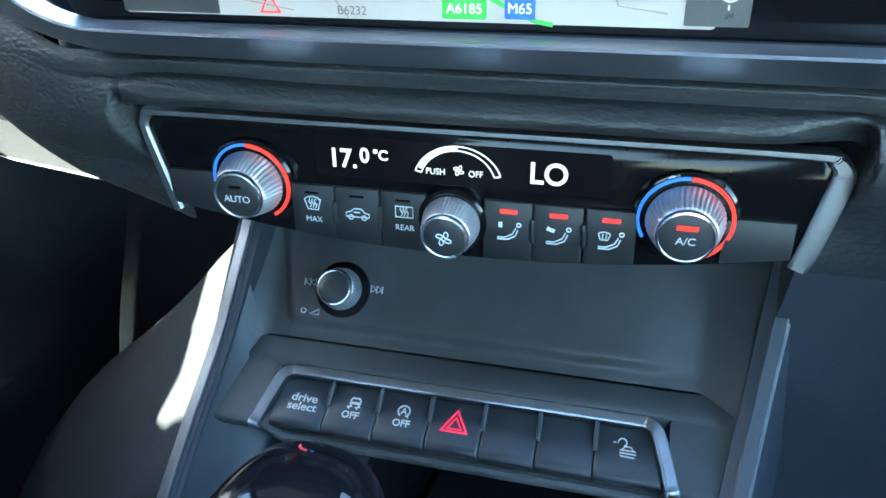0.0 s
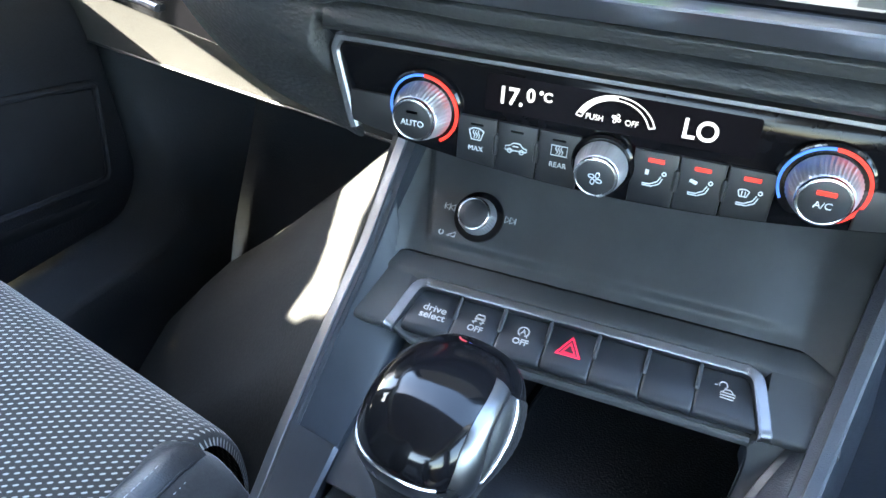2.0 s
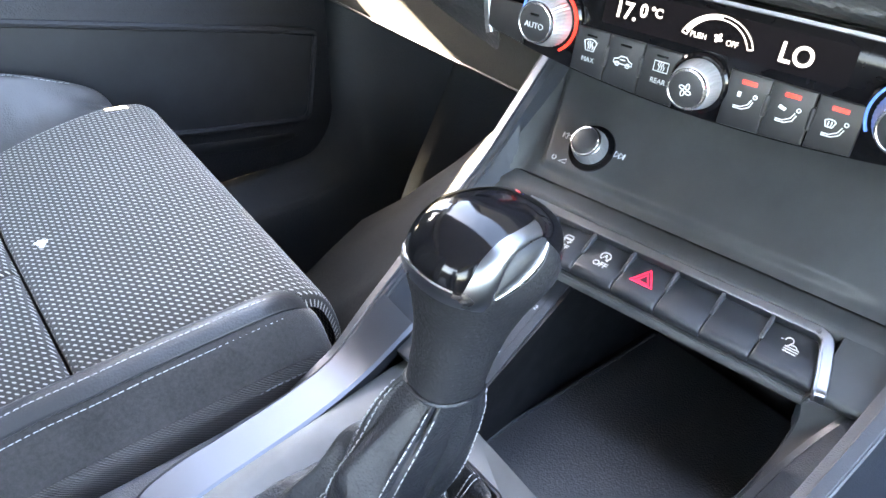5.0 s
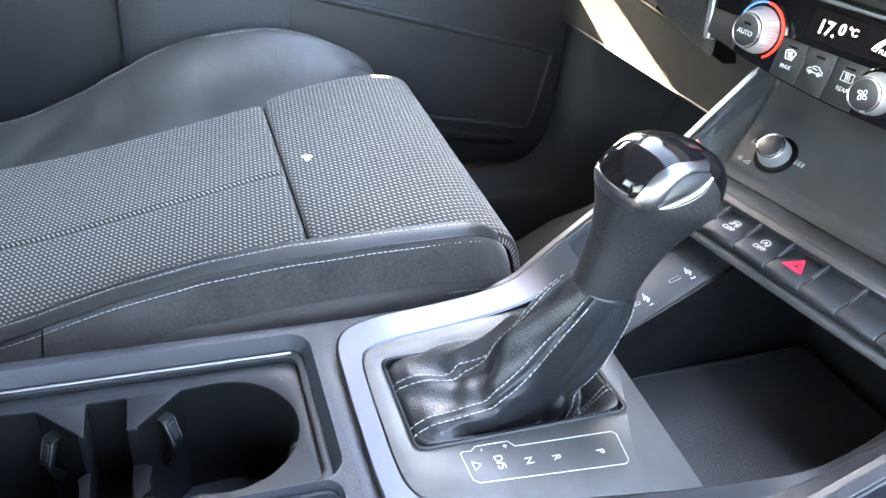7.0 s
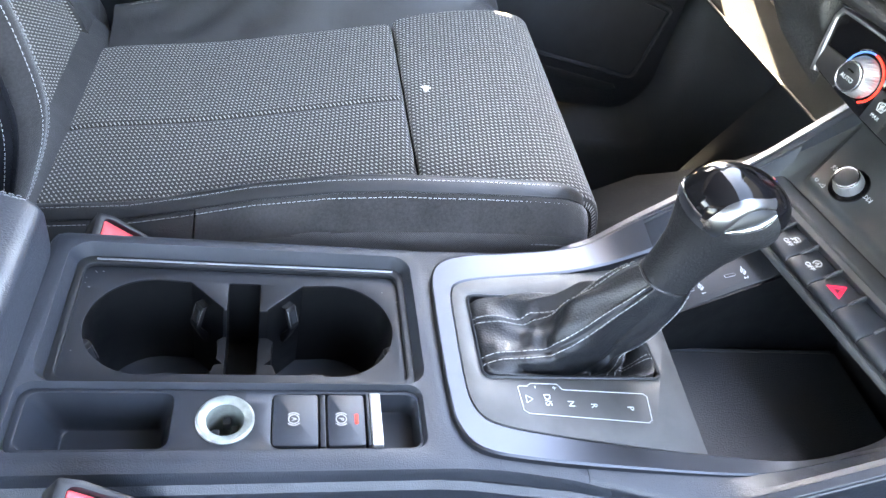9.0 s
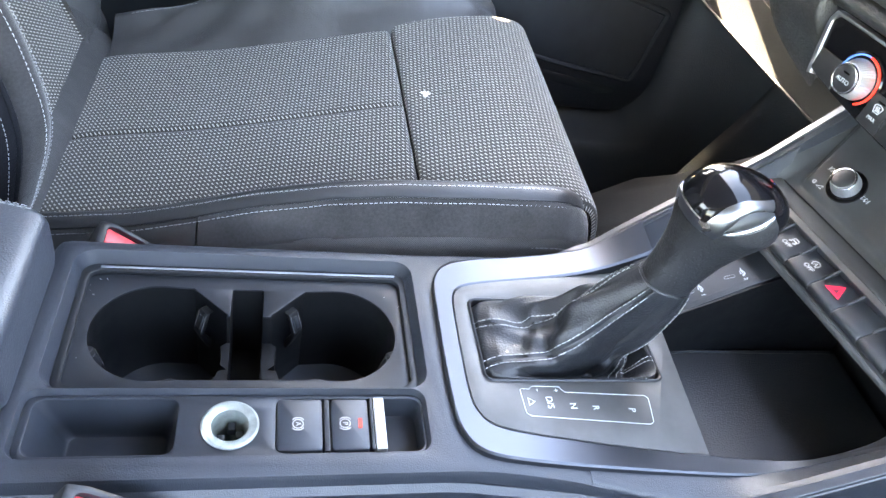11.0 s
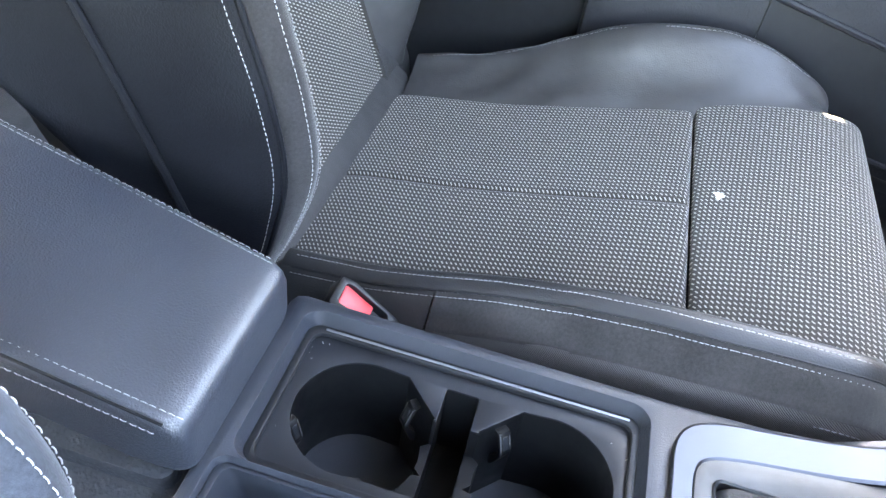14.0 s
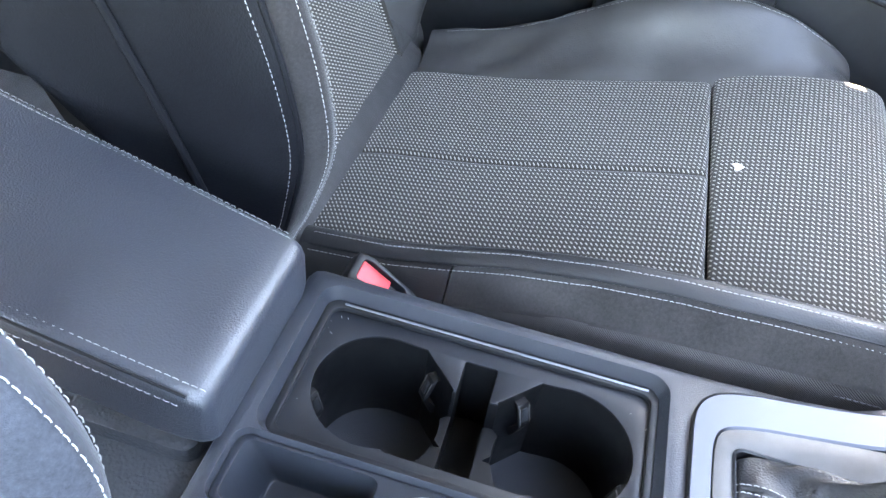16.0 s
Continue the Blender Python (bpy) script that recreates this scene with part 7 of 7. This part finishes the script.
stitches([(0.0457, y, arm_z(y) - 0.0105) for y in [0.455 - 0.35 * k / 40 for k in range(41)]], THREAD, ARM, 0.0050, 0.0036, 0.00030, up=(1, 0, 0.2))
mesh("arm_hinge_box", *prism(rrect(-0.083, 0.05, 0.045, 0.455, 0.01), 0.36, 0.505, 0.004), PLASTIC_COARSE, ARM)
mesh("rear_console", *prism(rrect(-0.104, -0.10, 0.085, 0.4655, 0.01), 0.12, 0.492, 0.008), PLASTIC_COARSE, CONSOLE)

# ---- driver's seat: the edge of its backrest ----
DSEAT = thing("driver_seat", (0.37, 0.40, 0.14), "edge of the driver's seat in blue-grey suede with white stitching", "car seat")


def d_roll(name, pts, mat_, label=""):
    S = []
    for z in (0.42, 0.47, 0.51, 0.55, 0.59, 0.63, 0.68, 0.74, 0.82):
        reach = interp(z, [(0.42, 0.02), (0.50, 0.060), (0.55, 0.094), (0.60, 0.108), (0.65, 0.090), (0.70, 0.056), (0.82, -0.02)])
        dx = interp(z, [(0.42, 0.03), (0.55, 0.012), (0.60, 0.0), (0.65, -0.012), (0.72, -0.004), (0.82, 0.02)])
        S.append(smooth_path([(x + dx, 0.371 + dy / 0.096 * reach, z) for x, dy in pts], 4))
    cols = [smooth_path([s[i] for s in S], 5) for i in range(len(S[0]))]
    rings = [[c[j] for c in cols] for j in range(len(cols[0]))]
    return mesh(name, *loft(rings), mat_, DSEAT, label, smooth=70), rings


_, D1 = d_roll("seat_edge", [(0.180, 0.0), (0.160, 0.06), (0.138, 0.092), (0.122, 0.096), (0.108, 0.080), (0.102, 0.05), (0.103, 0.0), (0.15, -0.05)], DRIVER_SUEDE, "blue-grey suede edge")
stitches(roll_line(D1, 11, (-0.0003, 0.0004, 0), 0.43, 0.86), THREAD, DSEAT, 0.0056, 0.0040, 0.00038, up=(-0.3, 1, 0.2))
stitches(roll_line(D1, 15, (-0.0006, 0.0002, 0), 0.43, 0.86), THREAD, DSEAT, 0.0056, 0.0040, 0.00038, up=(-1, 0.4, 0.2))
mesh("seat_cushion", *prism(rrect(0.13, 0.36, 0.60, 0.52, 0.03), 0.25, 0.42, 0.02), SUEDE, DSEAT)

# ---- fine dust ----
g = Geo()
rnd = random.Random(11)
for _ in range(70):
    x, y = rnd.uniform(-0.092, 0.018), rnd.uniform(0.49, 0.712)
    inside = min(math.hypot(x + 0.0335, y - c) for c in (0.5415, 0.6635)) < 0.050 or 0.555 < y < 0.65
    z = 0.4092 if inside else INS + 0.0002
    if inside and min(math.hypot(x + 0.0335, y - c) for c in (0.5415, 0.6635)) > 0.034:
        continue
    r = rnd.uniform(0.00012, 0.00034)
    a = rnd.uniform(0, 3.14)
    p = Vector((x, y, z + r * 0.5))
    d = Vector((math.cos(a), math.sin(a), 0)) * r * rnd.uniform(1, 3.5)
    g.add(*tube([p - d, p, p + d], r * 0.6, 4))
tagged(g.put("dust", plain("pale_dust", (0.55, 0.53, 0.50), 0.9)), "fine pale dust specks in the cup holders", "dust", "", "stuff")
